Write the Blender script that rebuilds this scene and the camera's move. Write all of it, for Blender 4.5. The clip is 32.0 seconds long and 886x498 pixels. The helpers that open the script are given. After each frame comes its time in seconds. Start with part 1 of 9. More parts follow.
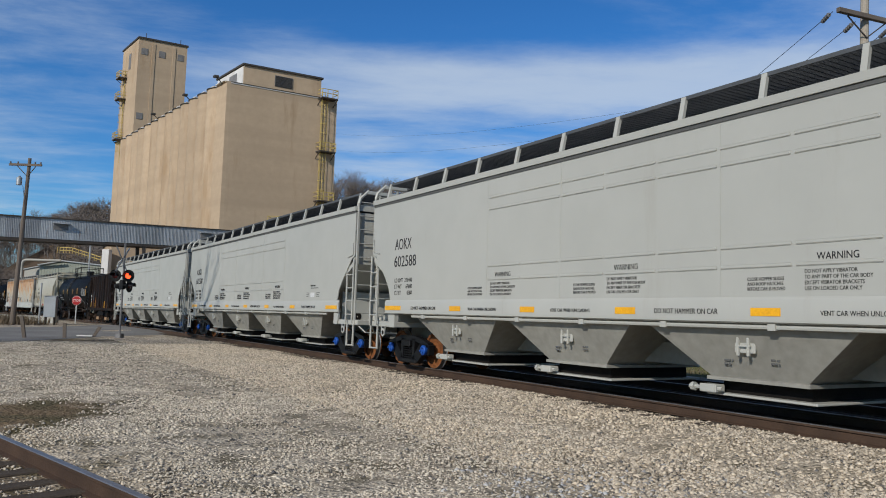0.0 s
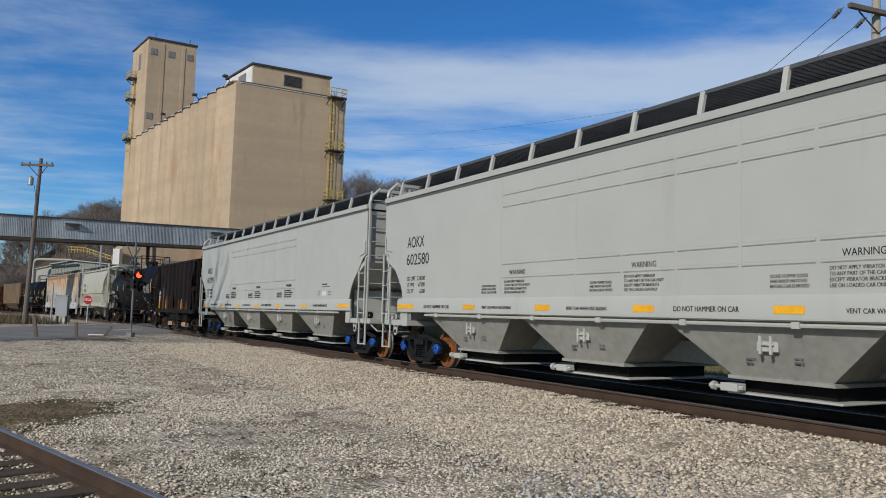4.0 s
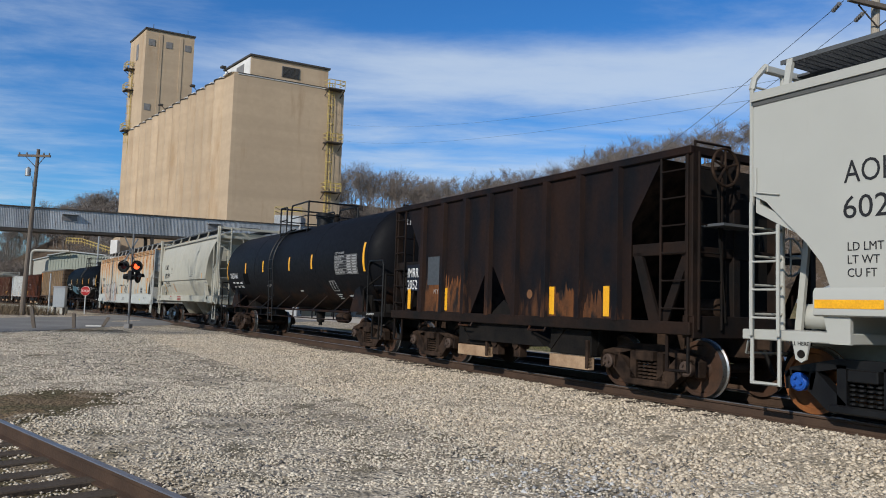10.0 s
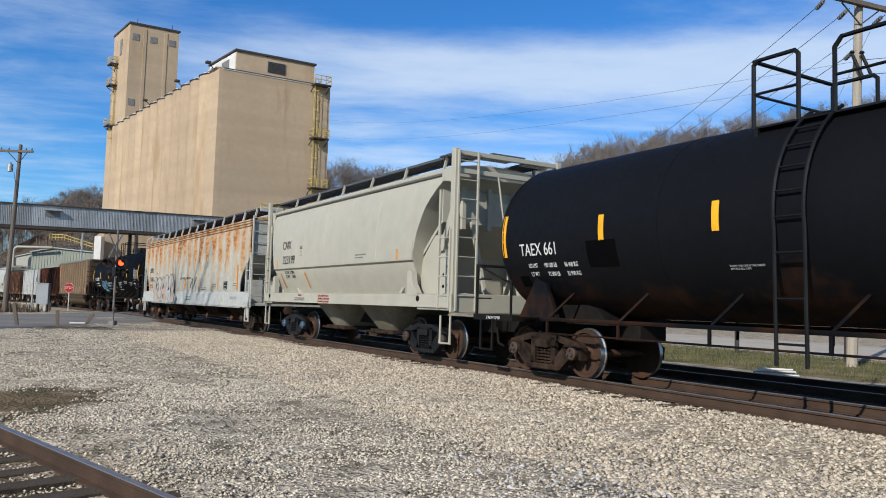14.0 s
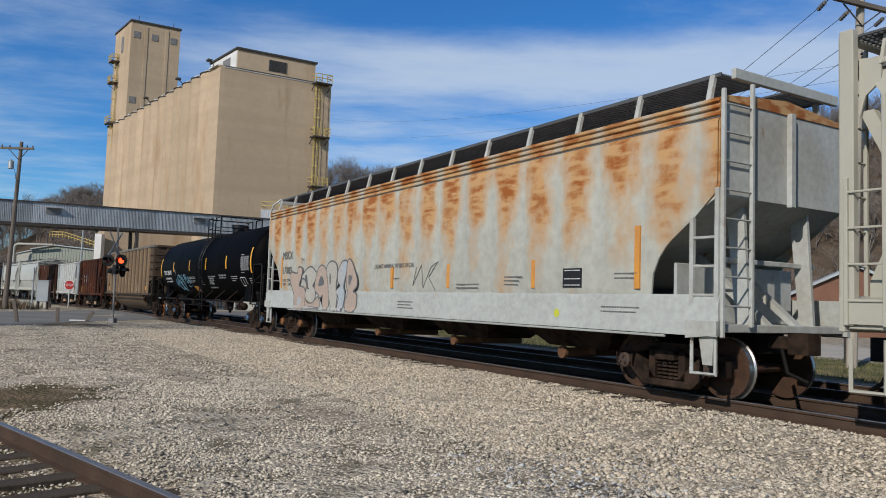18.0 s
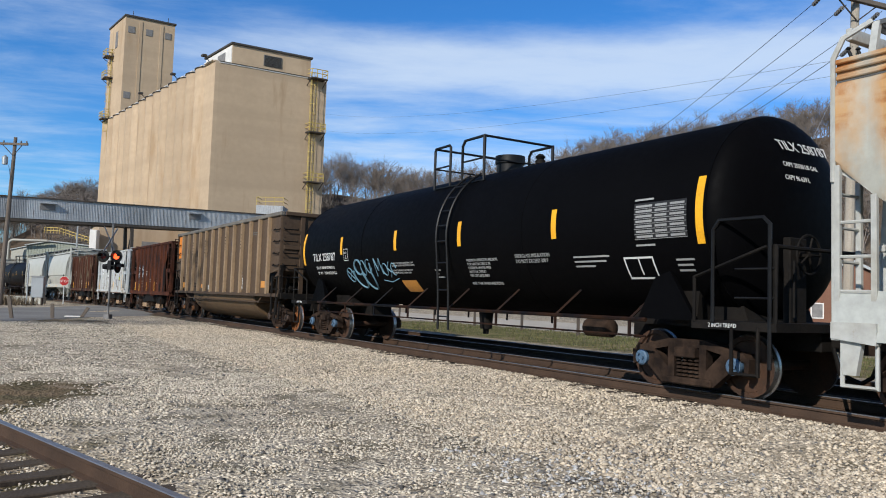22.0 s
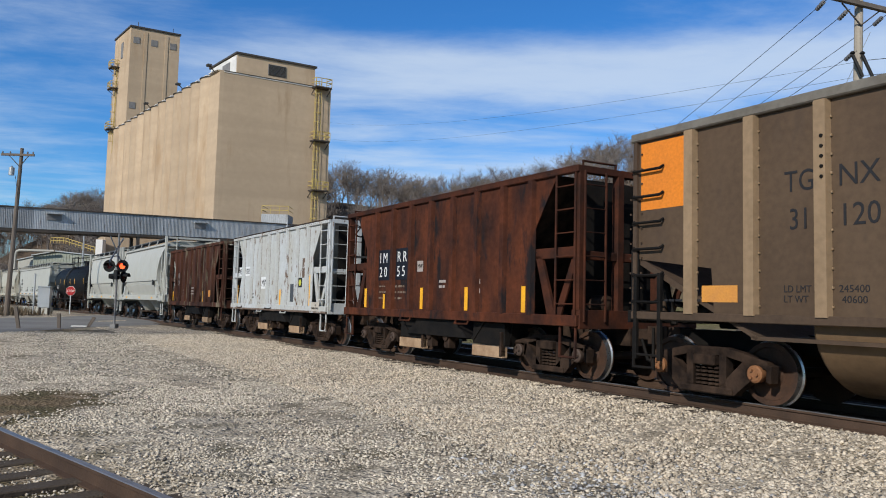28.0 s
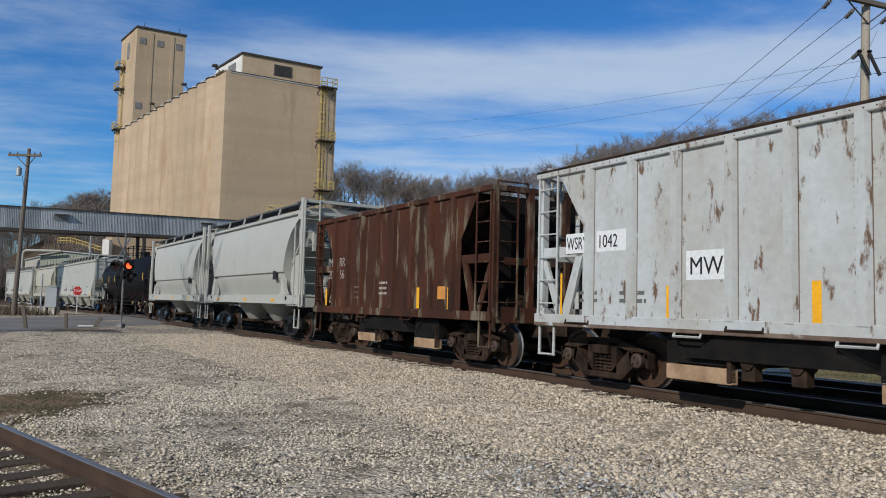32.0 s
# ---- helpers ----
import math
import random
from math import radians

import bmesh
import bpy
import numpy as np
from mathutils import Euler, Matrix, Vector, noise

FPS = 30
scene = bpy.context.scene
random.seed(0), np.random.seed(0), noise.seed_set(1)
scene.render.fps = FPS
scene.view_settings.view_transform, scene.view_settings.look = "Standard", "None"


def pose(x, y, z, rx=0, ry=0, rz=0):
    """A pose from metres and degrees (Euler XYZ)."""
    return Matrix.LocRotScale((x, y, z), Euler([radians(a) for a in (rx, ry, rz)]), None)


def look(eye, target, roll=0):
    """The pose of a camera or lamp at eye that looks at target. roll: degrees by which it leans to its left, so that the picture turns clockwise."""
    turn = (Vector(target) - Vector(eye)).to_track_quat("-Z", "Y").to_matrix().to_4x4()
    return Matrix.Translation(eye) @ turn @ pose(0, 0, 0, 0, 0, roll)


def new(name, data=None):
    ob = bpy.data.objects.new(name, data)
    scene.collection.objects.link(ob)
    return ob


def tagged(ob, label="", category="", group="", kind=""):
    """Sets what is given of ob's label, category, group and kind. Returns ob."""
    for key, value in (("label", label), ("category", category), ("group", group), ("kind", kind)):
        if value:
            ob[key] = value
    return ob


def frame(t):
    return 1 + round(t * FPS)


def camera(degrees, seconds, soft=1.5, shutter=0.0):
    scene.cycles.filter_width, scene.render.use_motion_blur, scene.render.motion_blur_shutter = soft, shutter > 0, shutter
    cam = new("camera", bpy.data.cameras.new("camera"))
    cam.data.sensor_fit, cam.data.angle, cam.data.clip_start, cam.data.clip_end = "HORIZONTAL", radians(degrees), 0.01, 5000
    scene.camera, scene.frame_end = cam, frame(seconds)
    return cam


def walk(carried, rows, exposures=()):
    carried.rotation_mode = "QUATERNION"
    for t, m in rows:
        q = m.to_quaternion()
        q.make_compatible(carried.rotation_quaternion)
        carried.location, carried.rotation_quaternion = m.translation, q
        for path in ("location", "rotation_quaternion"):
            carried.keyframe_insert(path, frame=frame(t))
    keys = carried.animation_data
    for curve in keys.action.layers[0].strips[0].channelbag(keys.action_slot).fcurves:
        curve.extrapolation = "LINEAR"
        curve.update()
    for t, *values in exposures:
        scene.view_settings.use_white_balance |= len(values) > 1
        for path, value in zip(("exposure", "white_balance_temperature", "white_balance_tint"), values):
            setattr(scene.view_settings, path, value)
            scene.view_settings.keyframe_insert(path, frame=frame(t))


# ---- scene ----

# the camera: held by hand beside the track, it only turns a little
cam = camera(60.29, 32.0, soft=1.0)
EYE = (0.0, 0.0, 1.60)
TURNS = [
    (0, 95.10, -1.72, 0.12), (0.5, 95.16, -1.73, 0.27), (1, 95.15, -1.65, 0.42), (1.5, 95.10, -1.56, 0.62),
    (2, 95.03, -1.59, 0.73), (2.5, 94.96, -1.61, 0.84), (3, 94.91, -1.60, 0.83), (3.5, 94.95, -1.61, 0.80),
    (5.5, 94.96, -1.66, 1.01), (6, 94.96, -1.75, 1.03), (6.5, 94.93, -1.72, 1.04), (7, 94.87, -1.70, 1.09),
    (7.5, 94.79, -1.69, 1.11), (8, 94.66, -1.70, 0.96), (8.5, 94.57, -1.73, 0.94), (9, 94.48, -1.70, 0.87),
    (9.5, 94.41, -1.71, 0.71), (10, 94.40, -1.80, 0.65), (10.5, 94.32, -1.84, 0.43), (11, 94.18, -1.86, 0.33),
    (11.5, 94.09, -1.80, 0.23), (12, 94.04, -1.77, 0.13), (12.5, 94.08, -1.78, 0.03), (13, 94.09, -1.66, -0.12),
    (13.5, 94.10, -1.64, -0.29), (14, 94.14, -1.69, -0.35), (14.5, 94.14, -1.80, -0.44), (16.5, 94.17, -1.94, -0.34),
    (17, 94.12, -2.01, -0.30), (17.5, 94.03, -1.99, -0.34), (18, 94.08, -1.97, -0.35), (18.5, 94.14, -1.96, -0.47),
    (19, 94.15, -1.95, -0.55), (19.5, 94.12, -1.90, -0.60), (20, 94.04, -1.83, -0.65), (20.5, 93.97, -1.90, -0.68),
    (21, 93.86, -1.86, -0.77), (21.5, 93.79, -1.89, -0.71), (22, 93.75, -1.88, -0.66), (22.5, 93.77, -1.87, -0.61),
    (23, 93.85, -1.95, -0.61), (23.5, 93.85, -1.82, -0.59), (24, 93.90, -1.86, -0.58), (24.5, 93.95, -1.76, -0.64),
    (25, 94.01, -1.74, -0.71), (25.5, 94.08, -1.69, -0.71), (27.5, 94.28, -1.59, -0.32), (28, 94.29, -1.50, -0.25),
    (28.5, 94.34, -1.50, -0.13), (29, 94.34, -1.43, -0.14), (29.5, 94.36, -1.33, -0.10), (30, 94.41, -1.33, -0.10),
    (30.5, 94.42, -1.31, -0.04), (31, 94.38, -1.37, 0.07), (31.5, 94.30, -1.43, 0.13), (32, 94.25, -1.47, 0.17),
]
walk(cam, [(t, pose(*EYE, rx, ry, rz)) for t, rx, ry, rz in TURNS], exposures=[
    (0, -0.2), (8, -0.2), (10, -0.05), (11, 0.2), (13, 0.27), (14.5, 0.13), (16.5, -0.12), (20, -0.1), (21, 0.0), (22, 0.2),
    (23, 0.28), (25, 0.32), (27, 0.14), (28, 0.06), (29, 0.12), (30, 0.09), (31, -0.03), (32, -0.17)])

# ---- world, sun ----
SUN_DIR = Vector((-0.476, -0.723, 0.50)).normalized()   # towards the sun
world = bpy.data.worlds.new("world")
scene.world = world
world.use_nodes = True
wn, wl = world.node_tree.nodes, world.node_tree.links
wn.clear()


def wnode(kind, **kw):
    n = wn.new(kind)
    for k, v in kw.items():
        n.inputs[k].default_value = v
    return n


w_out = wn.new("ShaderNodeOutputWorld")
w_bg = wnode("ShaderNodeBackground", Strength=0.074)
sky = wn.new("ShaderNodeTexSky")
sky.sky_type = "NISHITA"
sky.sun_disc = False
sky.sun_elevation = math.asin(SUN_DIR.z)
sky.sun_rotation = math.atan2(SUN_DIR.x, SUN_DIR.y)
sky.air_density, sky.dust_density, sky.ozone_density = 1.0, 0.2, 3.0
# thin veils of cloud on a flat layer high above, thickest in one broad streak
w_tc = wn.new("ShaderNodeTexCoord")
w_sep = wn.new("ShaderNodeSeparateXYZ")
wl.new(w_tc.outputs["Generated"], w_sep.inputs[0])


def wmath(op, a, b=None, c=None):
    n = wn.new("ShaderNodeMath")
    n.operation = op
    for i, s in enumerate((a, b, c)):
        if s is None:
            continue
        if isinstance(s, (int, float)):
            n.inputs[i].default_value = s
        else:
            wl.new(s, n.inputs[i])
    return n.outputs[0]


def wrange(src, a, b, lo=0.0, hi=1.0, kind="SMOOTHSTEP"):
    n = wnode("ShaderNodeMapRange", **{"From Min": a, "From Max": b, "To Min": lo, "To Max": hi})
    n.interpolation_type = kind
    wl.new(src, n.inputs["Value"])
    return n.outputs[0]


w_z = w_sep.outputs[2]
w_cmb = wn.new("ShaderNodeCombineXYZ")
w_zc = wmath("MAXIMUM", w_z, 0.05)
wl.new(wmath("DIVIDE", w_sep.outputs[0], w_zc), w_cmb.inputs[0])
wl.new(wmath("DIVIDE", w_sep.outputs[1], w_zc), w_cmb.inputs[1])
w_map = wnode("ShaderNodeMapping", Rotation=(0, 0, radians(-9)), Scale=(0.6, 1.0, 1.0), Location=(1.7, 0.55, 0))
wl.new(w_cmb.outputs[0], w_map.inputs[0])
w_n1 = wnode("ShaderNodeTexNoise", Scale=1.25, Detail=9.0, Roughness=0.63, Distortion=0.25)
w_n2 = wnode("ShaderNodeTexNoise", Scale=0.55, Detail=3.0, Roughness=0.5)
wl.new(w_map.outputs[0], w_n1.inputs["Vector"]); wl.new(w_map.outputs[0], w_n2.inputs["Vector"])
w_sum = wmath("ADD", wmath("MULTIPLY", w_n1.outputs["Fac"], 0.75), wmath("MULTIPLY", w_n2.outputs["Fac"], 0.6))
# the broad streak, tilted a little from level
w_line = wmath("ADD", w_z, wmath("MULTIPLY", w_sep.outputs[0], 0.03))
w_streak = wmath("MULTIPLY", wrange(w_line, 0.24, 0.305), wrange(w_line, 0.31, 0.36, 1.0, 0.0))
w_sum = wmath("ADD", w_sum, wmath("MULTIPLY", wmath("MULTIPLY", w_streak, wrange(w_sep.outputs[0], -0.42, 0.05)), 0.22))
w_cloud = wmath("MULTIPLY", wrange(w_sum, 0.53, 0.98, 0.0, 0.74), wrange(w_z, 0.4, 0.75, 1.0, 0.25))
w_mix = wn.new("ShaderNodeMixRGB")
w_mix.inputs[2].default_value = (8.3, 9.7, 11.4, 1)
w_tint = wn.new("ShaderNodeMixRGB"); w_tint.blend_type = "MULTIPLY"; w_tint.inputs[0].default_value = 1.0
w_tint.inputs[2].default_value = (0.80, 1.30, 1.72, 1)
w_hue = wnode("ShaderNodeHueSaturation", Saturation=1.25)
wl.new(sky.outputs[0], w_hue.inputs["Color"])
wl.new(w_hue.outputs[0], w_tint.inputs[1])
# the clear blue deepens towards the zenith
w_deep = wn.new("ShaderNodeMixRGB"); w_deep.blend_type = "MULTIPLY"; w_deep.inputs[0].default_value = 1.0
w_grey = wn.new("ShaderNodeCombineXYZ")
for k in range(3):
    wl.new(wrange(w_z, 0.36, 0.85, 1.0, 0.45), w_grey.inputs[k])
wl.new(w_tint.outputs[0], w_deep.inputs[1]); wl.new(w_grey.outputs[0], w_deep.inputs[2])
wl.new(w_cloud, w_mix.inputs[0]); wl.new(w_deep.outputs[0], w_mix.inputs[1])
wl.new(w_mix.outputs[0], w_bg.inputs[0]); wl.new(w_bg.outputs[0], w_out.inputs[0])

sun = new("sun", bpy.data.lights.new("sun", "SUN"))
sun.data.energy, sun.data.angle, sun.data.color = 4.3, radians(0.53), (1.0, 0.955, 0.88)
sun.matrix_world = look(tuple(SUN_DIR * 200), (0, 0, 0))

# ---- materials ----
def rgba(c):
    return (c[0], c[1], c[2], 1.0)


def material(name, base, other=None, rough=0.6, metal=0.0, big=0.6, fine=25.0, stain=None, stain_at=0.62, stain_soft=0.12,
             streak=1.0, bump=0.15, bump_scale=60.0, spec=0.22, grain=0.22, islands=0.0, randoms=0.0, stain_scale=1.0, up=None, stain2=None, level=None, bays=None):
    """A surface with broad patches of a second colour, fine grain, stains (stretched downwards by streak) and relief.
    up: (z0, z1), heights between which the stains grow from none to full.
    level: (colour, bands a metre, strength), long level bands such as the lifts of poured concrete."""
    m = bpy.data.materials.new(name)
    m.use_nodes = True
    nt = m.node_tree
    N, L = nt.nodes, nt.links
    b = N["Principled BSDF"]
    b.inputs["Roughness"].default_value, b.inputs["Metallic"].default_value = rough, metal
    b.inputs["Specular IOR Level"].default_value = spec
    tc = N.new("ShaderNodeTexCoord")
    other = other or tuple(c * 0.82 for c in base)

    def noise_at(scale, detail=4.0, stretch=1.0, ro=0.55):
        n = N.new("ShaderNodeTexNoise")
        n.inputs["Scale"].default_value, n.inputs["Detail"].default_value, n.inputs["Roughness"].default_value = scale, detail, ro
        if stretch != 1.0:
            mp = N.new("ShaderNodeMapping")
            mp.inputs["Scale"].default_value = (1.0, 1.0, 1.0 / stretch)
            L.new(tc.outputs["Object"], mp.inputs[0]); L.new(mp.outputs[0], n.inputs["Vector"])
        else:
            L.new(tc.outputs["Object"], n.inputs["Vector"])
        return n

    def ramp(src, a, c):
        r = N.new("ShaderNodeMapRange")
        r.inputs["From Min"].default_value, r.inputs["From Max"].default_value = a, c
        L.new(src, r.inputs["Value"])
        return r.outputs[0]

    def mix(fac, a, c, mode="MIX"):
        x = N.new("ShaderNodeMixRGB")
        x.blend_type = mode
        for i, s in ((0, fac), (1, a), (2, c)):
            if isinstance(s, (int, float)):
                x.inputs[i].default_value = s
            elif isinstance(s, tuple):
                x.inputs[i].default_value = rgba(s)
            else:
                L.new(s, x.inputs[i])
        return x.outputs[0]

    n1 = noise_at(big, 5.0, streak ** 0.5)
    col = mix(ramp(n1.outputs["Fac"], 0.35, 0.68), base, other)
    n2 = noise_at(fine, 3.0)
    col = mix(ramp(n2.outputs["Fac"], 0.3, 0.75), col, mix(grain, col, (0.0, 0.0, 0.0)))
    if stain:
        n3 = noise_at(1.7 * stain_scale, 7.0, streak, 0.65)
        src = n3.outputs["Fac"]
        if up:
            sp = N.new("ShaderNodeSeparateXYZ")
            L.new(tc.outputs["Object"], sp.inputs[0])
            g = ramp(sp.outputs[2], up[0], up[1])
            ma = N.new("ShaderNodeMath"); ma.operation = "MULTIPLY_ADD"; ma.inputs[1].default_value = 0.34
            L.new(g, ma.inputs[0]); L.new(src, ma.inputs[2])
            src = ma.outputs[0]
        if bays:
            # stains gather on the bulge of each bay and thin out along its ribs
            sx = N.new("ShaderNodeSeparateXYZ")
            L.new(tc.outputs["Object"], sx.inputs[0])
            chain = sx.outputs[0]
            for op, val in (("MULTIPLY", math.pi / bays[0]), ("SINE", None), ("ABSOLUTE", None), ("MULTIPLY_ADD", bays[1])):
                m_ = N.new("ShaderNodeMath"); m_.operation = op
                L.new(chain, m_.inputs[0])
                if val is not None:
                    m_.inputs[1].default_value = val
                if op == "MULTIPLY_ADD":
                    m_.inputs[2].default_value = -bays[1] * 0.75
                chain = m_.outputs[0]
            ad = N.new("ShaderNodeMath"); ad.operation = "ADD"
            L.new(chain, ad.inputs[0]); L.new(src, ad.inputs[1])
            src = ad.outputs[0]
        col = mix(ramp(src, stain_at, stain_at + stain_soft), col, stain)
        if stain2:
            # deeper rust in short level strokes inside the paler stain
            n5 = N.new("ShaderNodeTexNoise")
            n5.inputs["Scale"].default_value, n5.inputs["Detail"].default_value = 3.2, 8.0
            mp = N.new("ShaderNodeMapping")
            mp.inputs["Scale"].default_value = (0.55, 1.0, 2.2)
            L.new(tc.outputs["Object"], mp.inputs[0]); L.new(mp.outputs[0], n5.inputs["Vector"])
            both = N.new("ShaderNodeMath"); both.operation = "MULTIPLY"
            L.new(ramp(src, stain_at + stain_soft * 0.55, stain_at + stain_soft * 1.25), both.inputs[0]); L.new(ramp(n5.outputs["Fac"], 0.43, 0.57), both.inputs[1])
            col = mix(both.outputs[0], col, stain2)
    if level:
        n6 = N.new("ShaderNodeTexNoise")
        n6.inputs["Scale"].default_value, n6.inputs["Detail"].default_value = level[1], 5.0
        mp = N.new("ShaderNodeMapping")
        mp.inputs["Scale"].default_value = (0.05, 0.05, 1.0)
        L.new(tc.outputs["Object"], mp.inputs[0]); L.new(mp.outputs[0], n6.inputs["Vector"])
        mu = N.new("ShaderNodeMath"); mu.operation = "MULTIPLY"; mu.inputs[1].default_value = level[2]
        L.new(ramp(n6.outputs["Fac"], 0.42, 0.66), mu.inputs[0])
        col = mix(mu.outputs[0], col, level[0])
    if islands:
        g = N.new("ShaderNodeNewGeometry")
        hs = N.new("ShaderNodeHueSaturation")
        r = ramp(g.outputs["Random Per Island"], 0, 1)
        ma = N.new("ShaderNodeMath"); ma.operation = "MULTIPLY_ADD"; ma.inputs[1].default_value = 2 * islands; ma.inputs[2].default_value = 1 - islands
        L.new(r, ma.inputs[0]); L.new(ma.outputs[0], hs.inputs["Value"]); L.new(col, hs.inputs["Color"])
        col = hs.outputs[0]
    if randoms:
        oi = N.new("ShaderNodeObjectInfo")
        hs = N.new("ShaderNodeHueSaturation")
        ma = N.new("ShaderNodeMath"); ma.operation = "MULTIPLY_ADD"; ma.inputs[1].default_value = 2 * randoms; ma.inputs[2].default_value = 1 - randoms
        L.new(oi.outputs["Random"], ma.inputs[0]); L.new(ma.outputs[0], hs.inputs["Value"]); L.new(col, hs.inputs["Color"])
        col = hs.outputs[0]
    L.new(col, b.inputs["Base Color"])
    rr = N.new("ShaderNodeMapRange")
    rr.inputs["To Min"].default_value, rr.inputs["To Max"].default_value = max(rough - 0.08, 0.03), min(rough + 0.12, 1.0)
    L.new(n2.outputs["Fac"], rr.inputs["Value"]); L.new(rr.outputs[0], b.inputs["Roughness"])
    if bump:
        n4 = noise_at(bump_scale, 3.0)
        bp = N.new("ShaderNodeBump")
        bp.inputs["Strength"].default_value, bp.inputs["Distance"].default_value = bump, 0.02
        L.new(n4.outputs["Fac"], bp.inputs["Height"]); L.new(bp.outputs[0], b.inputs["Normal"])
    return m


def glow(name, colour, strength):
    m = material(name, colour, rough=0.3, bump=0)
    b = m.node_tree.nodes["Principled BSDF"]
    b.inputs["Emission Color"].default_value, b.inputs["Emission Strength"].default_value = rgba(colour), strength
    return m


GREY_PAINT = material("light_grey_paint", (0.40, 0.395, 0.355), (0.38, 0.377, 0.34), rough=0.42, big=0.25, fine=1.2, bump=0.03, bump_scale=1.3, stain=(0.33, 0.315, 0.27), stain_at=0.60, stain_soft=0.25, streak=7, grain=0.06, spec=0.3)
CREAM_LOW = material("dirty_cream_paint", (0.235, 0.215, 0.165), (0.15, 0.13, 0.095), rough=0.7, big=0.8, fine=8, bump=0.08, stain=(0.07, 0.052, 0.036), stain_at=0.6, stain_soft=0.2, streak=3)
# darker copy of the grey paint: shade under the car, plus dust
GREY_SHADED = material("dusty_shaded_bay_paint", (0.31, 0.30, 0.26), (0.275, 0.265, 0.23), rough=0.5, big=0.6, fine=6, bump=0.06, stain=(0.22, 0.19, 0.15), stain_at=0.62, stain_soft=0.2, streak=3)
WORN_GREY = material("worn_cream_grey_paint", (0.40, 0.375, 0.305), (0.37, 0.35, 0.285), rough=0.45, big=0.4, fine=2, bump=0.05, stain=(0.33, 0.30, 0.235), stain_at=0.64, stain_soft=0.2, streak=6, grain=0.1)
RUSTY_WHITE = material("rust_streaked_white_paint", (0.43, 0.42, 0.36), (0.375, 0.37, 0.325), rough=0.6, big=0.5, fine=5, bump=0.08, stain=(0.44, 0.255, 0.11), stain_at=0.525, stain_soft=0.30, streak=1.5, up=(1.9, 4.0), stain2=(0.27, 0.082, 0.016), stain_scale=0.8, bays=(17.0 / 16, 0.30))
RUST_PURE = material("rust", (0.17, 0.08, 0.035), (0.10, 0.05, 0.03), rough=0.85, big=2, fine=30, bump=0.3)
FLAKED_WHITE = material("flaked_white_paint", (0.45, 0.47, 0.475), (0.385, 0.38, 0.345), rough=0.65, big=1.1, fine=9, bump=0.12, stain=(0.13, 0.08, 0.05), stain_at=0.585, stain_soft=0.07, streak=3.0, stain_scale=3.4, grain=0.15)
PALE_CHIPPED = material("chipped_pale_paint", (0.44, 0.45, 0.43), (0.36, 0.345, 0.30), rough=0.6, big=1.2, fine=9, bump=0.1, stain=(0.21, 0.12, 0.055), stain_at=0.62, stain_soft=0.12, streak=2, stain_scale=1.8)
RUST_CHORD = material("rust_edged_chord", (0.10, 0.06, 0.042), (0.20, 0.15, 0.12), rough=0.85, big=1.5, fine=20, bump=0.2, stain=(0.42, 0.42, 0.41), stain_at=0.60, stain_soft=0.06)
LOT = material("pale_lot_concrete", (0.50, 0.45, 0.375), (0.42, 0.38, 0.32), rough=0.9, big=0.3, fine=12)
SOOT_FRAME = material("sooty_black_steel", (0.0075, 0.0065, 0.006), (0.022, 0.012, 0.008), rough=0.7, big=1.5, fine=16, bump=0.15, spec=0.12)
PATCH_RUST = material("orange_rust_patch", (0.16, 0.058, 0.017), (0.055, 0.024, 0.012), rough=0.85, big=2.2, fine=18, bump=0.2, stain=(0.010, 0.008, 0.0075), stain_at=0.50, stain_soft=0.12, streak=3, stain_scale=2.2)
BROWN_RUST = material("rust_brown_paint", (0.105, 0.031, 0.0135), (0.032, 0.0135, 0.0095), rough=0.75, big=1.6, fine=8, bump=0.15, stain=(0.012, 0.010, 0.0105), stain_at=0.53, stain_soft=0.10, streak=3, spec=0.12, stain_scale=1.3, grain=0.35)
SMOKED_RUST = material("smoked_brown_steel", (0.075, 0.024, 0.012), (0.024, 0.012, 0.009), rough=0.75, big=2.2, fine=14, bump=0.15, spec=0.12)
SOOT_BROWN = material("sooty_brown_paint", (0.0055, 0.0055, 0.007), (0.021, 0.0105, 0.0068), rough=0.6, big=1.6, fine=12, bump=0.15, stain=(0.085, 0.036, 0.016), stain_at=0.71, stain_soft=0.2, streak=5, spec=0.12, stain_scale=2.6, up=(2.9, 0.3))
WEATHERED_BROWN = material("weathered_brown_paint", (0.082, 0.030, 0.017), (0.036, 0.018, 0.013), rough=0.78, big=0.9, fine=12, bump=0.12, stain=(0.15, 0.125, 0.085), stain_at=0.54, stain_soft=0.1, streak=5, spec=0.12, stain_scale=1.6)
TANK_BLACK = material("black_tank_paint", (0.0052, 0.0056, 0.0072), (0.0066, 0.007, 0.0088), rough=0.55, big=0.5, fine=8, bump=0.04, stain=(0.026, 0.0125, 0.0075), stain_at=0.765, stain_soft=0.14, streak=2, spec=0.08, up=(2.35, 1.5), stain_scale=0.7)
TANK_NEW = material("new_black_tank_paint", (0.0019, 0.0019, 0.0023), (0.0028, 0.0028, 0.0032), rough=0.55, big=0.5, fine=8, bump=0.03, stain=(0.006, 0.0055, 0.005), stain_at=0.66, stain_soft=0.2, streak=5, spec=0.03)
TAN_BROWN = material("tan_brown_paint", (0.096, 0.062, 0.037), (0.072, 0.046, 0.028), rough=0.6, big=0.9, fine=10, bump=0.06, stain=(0.06, 0.042, 0.03), stain_at=0.58, stain_soft=0.25, streak=4)
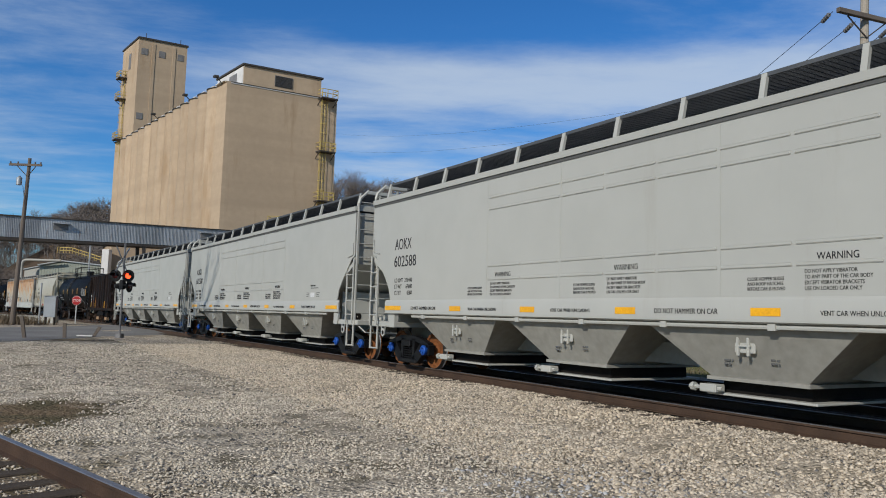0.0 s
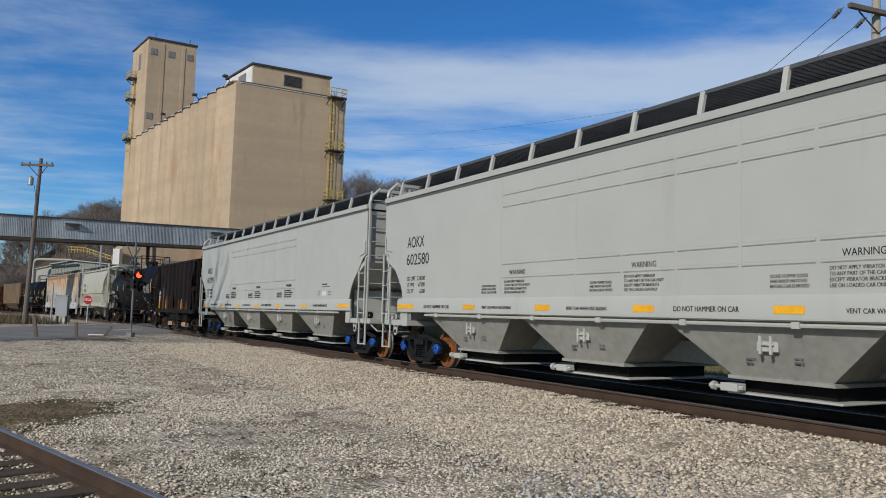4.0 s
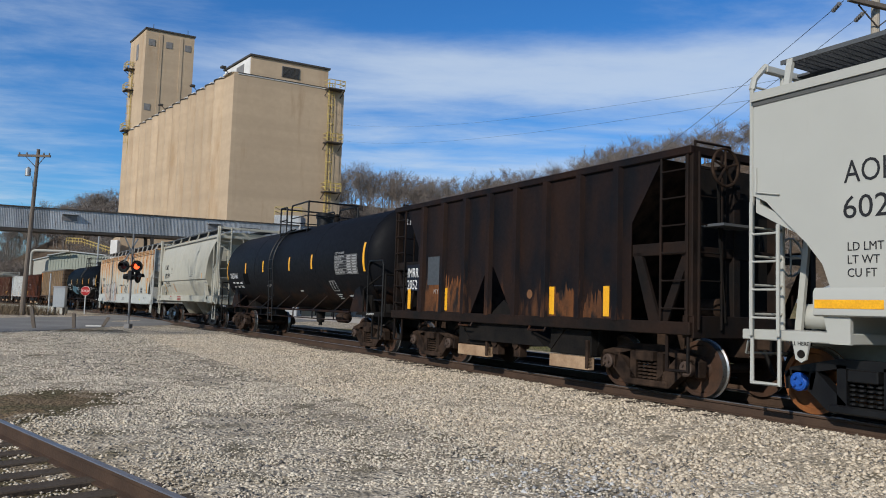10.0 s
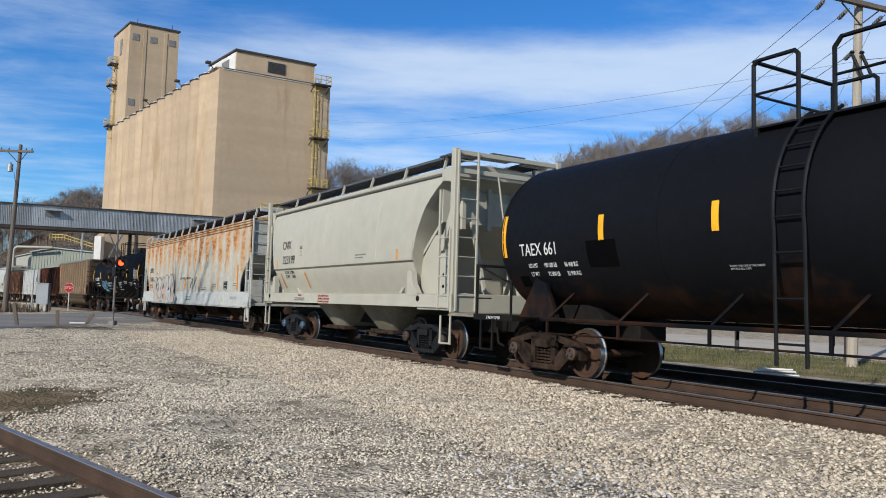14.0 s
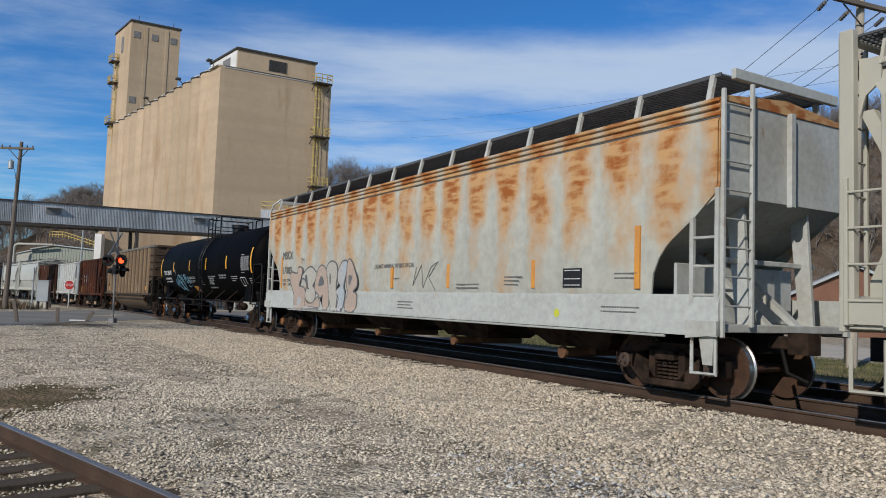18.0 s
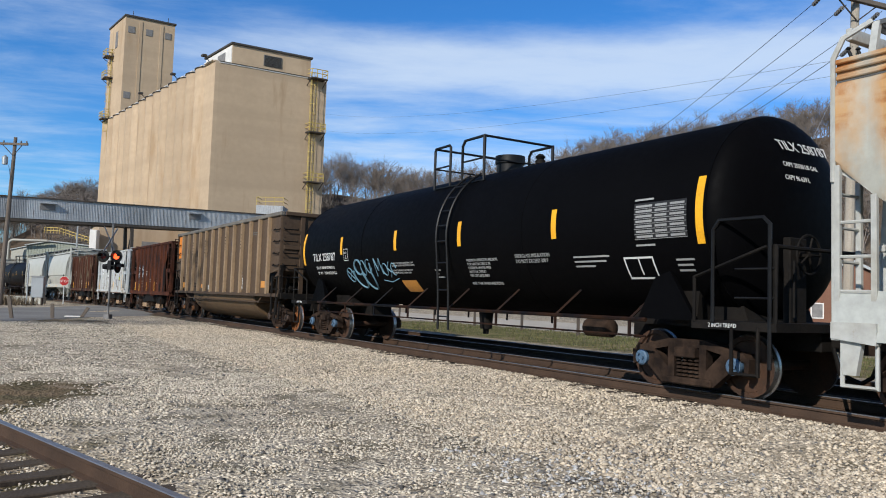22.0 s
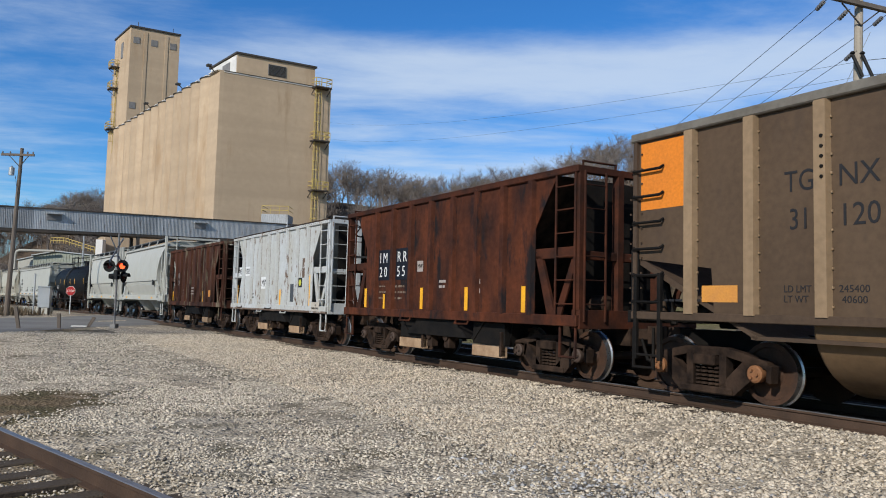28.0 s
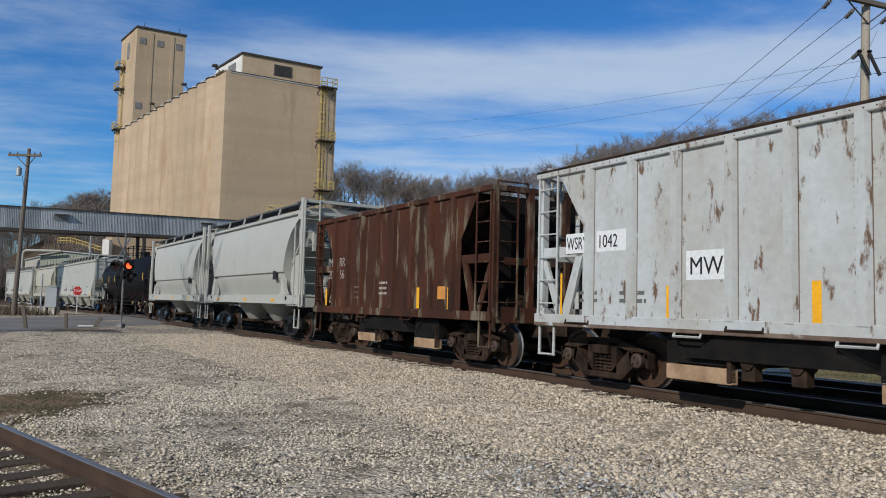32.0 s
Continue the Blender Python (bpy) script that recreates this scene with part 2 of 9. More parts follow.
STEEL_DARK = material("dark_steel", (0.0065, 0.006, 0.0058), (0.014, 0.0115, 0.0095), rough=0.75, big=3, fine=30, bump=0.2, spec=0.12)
# pale and dark mottling stands in for sun and shade on grimy steel
STEEL_BROWN = material("grimy_shade_mottled_steel", (0.014, 0.0095, 0.0075), (0.055, 0.034, 0.023), rough=0.85, big=3.5, fine=30, bump=0.3, spec=0.1)
BLACK_GLOSS = material("new_black_paint", (0.005, 0.005, 0.006), (0.010, 0.010, 0.010), rough=0.45, big=3, fine=30, bump=0.1)
WHEEL_RUST = material("orange_rusty_wheel", (0.23, 0.08, 0.022), (0.12, 0.045, 0.018), rough=0.8, big=4, fine=30, bump=0.15)
WHEEL_OLD = material("old_brown_wheel", (0.042, 0.024, 0.016), (0.075, 0.037, 0.021), rough=0.7, big=4, fine=30, bump=0.15)
WHEEL_TREAD = material("polished_wheel_tread", (0.42, 0.41, 0.40), rough=0.28, metal=0.9, big=5, fine=40, bump=0.05)
BLUE_CAP = material("blue_bearing_cap", (0.016, 0.09, 0.40), (0.015, 0.07, 0.30), rough=0.4, bump=0.05)
STEEL_BLUE_CAP = material("steel_blue_bearing_cap", (0.10, 0.19, 0.30), (0.05, 0.07, 0.10), rough=0.5, bump=0.1)
PALE_CAP = material("grimy_bearing_cap", (0.085, 0.055, 0.04), (0.05, 0.036, 0.03), rough=0.65, bump=0.1)
ORANGE_CAP = material("rusty_bearing_cap", (0.27, 0.12, 0.045), (0.18, 0.08, 0.04), rough=0.7, bump=0.1)
YELLOW_TAPE = material("yellow_reflector", (0.85, 0.42, 0.02), (0.72, 0.34, 0.02), rough=0.35, big=3, fine=40, bump=0.02)
FADED_TAPE = material("faded_orange_reflector", (0.62, 0.27, 0.05), (0.5, 0.22, 0.06), rough=0.5, big=3, fine=40, bump=0.02)
BLACK_INK = material("black_lettering", (0.02, 0.02, 0.022), rough=0.6, fine=30, bump=0)
FADED_INK = material("faded_dark_lettering", (0.13, 0.13, 0.125), rough=0.6, fine=30, bump=0)
DIM_INK = material("worn_white_print", (0.34, 0.34, 0.33), (0.24, 0.24, 0.235), rough=0.6, fine=30, bump=0)
WHITE_INK = material("white_lettering", (0.68, 0.68, 0.66), (0.55, 0.55, 0.53), rough=0.6, fine=30, bump=0)
GRATE = material("galvanised_grating", (0.075, 0.08, 0.085), (0.10, 0.105, 0.11), rough=0.6, metal=0.1, big=2, fine=40, bump=0.1)
# colour of the strips that paint the roof rim's shadow on the sides
RIM_SHADE = material("rim_shade_grey", (0.10, 0.10, 0.095), rough=0.7, bump=0)
RAIL_SIDE = material("brown_rail_steel", (0.075, 0.045, 0.029), (0.05, 0.031, 0.021), rough=0.75, big=2, fine=40, bump=0.2)
RAIL_TOP = material("worn_rail_head", (0.30, 0.295, 0.30), rough=0.42, metal=0.7, big=3, fine=60, bump=0.04)
TIE_WOOD = material("weathered_tie", (0.06, 0.045, 0.034), (0.10, 0.08, 0.06), rough=0.9, big=2, fine=30, bump=0.5, bump_scale=30)
CONCRETE_SILO = material("tan_concrete", (0.465, 0.35, 0.235), (0.405, 0.305, 0.205), rough=0.88, big=0.14, fine=1.5, bump=0.15, bump_scale=3, stain=(0.325, 0.225, 0.135), stain_at=0.55, stain_soft=0.14, streak=6, stain_scale=0.22, randoms=0.07, grain=0.1, level=((0.345, 0.26, 0.175), 0.55, 0.55))
ROOF_DARK = material("dark_roof_edge", (0.06, 0.055, 0.05), rough=0.8)
WHITE_TRIM = material("white_trim", (0.72, 0.70, 0.66), (0.6, 0.58, 0.54), rough=0.6)
YELLOW_STEEL = material("yellow_steel", (0.52, 0.39, 0.12), (0.42, 0.31, 0.10), rough=0.55, fine=20)
LOUVRE = material("grey_louvre", (0.16, 0.155, 0.15), (0.23, 0.22, 0.21), rough=0.6, big=2)
CORRUGATED = material("weathered_corrugated_steel", (0.42, 0.435, 0.445), (0.31, 0.32, 0.325), rough=0.55, metal=0.2, big=0.8, fine=5, stain=(0.15, 0.12, 0.10), stain_at=0.58, stain_soft=0.16, streak=6, stain_scale=1.6, randoms=0.22)
GIRDER = material("dark_girder", (0.055, 0.05, 0.045), (0.09, 0.07, 0.055), rough=0.7)
SHED_METAL = material("pale_shed_metal", (0.40, 0.39, 0.34), (0.33, 0.32, 0.28), rough=0.5, big=0.3)
SHED_GREEN = material("green_grey_shed_metal", (0.29, 0.31, 0.255), (0.24, 0.26, 0.215), rough=0.5, big=0.3)
BRICK_RED = material("brown_brickwork", (0.20, 0.10, 0.065), (0.15, 0.075, 0.05), rough=0.85, big=0.8, fine=14)
SHED_ROOF = material("grey_shed_roof", (0.40, 0.42, 0.42), (0.33, 0.35, 0.35), rough=0.45, big=0.3)
POLE_WOOD = material("weathered_pole_wood", (0.165, 0.135, 0.11), (0.12, 0.098, 0.08), rough=0.9, big=1, fine=20, streak=8, bump=0.4)
POLE_PALE = material("pale_pole_wood", (0.40, 0.35, 0.285), (0.31, 0.27, 0.215), rough=0.85, big=1, fine=20, streak=8, bump=0.3)
WIRE = material("black_wire", (0.03, 0.03, 0.032), rough=0.6, bump=0)
INSULATOR = material("grey_insulator", (0.12, 0.12, 0.13), (0.2, 0.2, 0.2), rough=0.3)
ALUMINIUM = material("dull_aluminium", (0.45, 0.46, 0.46), (0.38, 0.39, 0.39), rough=0.45, metal=0.6, big=1)
SIGNAL_BLACK = material("matt_black_signal", (0.018, 0.018, 0.018), rough=0.6)
RED_SIGN = material("red_sign_face", (0.36, 0.016, 0.018), (0.30, 0.016, 0.016), rough=0.4)
LAMP_OFF = material("dark_red_lens", (0.06, 0.008, 0.008), rough=0.2)
ASPHALT = material("worn_asphalt", (0.23, 0.222, 0.21), (0.165, 0.16, 0.15), rough=0.9, big=0.3, fine=15, bump=0.3, stain=(0.14, 0.13, 0.12), stain_at=0.58, stain_soft=0.2)
BARK = material("bare_bark", (0.235, 0.20, 0.175), (0.165, 0.14, 0.12), rough=0.95, big=0.2, bump=0, islands=0.25, spec=0.05)
GRAVEL_STONE = material("crushed_limestone", (0.52, 0.435, 0.325), (0.45, 0.385, 0.30), rough=0.9, big=0.5, fine=40, bump=0.1, islands=0.5)
YARD_STONE = material("yard_limestone", (0.60, 0.53, 0.425), (0.50, 0.44, 0.35), rough=0.9, big=0.35, fine=40, bump=0.1, islands=0.3)
PALE_STONE = material("pale_grey_stone", (0.46, 0.45, 0.44), (0.36, 0.355, 0.35), rough=0.9, big=2, fine=40, islands=0.4)
DARK_STONE = material("dark_ballast_stone", (0.10, 0.095, 0.09), (0.16, 0.15, 0.14), rough=0.85, big=3, fine=40, islands=0.4)
BRUSH = material("dry_brush", (0.17, 0.125, 0.08), (0.12, 0.095, 0.065), rough=0.95, bump=0, islands=0.3)
GRASS = material("winter_grass", (0.085, 0.10, 0.035), (0.14, 0.125, 0.06), rough=0.95, bump=0, islands=0.35)
PEACH = material("peach_spray_paint", (0.42, 0.32, 0.255), (0.37, 0.29, 0.24), rough=0.6, fine=10, bump=0)
GREY_SPRAY = material("dark_spray_paint", (0.10, 0.10, 0.105), (0.15, 0.15, 0.15), rough=0.6, fine=10, bump=0)
BLUE_SPRAY = material("pale_blue_spray_paint", (0.16, 0.29, 0.36), (0.10, 0.20, 0.26), rough=0.6, fine=10, bump=0)
ORANGE_PANEL = material("orange_panel_paint", (0.72, 0.22, 0.02), (0.62, 0.19, 0.025), rough=0.55, bump=0.03)
GREEN_SIGN = material("yellow_green_sign", (0.55, 0.55, 0.06), rough=0.5)
# near-black stones carry the train's shade in their colour
SHADED_STONE = material("shaded_ballast_stone", (0.024, 0.020, 0.017), (0.014, 0.012, 0.010), rough=0.8, big=1, fine=40, islands=0.4)

# ---- building helpers ----
class Build:
    """Collects the faces of one mesh."""

    def __init__(self):
        self.v, self.f = [], []

    def add(self, verts, faces):
        n = len(self.v)
        self.v.extend(verts)
        self.f.extend([tuple(i + n for i in f) for f in faces])
        return self

    def box(self, x0, x1, y0, y1, z0, z1, r=0.0):
        if r <= 0:
            c = [(x, y, z) for x in (x0, x1) for y in (y0, y1) for z in (z0, z1)]
            return self.add(c, [(0, 1, 3, 2), (4, 6, 7, 5), (0, 4, 5, 1), (2, 3, 7, 6), (0, 2, 6, 4), (1, 5, 7, 3)])
        lo, hi = (x0, y0, z0), (x1, y1, z1)
        pts, idx = [], {}
        for sx in (0, 1):
            for sy in (0, 1):
                for sz in (0, 1):
                    for ax in range(3):
                        p = []
                        for k, s in enumerate((sx, sy, sz)):
                            e = hi[k] if s else lo[k]
                            p.append(e if k == ax else (e - r if s else e + r))
                        idx[sx, sy, sz, ax] = len(pts)
                        pts.append(tuple(p))
        fc = []
        for ax in range(3):
            o = [k for k in range(3) if k != ax]
            for s in (0, 1):
                loop = []
                for a, b in ((0, 0), (1, 0), (1, 1), (0, 1)):
                    key = [0, 0, 0]
                    key[ax], key[o[0]], key[o[1]] = s, a, b
                    loop.append(idx[key[0], key[1], key[2], ax])
                fc.append(tuple(loop if (s == 1) == (ax != 1) else loop[::-1]))
        for ax in range(3):
            o = [k for k in range(3) if k != ax]
            for a in (0, 1):
                for b in (0, 1):
                    k0, k1 = [0, 0, 0], [0, 0, 0]
                    k0[o[0]], k0[o[1]], k1[o[0]], k1[o[1]] = a, b, a, b
                    k1[ax] = 1
                    fc.append((idx[(*k0, o[0])], idx[(*k1, o[0])], idx[(*k1, o[1])], idx[(*k0, o[1])]))
        for sx in (0, 1):
            for sy in (0, 1):
                for sz in (0, 1):
                    fc.append(tuple(idx[sx, sy, sz, a] for a in range(3)))
        return self.add(pts, fc)

    def prism(self, pts, axis, a, b):
        def at(p, q):
            return {"x": (q, p[0], p[1]), "y": (p[0], q, p[1]), "z": (p[0], p[1], q)}[axis]
        n = len(pts)
        return self.add([at(p, a) for p in pts] + [at(p, b) for p in pts],
                        [tuple(range(n)), tuple(range(2 * n - 1, n - 1, -1))] + [(i, (i + 1) % n, n + (i + 1) % n, n + i) for i in range(n)])

    def loft(self, rings, cap=True):
        n = len(rings[0])
        v = [p for r in rings for p in r]
        f = [(k * n + i, k * n + (i + 1) % n, (k + 1) * n + (i + 1) % n, (k + 1) * n + i) for k in range(len(rings) - 1) for i in range(n)]
        if cap:
            f += [tuple(range(n)), tuple(range(len(v) - 1, len(v) - n - 1, -1))]
        return self.add(v, f)

    def rod(self, p, q, r, n=6, r2=None):
        p, q = Vector(p), Vector(q)
        d = (q - p)
        if d.length < 1e-6:
            return self
        d.normalize()
        a = d.orthogonal().normalized()
        b = d.cross(a)
        r2 = r if r2 is None else r2
        ring = lambda c, rr: [tuple(c + (a * math.cos(t) + b * math.sin(t)) * rr) for t in [2 * math.pi * i / n for i in range(n)]]
        return self.loft([ring(p, r), ring(q, r2)])

    def path(self, pts, r, n=6):
        pts = [Vector(p) for p in pts]
        ds = [(q - p).normalized() for p, q in zip(pts, pts[1:])]
        a = ds[0].orthogonal().normalized()
        rings = []
        for i, p in enumerate(pts):
            d = ds[0] if i == 0 else ds[-1] if i == len(pts) - 1 else (ds[i - 1] + ds[i]).normalized()
            a = (a - d * a.dot(d)).normalized()
            b = d.cross(a)
            k = 1.0
            if 0 < i < len(pts) - 1:
                k = 1 / max(math.cos(ds[i - 1].angle(ds[i]) / 2), 0.6)
            rings.append([tuple(p + (a * math.cos(t) + b * math.sin(t)) * r * k) for t in [2 * math.pi * j / n for j in range(n)]])
        return self.loft(rings)

    def lathe(self, prof, axis="x", n=24, c=(0, 0, 0), cap=True):
        rings = []
        for a, r in prof:
            ring = []
            for i in range(n):
                t = 2 * math.pi * i / n
                u, w = r * math.cos(t), r * math.sin(t)
                p = {"x": (a, u, w), "y": (u, a, w), "z": (u, w, a)}[axis]
                ring.append((p[0] + c[0], p[1] + c[1], p[2] + c[2]))
            rings.append(ring)
        return self.loft(rings, cap)

    def mesh(self, name, mat, smooth=True):
        me = bpy.data.meshes.new(name)
        me.from_pydata(self.v, [], self.f)
        bm = bmesh.new()
        bm.from_mesh(me)
        bmesh.ops.recalc_face_normals(bm, faces=bm.faces)
        bm.to_mesh(me)
        bm.free()
        if smooth:
            me.shade_smooth()
            me.set_sharp_from_angle(angle=0.6)
        me.materials.append(mat)
        return me


def part(name, build, mat, parent, label="", at=None):
    """One mesh object under a thing or a part; build is a Build or a ready mesh."""
    me = build.mesh(name, mat) if isinstance(build, Build) else build
    ob = new(name, me)
    ob.parent = parent
    if at:
        ob.location = at
    return tagged(ob, label) if label else ob


def thing(name, label, category, group="", at=(0, 0, 0), rz=0.0, kind=""):
    ob = new(name)
    ob.matrix_basis = pose(*at, 0, 0, rz)
    return tagged(ob, label, category, group, kind)


WORDS = {}


def lettering(text, size, mat, parent, origin, face=-1, name="lettering", squeeze=1.0, rx=None):
    """Words on the side of a thing: in the plane y = origin y, read from the side that faces -y; one object a line."""
    if "\n" in text:
        a = radians(90 if rx is None else rx)
        for i, s in enumerate(text.split("\n")):
            if s.strip():
                d = i * size * 1.02
                lettering(s, size, mat, parent, (origin[0], origin[1] - d * math.cos(a), origin[2] - d * math.sin(a)), face, name, squeeze, rx)
        return None
    key = (text, size, mat.name)
    if key not in WORDS:
        cu = bpy.data.curves.new("words", "FONT")
        cu.body, cu.size, cu.extrude = text, size, 0.002
        cu.resolution_u = 3
        tmp = bpy.data.objects.new("words", cu)
        me = bpy.data.meshes.new_from_object(tmp)
        bpy.data.objects.remove(tmp)
        bpy.data.curves.remove(cu)
        me.materials.clear()
        me.materials.append(mat)
        WORDS[key] = me
    me = WORDS[key]
    ob = new(name, me)
    ob.parent = parent
    ob.matrix_basis = pose(*origin, 90 if rx is None else rx, 0, 0) @ Matrix.Diagonal((squeeze, 1, 1, 1))
    return ob


# ---- the track, as one line of known curve ----
SG = np.arange(-330.0, 90.5, 0.5)
_k = np.interp(SG, [-30, -10, 10], [-0.00133, -0.00095, -0.00008])
_th = np.concatenate([[0], np.cumsum((_k[1:] + _k[:-1]) * 0.25)])
_i0 = int(np.argmin(abs(SG)))
TH = _th - _th[_i0] - 1.03157
_x = np.concatenate([[0], np.cumsum((np.cos(TH)[1:] + np.cos(TH)[:-1]) * 0.25)])
_y = np.concatenate([[0], np.cumsum((np.sin(TH)[1:] + np.sin(TH)[:-1]) * 0.25)])
TX, TY = _x - _x[_i0], _y - _y[_i0] + 20.56
RZ = 0.30          # height of the rail heads


def on_track(s, lat=0.0, z=0.0):
    """A place beside the line: lat metres to its side that faces the camera."""
    th = float(np.interp(s, SG, TH))
    return (float(np.interp(s, SG, TX)) + math.sin(th) * lat, float(np.interp(s, SG, TY)) - math.cos(th) * lat, z)


def travelled(t):
    q = (t - 16) / 16
    return 16 * (5.5195 * q - 0.23374 * q * q / 2 - 0.42953 * q ** 3 / 3 + 0.09743 * q ** 4 / 4)


_TP = np.stack([TX, TY], 1)


def track_distance(x, y):
    """Distance from the line, positive on the camera's side, and where along it."""
    x, y = np.asarray(x, float).ravel(), np.asarray(y, float).ravel()
    best, arg = np.full(len(x), 1e9), np.zeros(len(x), int)
    for i in range(0, len(SG), 4):
        d = (x - TX[i]) ** 2 + (y - TY[i]) ** 2
        m = d < best
        best[m], arg[m] = d[m], i
    th = TH[arg]
    lat = (x - TX[arg]) * np.sin(th) - (y - TY[arg]) * np.cos(th)
    along = SG[arg] + (x - TX[arg]) * np.cos(th) + (y - TY[arg]) * np.sin(th)
    return lat, along


def smooth01(a, b, v):
    t = np.clip((v - a) / (b - a), 0, 1)
    return t * t * (3 - 2 * t)


def hill_height(x, y):
    ridge = np.interp(x, [-80, -40, -24, 0, 10, 20, 36, 62, 100, 160, 320], [12, 24, 25, 22.5, 24, 26.5, 32, 38, 44, 47, 40])
    h = ridge * smooth01(105, 178, y)
    return np.maximum(h * (1 - smooth01(-45, -85, x)), 29.5 * smooth01(115, 260, y) * smooth01(-50, -92, x) * (1 - 0.85 * smooth01(-98, -150, x)))


def ground_height(x, y):
    lat, along = track_distance(x, y)
    shp = np.shape(x)
    x, y = np.asarray(x, float).ravel(), np.asarray(y, float).ravel()
    a = np.abs(lat)
    z = 0.10 * (1 - smooth01(1.55, 3.3, a))
    cross = smooth01(-25, -36, along) * (1 - smooth01(-50, -62, along))
    z = np.maximum(z, 0.10 * smooth01(25, 36, np.hypot(x, y)) * (lat > 0))
    z = np.maximum(z, 0.20 * cross * (1 - smooth01(2.0, 9.0, a)))
    z = z + 0.02 * np.sin(x * 0.7 + 1.3) * np.sin(y * 0.53)
    # the siding lies in a shallow trough
    sd = (x - SID_A[0]) * math.sin(SID_TH) - (y - SID_A[1]) * math.cos(SID_TH)
    z = z - 0.075 * (1 - smooth01(0.75, 1.5, np.abs(sd - 0.755))) * (lat > 6)
    far = np.hypot(x, y) > 600
    return np.where(far, -1.0, z + hill_height(x, y) * (lat < -20)).reshape(shp)


def sheet(name, xs, ys, hf, mat, jitter=0.0):
    X, Y = np.meshgrid(xs, ys)
    Z = hf(X, Y)
    if jitter:
        Z = Z + np.random.default_rng(3).normal(0, jitter, Z.shape) * (np.hypot(X, Y) < 40)
    n, m = len(xs), len(ys)
    v = np.stack([X, Y, Z], -1).reshape(-1, 3)
    i = (np.arange(m - 1)[:, None] * n + np.arange(n - 1)[None]).ravel()
    f = np.stack([i, i + 1, i + 1 + n, i + n], 1)
    me = bpy.data.meshes.new(name)
    me.from_pydata(v.tolist(), [], f.tolist())
    me.shade_smooth()
    me.materials.append(mat)
    return me


def spread(lo, mid0, mid1, hi, step, n):
    a = mid0 - (np.linspace(0, 1, n)[1:] ** 2.6) * (mid0 - lo)
    b = mid1 + (np.linspace(0, 1, n)[1:] ** 2.6) * (hi - mid1)
    return np.concatenate([a[::-1], np.arange(mid0, mid1 + 1e-6, step), b])


SID_A, SID_TH = (-4.70, 8.48), math.atan2(5.75 - 8.48, -1.91 + 4.70)     # the siding's near rail


# ground material: pale crushed stone, greyer and finer away from the rails, a patch of mud, grass behind the line, the
# train's shade painted near black
def ground_material():
    m = bpy.data.materials.new("gravel_ground")
    m.use_nodes = True
    N, L = m.node_tree.nodes, m.node_tree.links
    b = N["Principled BSDF"]
    b.inputs["Roughness"].default_value = 0.92
    b.inputs["Specular IOR Level"].default_value = 0.1
    tc = N.new("ShaderNodeTexCoord")

    def tex(kind, scale, **kw):
        n = N.new(kind)
        n.inputs["Scale"].default_value = scale
        for k, v in kw.items():
            n.inputs[k].default_value = v
        L.new(tc.outputs["Object"], n.inputs["Vector"])
        return n

    def rng(src, a, c, lo=0.0, hi=1.0):
        r = N.new("ShaderNodeMapRange")
        for k, v in (("From Min", a), ("From Max", c), ("To Min", lo), ("To Max", hi)):
            r.inputs[k].default_value = v
        L.new(src, r.inputs["Value"])
        return r.outputs[0]

    def mix(fac, a, c, mode="MIX"):
        x = N.new("ShaderNodeMixRGB")
        x.blend_type = mode
        for i, s in ((0, fac), (1, a), (2, c)):
            if isinstance(s, tuple):
                x.inputs[i].default_value = rgba(s)
            elif isinstance(s, float):
                x.inputs[i].default_value = s
            else:
                L.new(s, x.inputs[i])
        return x.outputs[0]

    def attr(name):
        a = N.new("ShaderNodeAttribute")
        a.attribute_name = name
        return a.outputs["Fac"]

    v1 = tex("ShaderNodeTexVoronoi", 26.0)
    v2 = tex("ShaderNodeTexVoronoi", 11.0)
    n1 = tex("ShaderNodeTexNoise", 0.22, Detail=5.0)
    n2 = tex("ShaderNodeTexNoise", 1.6, Detail=6.0)
    sep = N.new("ShaderNodeSeparateColor")
    L.new(v1.outputs["Color"], sep.inputs[0])
    n3 = tex("ShaderNodeTexNoise", 0.75, Detail=7.0, Roughness=0.65)
    stone = mix(rng(sep.outputs[0], 0.0, 1.0), (0.30, 0.25, 0.185), (0.62, 0.53, 0.41))
    fine = mix(rng(sep.outputs[1], 0.0, 1.0), (0.42, 0.365, 0.28), (0.68, 0.60, 0.485))
    col = mix(attr("lane"), stone, fine)
    # shade painted into the gaps between the stones, and here and there a dark stone
    col = mix(rng(v1.outputs["Distance"], 0.5, 0.85, 0.0, 0.5), col, (0.10, 0.085, 0.065))
    col = mix(rng(sep.outputs[2], 0.93, 0.96, 0.0, 0.8), col, (0.075, 0.07, 0.065))
    # worn tan and grey patches of fine grit
    col = mix(rng(n3.outputs["Fac"], 0.50, 0.68, 0.0, 0.7), col, mix(rng(sep.outputs[1], 0.0, 1.0), (0.34, 0.285, 0.205), (0.50, 0.43, 0.325)))
    col = mix(rng(n2.outputs["Fac"], 0.52, 0.75, 0.0, 0.35), col, (0.30, 0.265, 0.21))
    rt = N.new("ShaderNodeMath"); rt.operation = "MULTIPLY"
    L.new(attr("rut"), rt.inputs[0]); L.new(rng(n2.outputs["Fac"], 0.3, 0.7, 0.15, 0.75), rt.inputs[1])
    col = mix(rt.outputs[0], col, (0.33, 0.295, 0.24))
    # the train's shade, painted near black under and behind it
    shade_fac = N.new("ShaderNodeMath"); shade_fac.operation = "MULTIPLY"
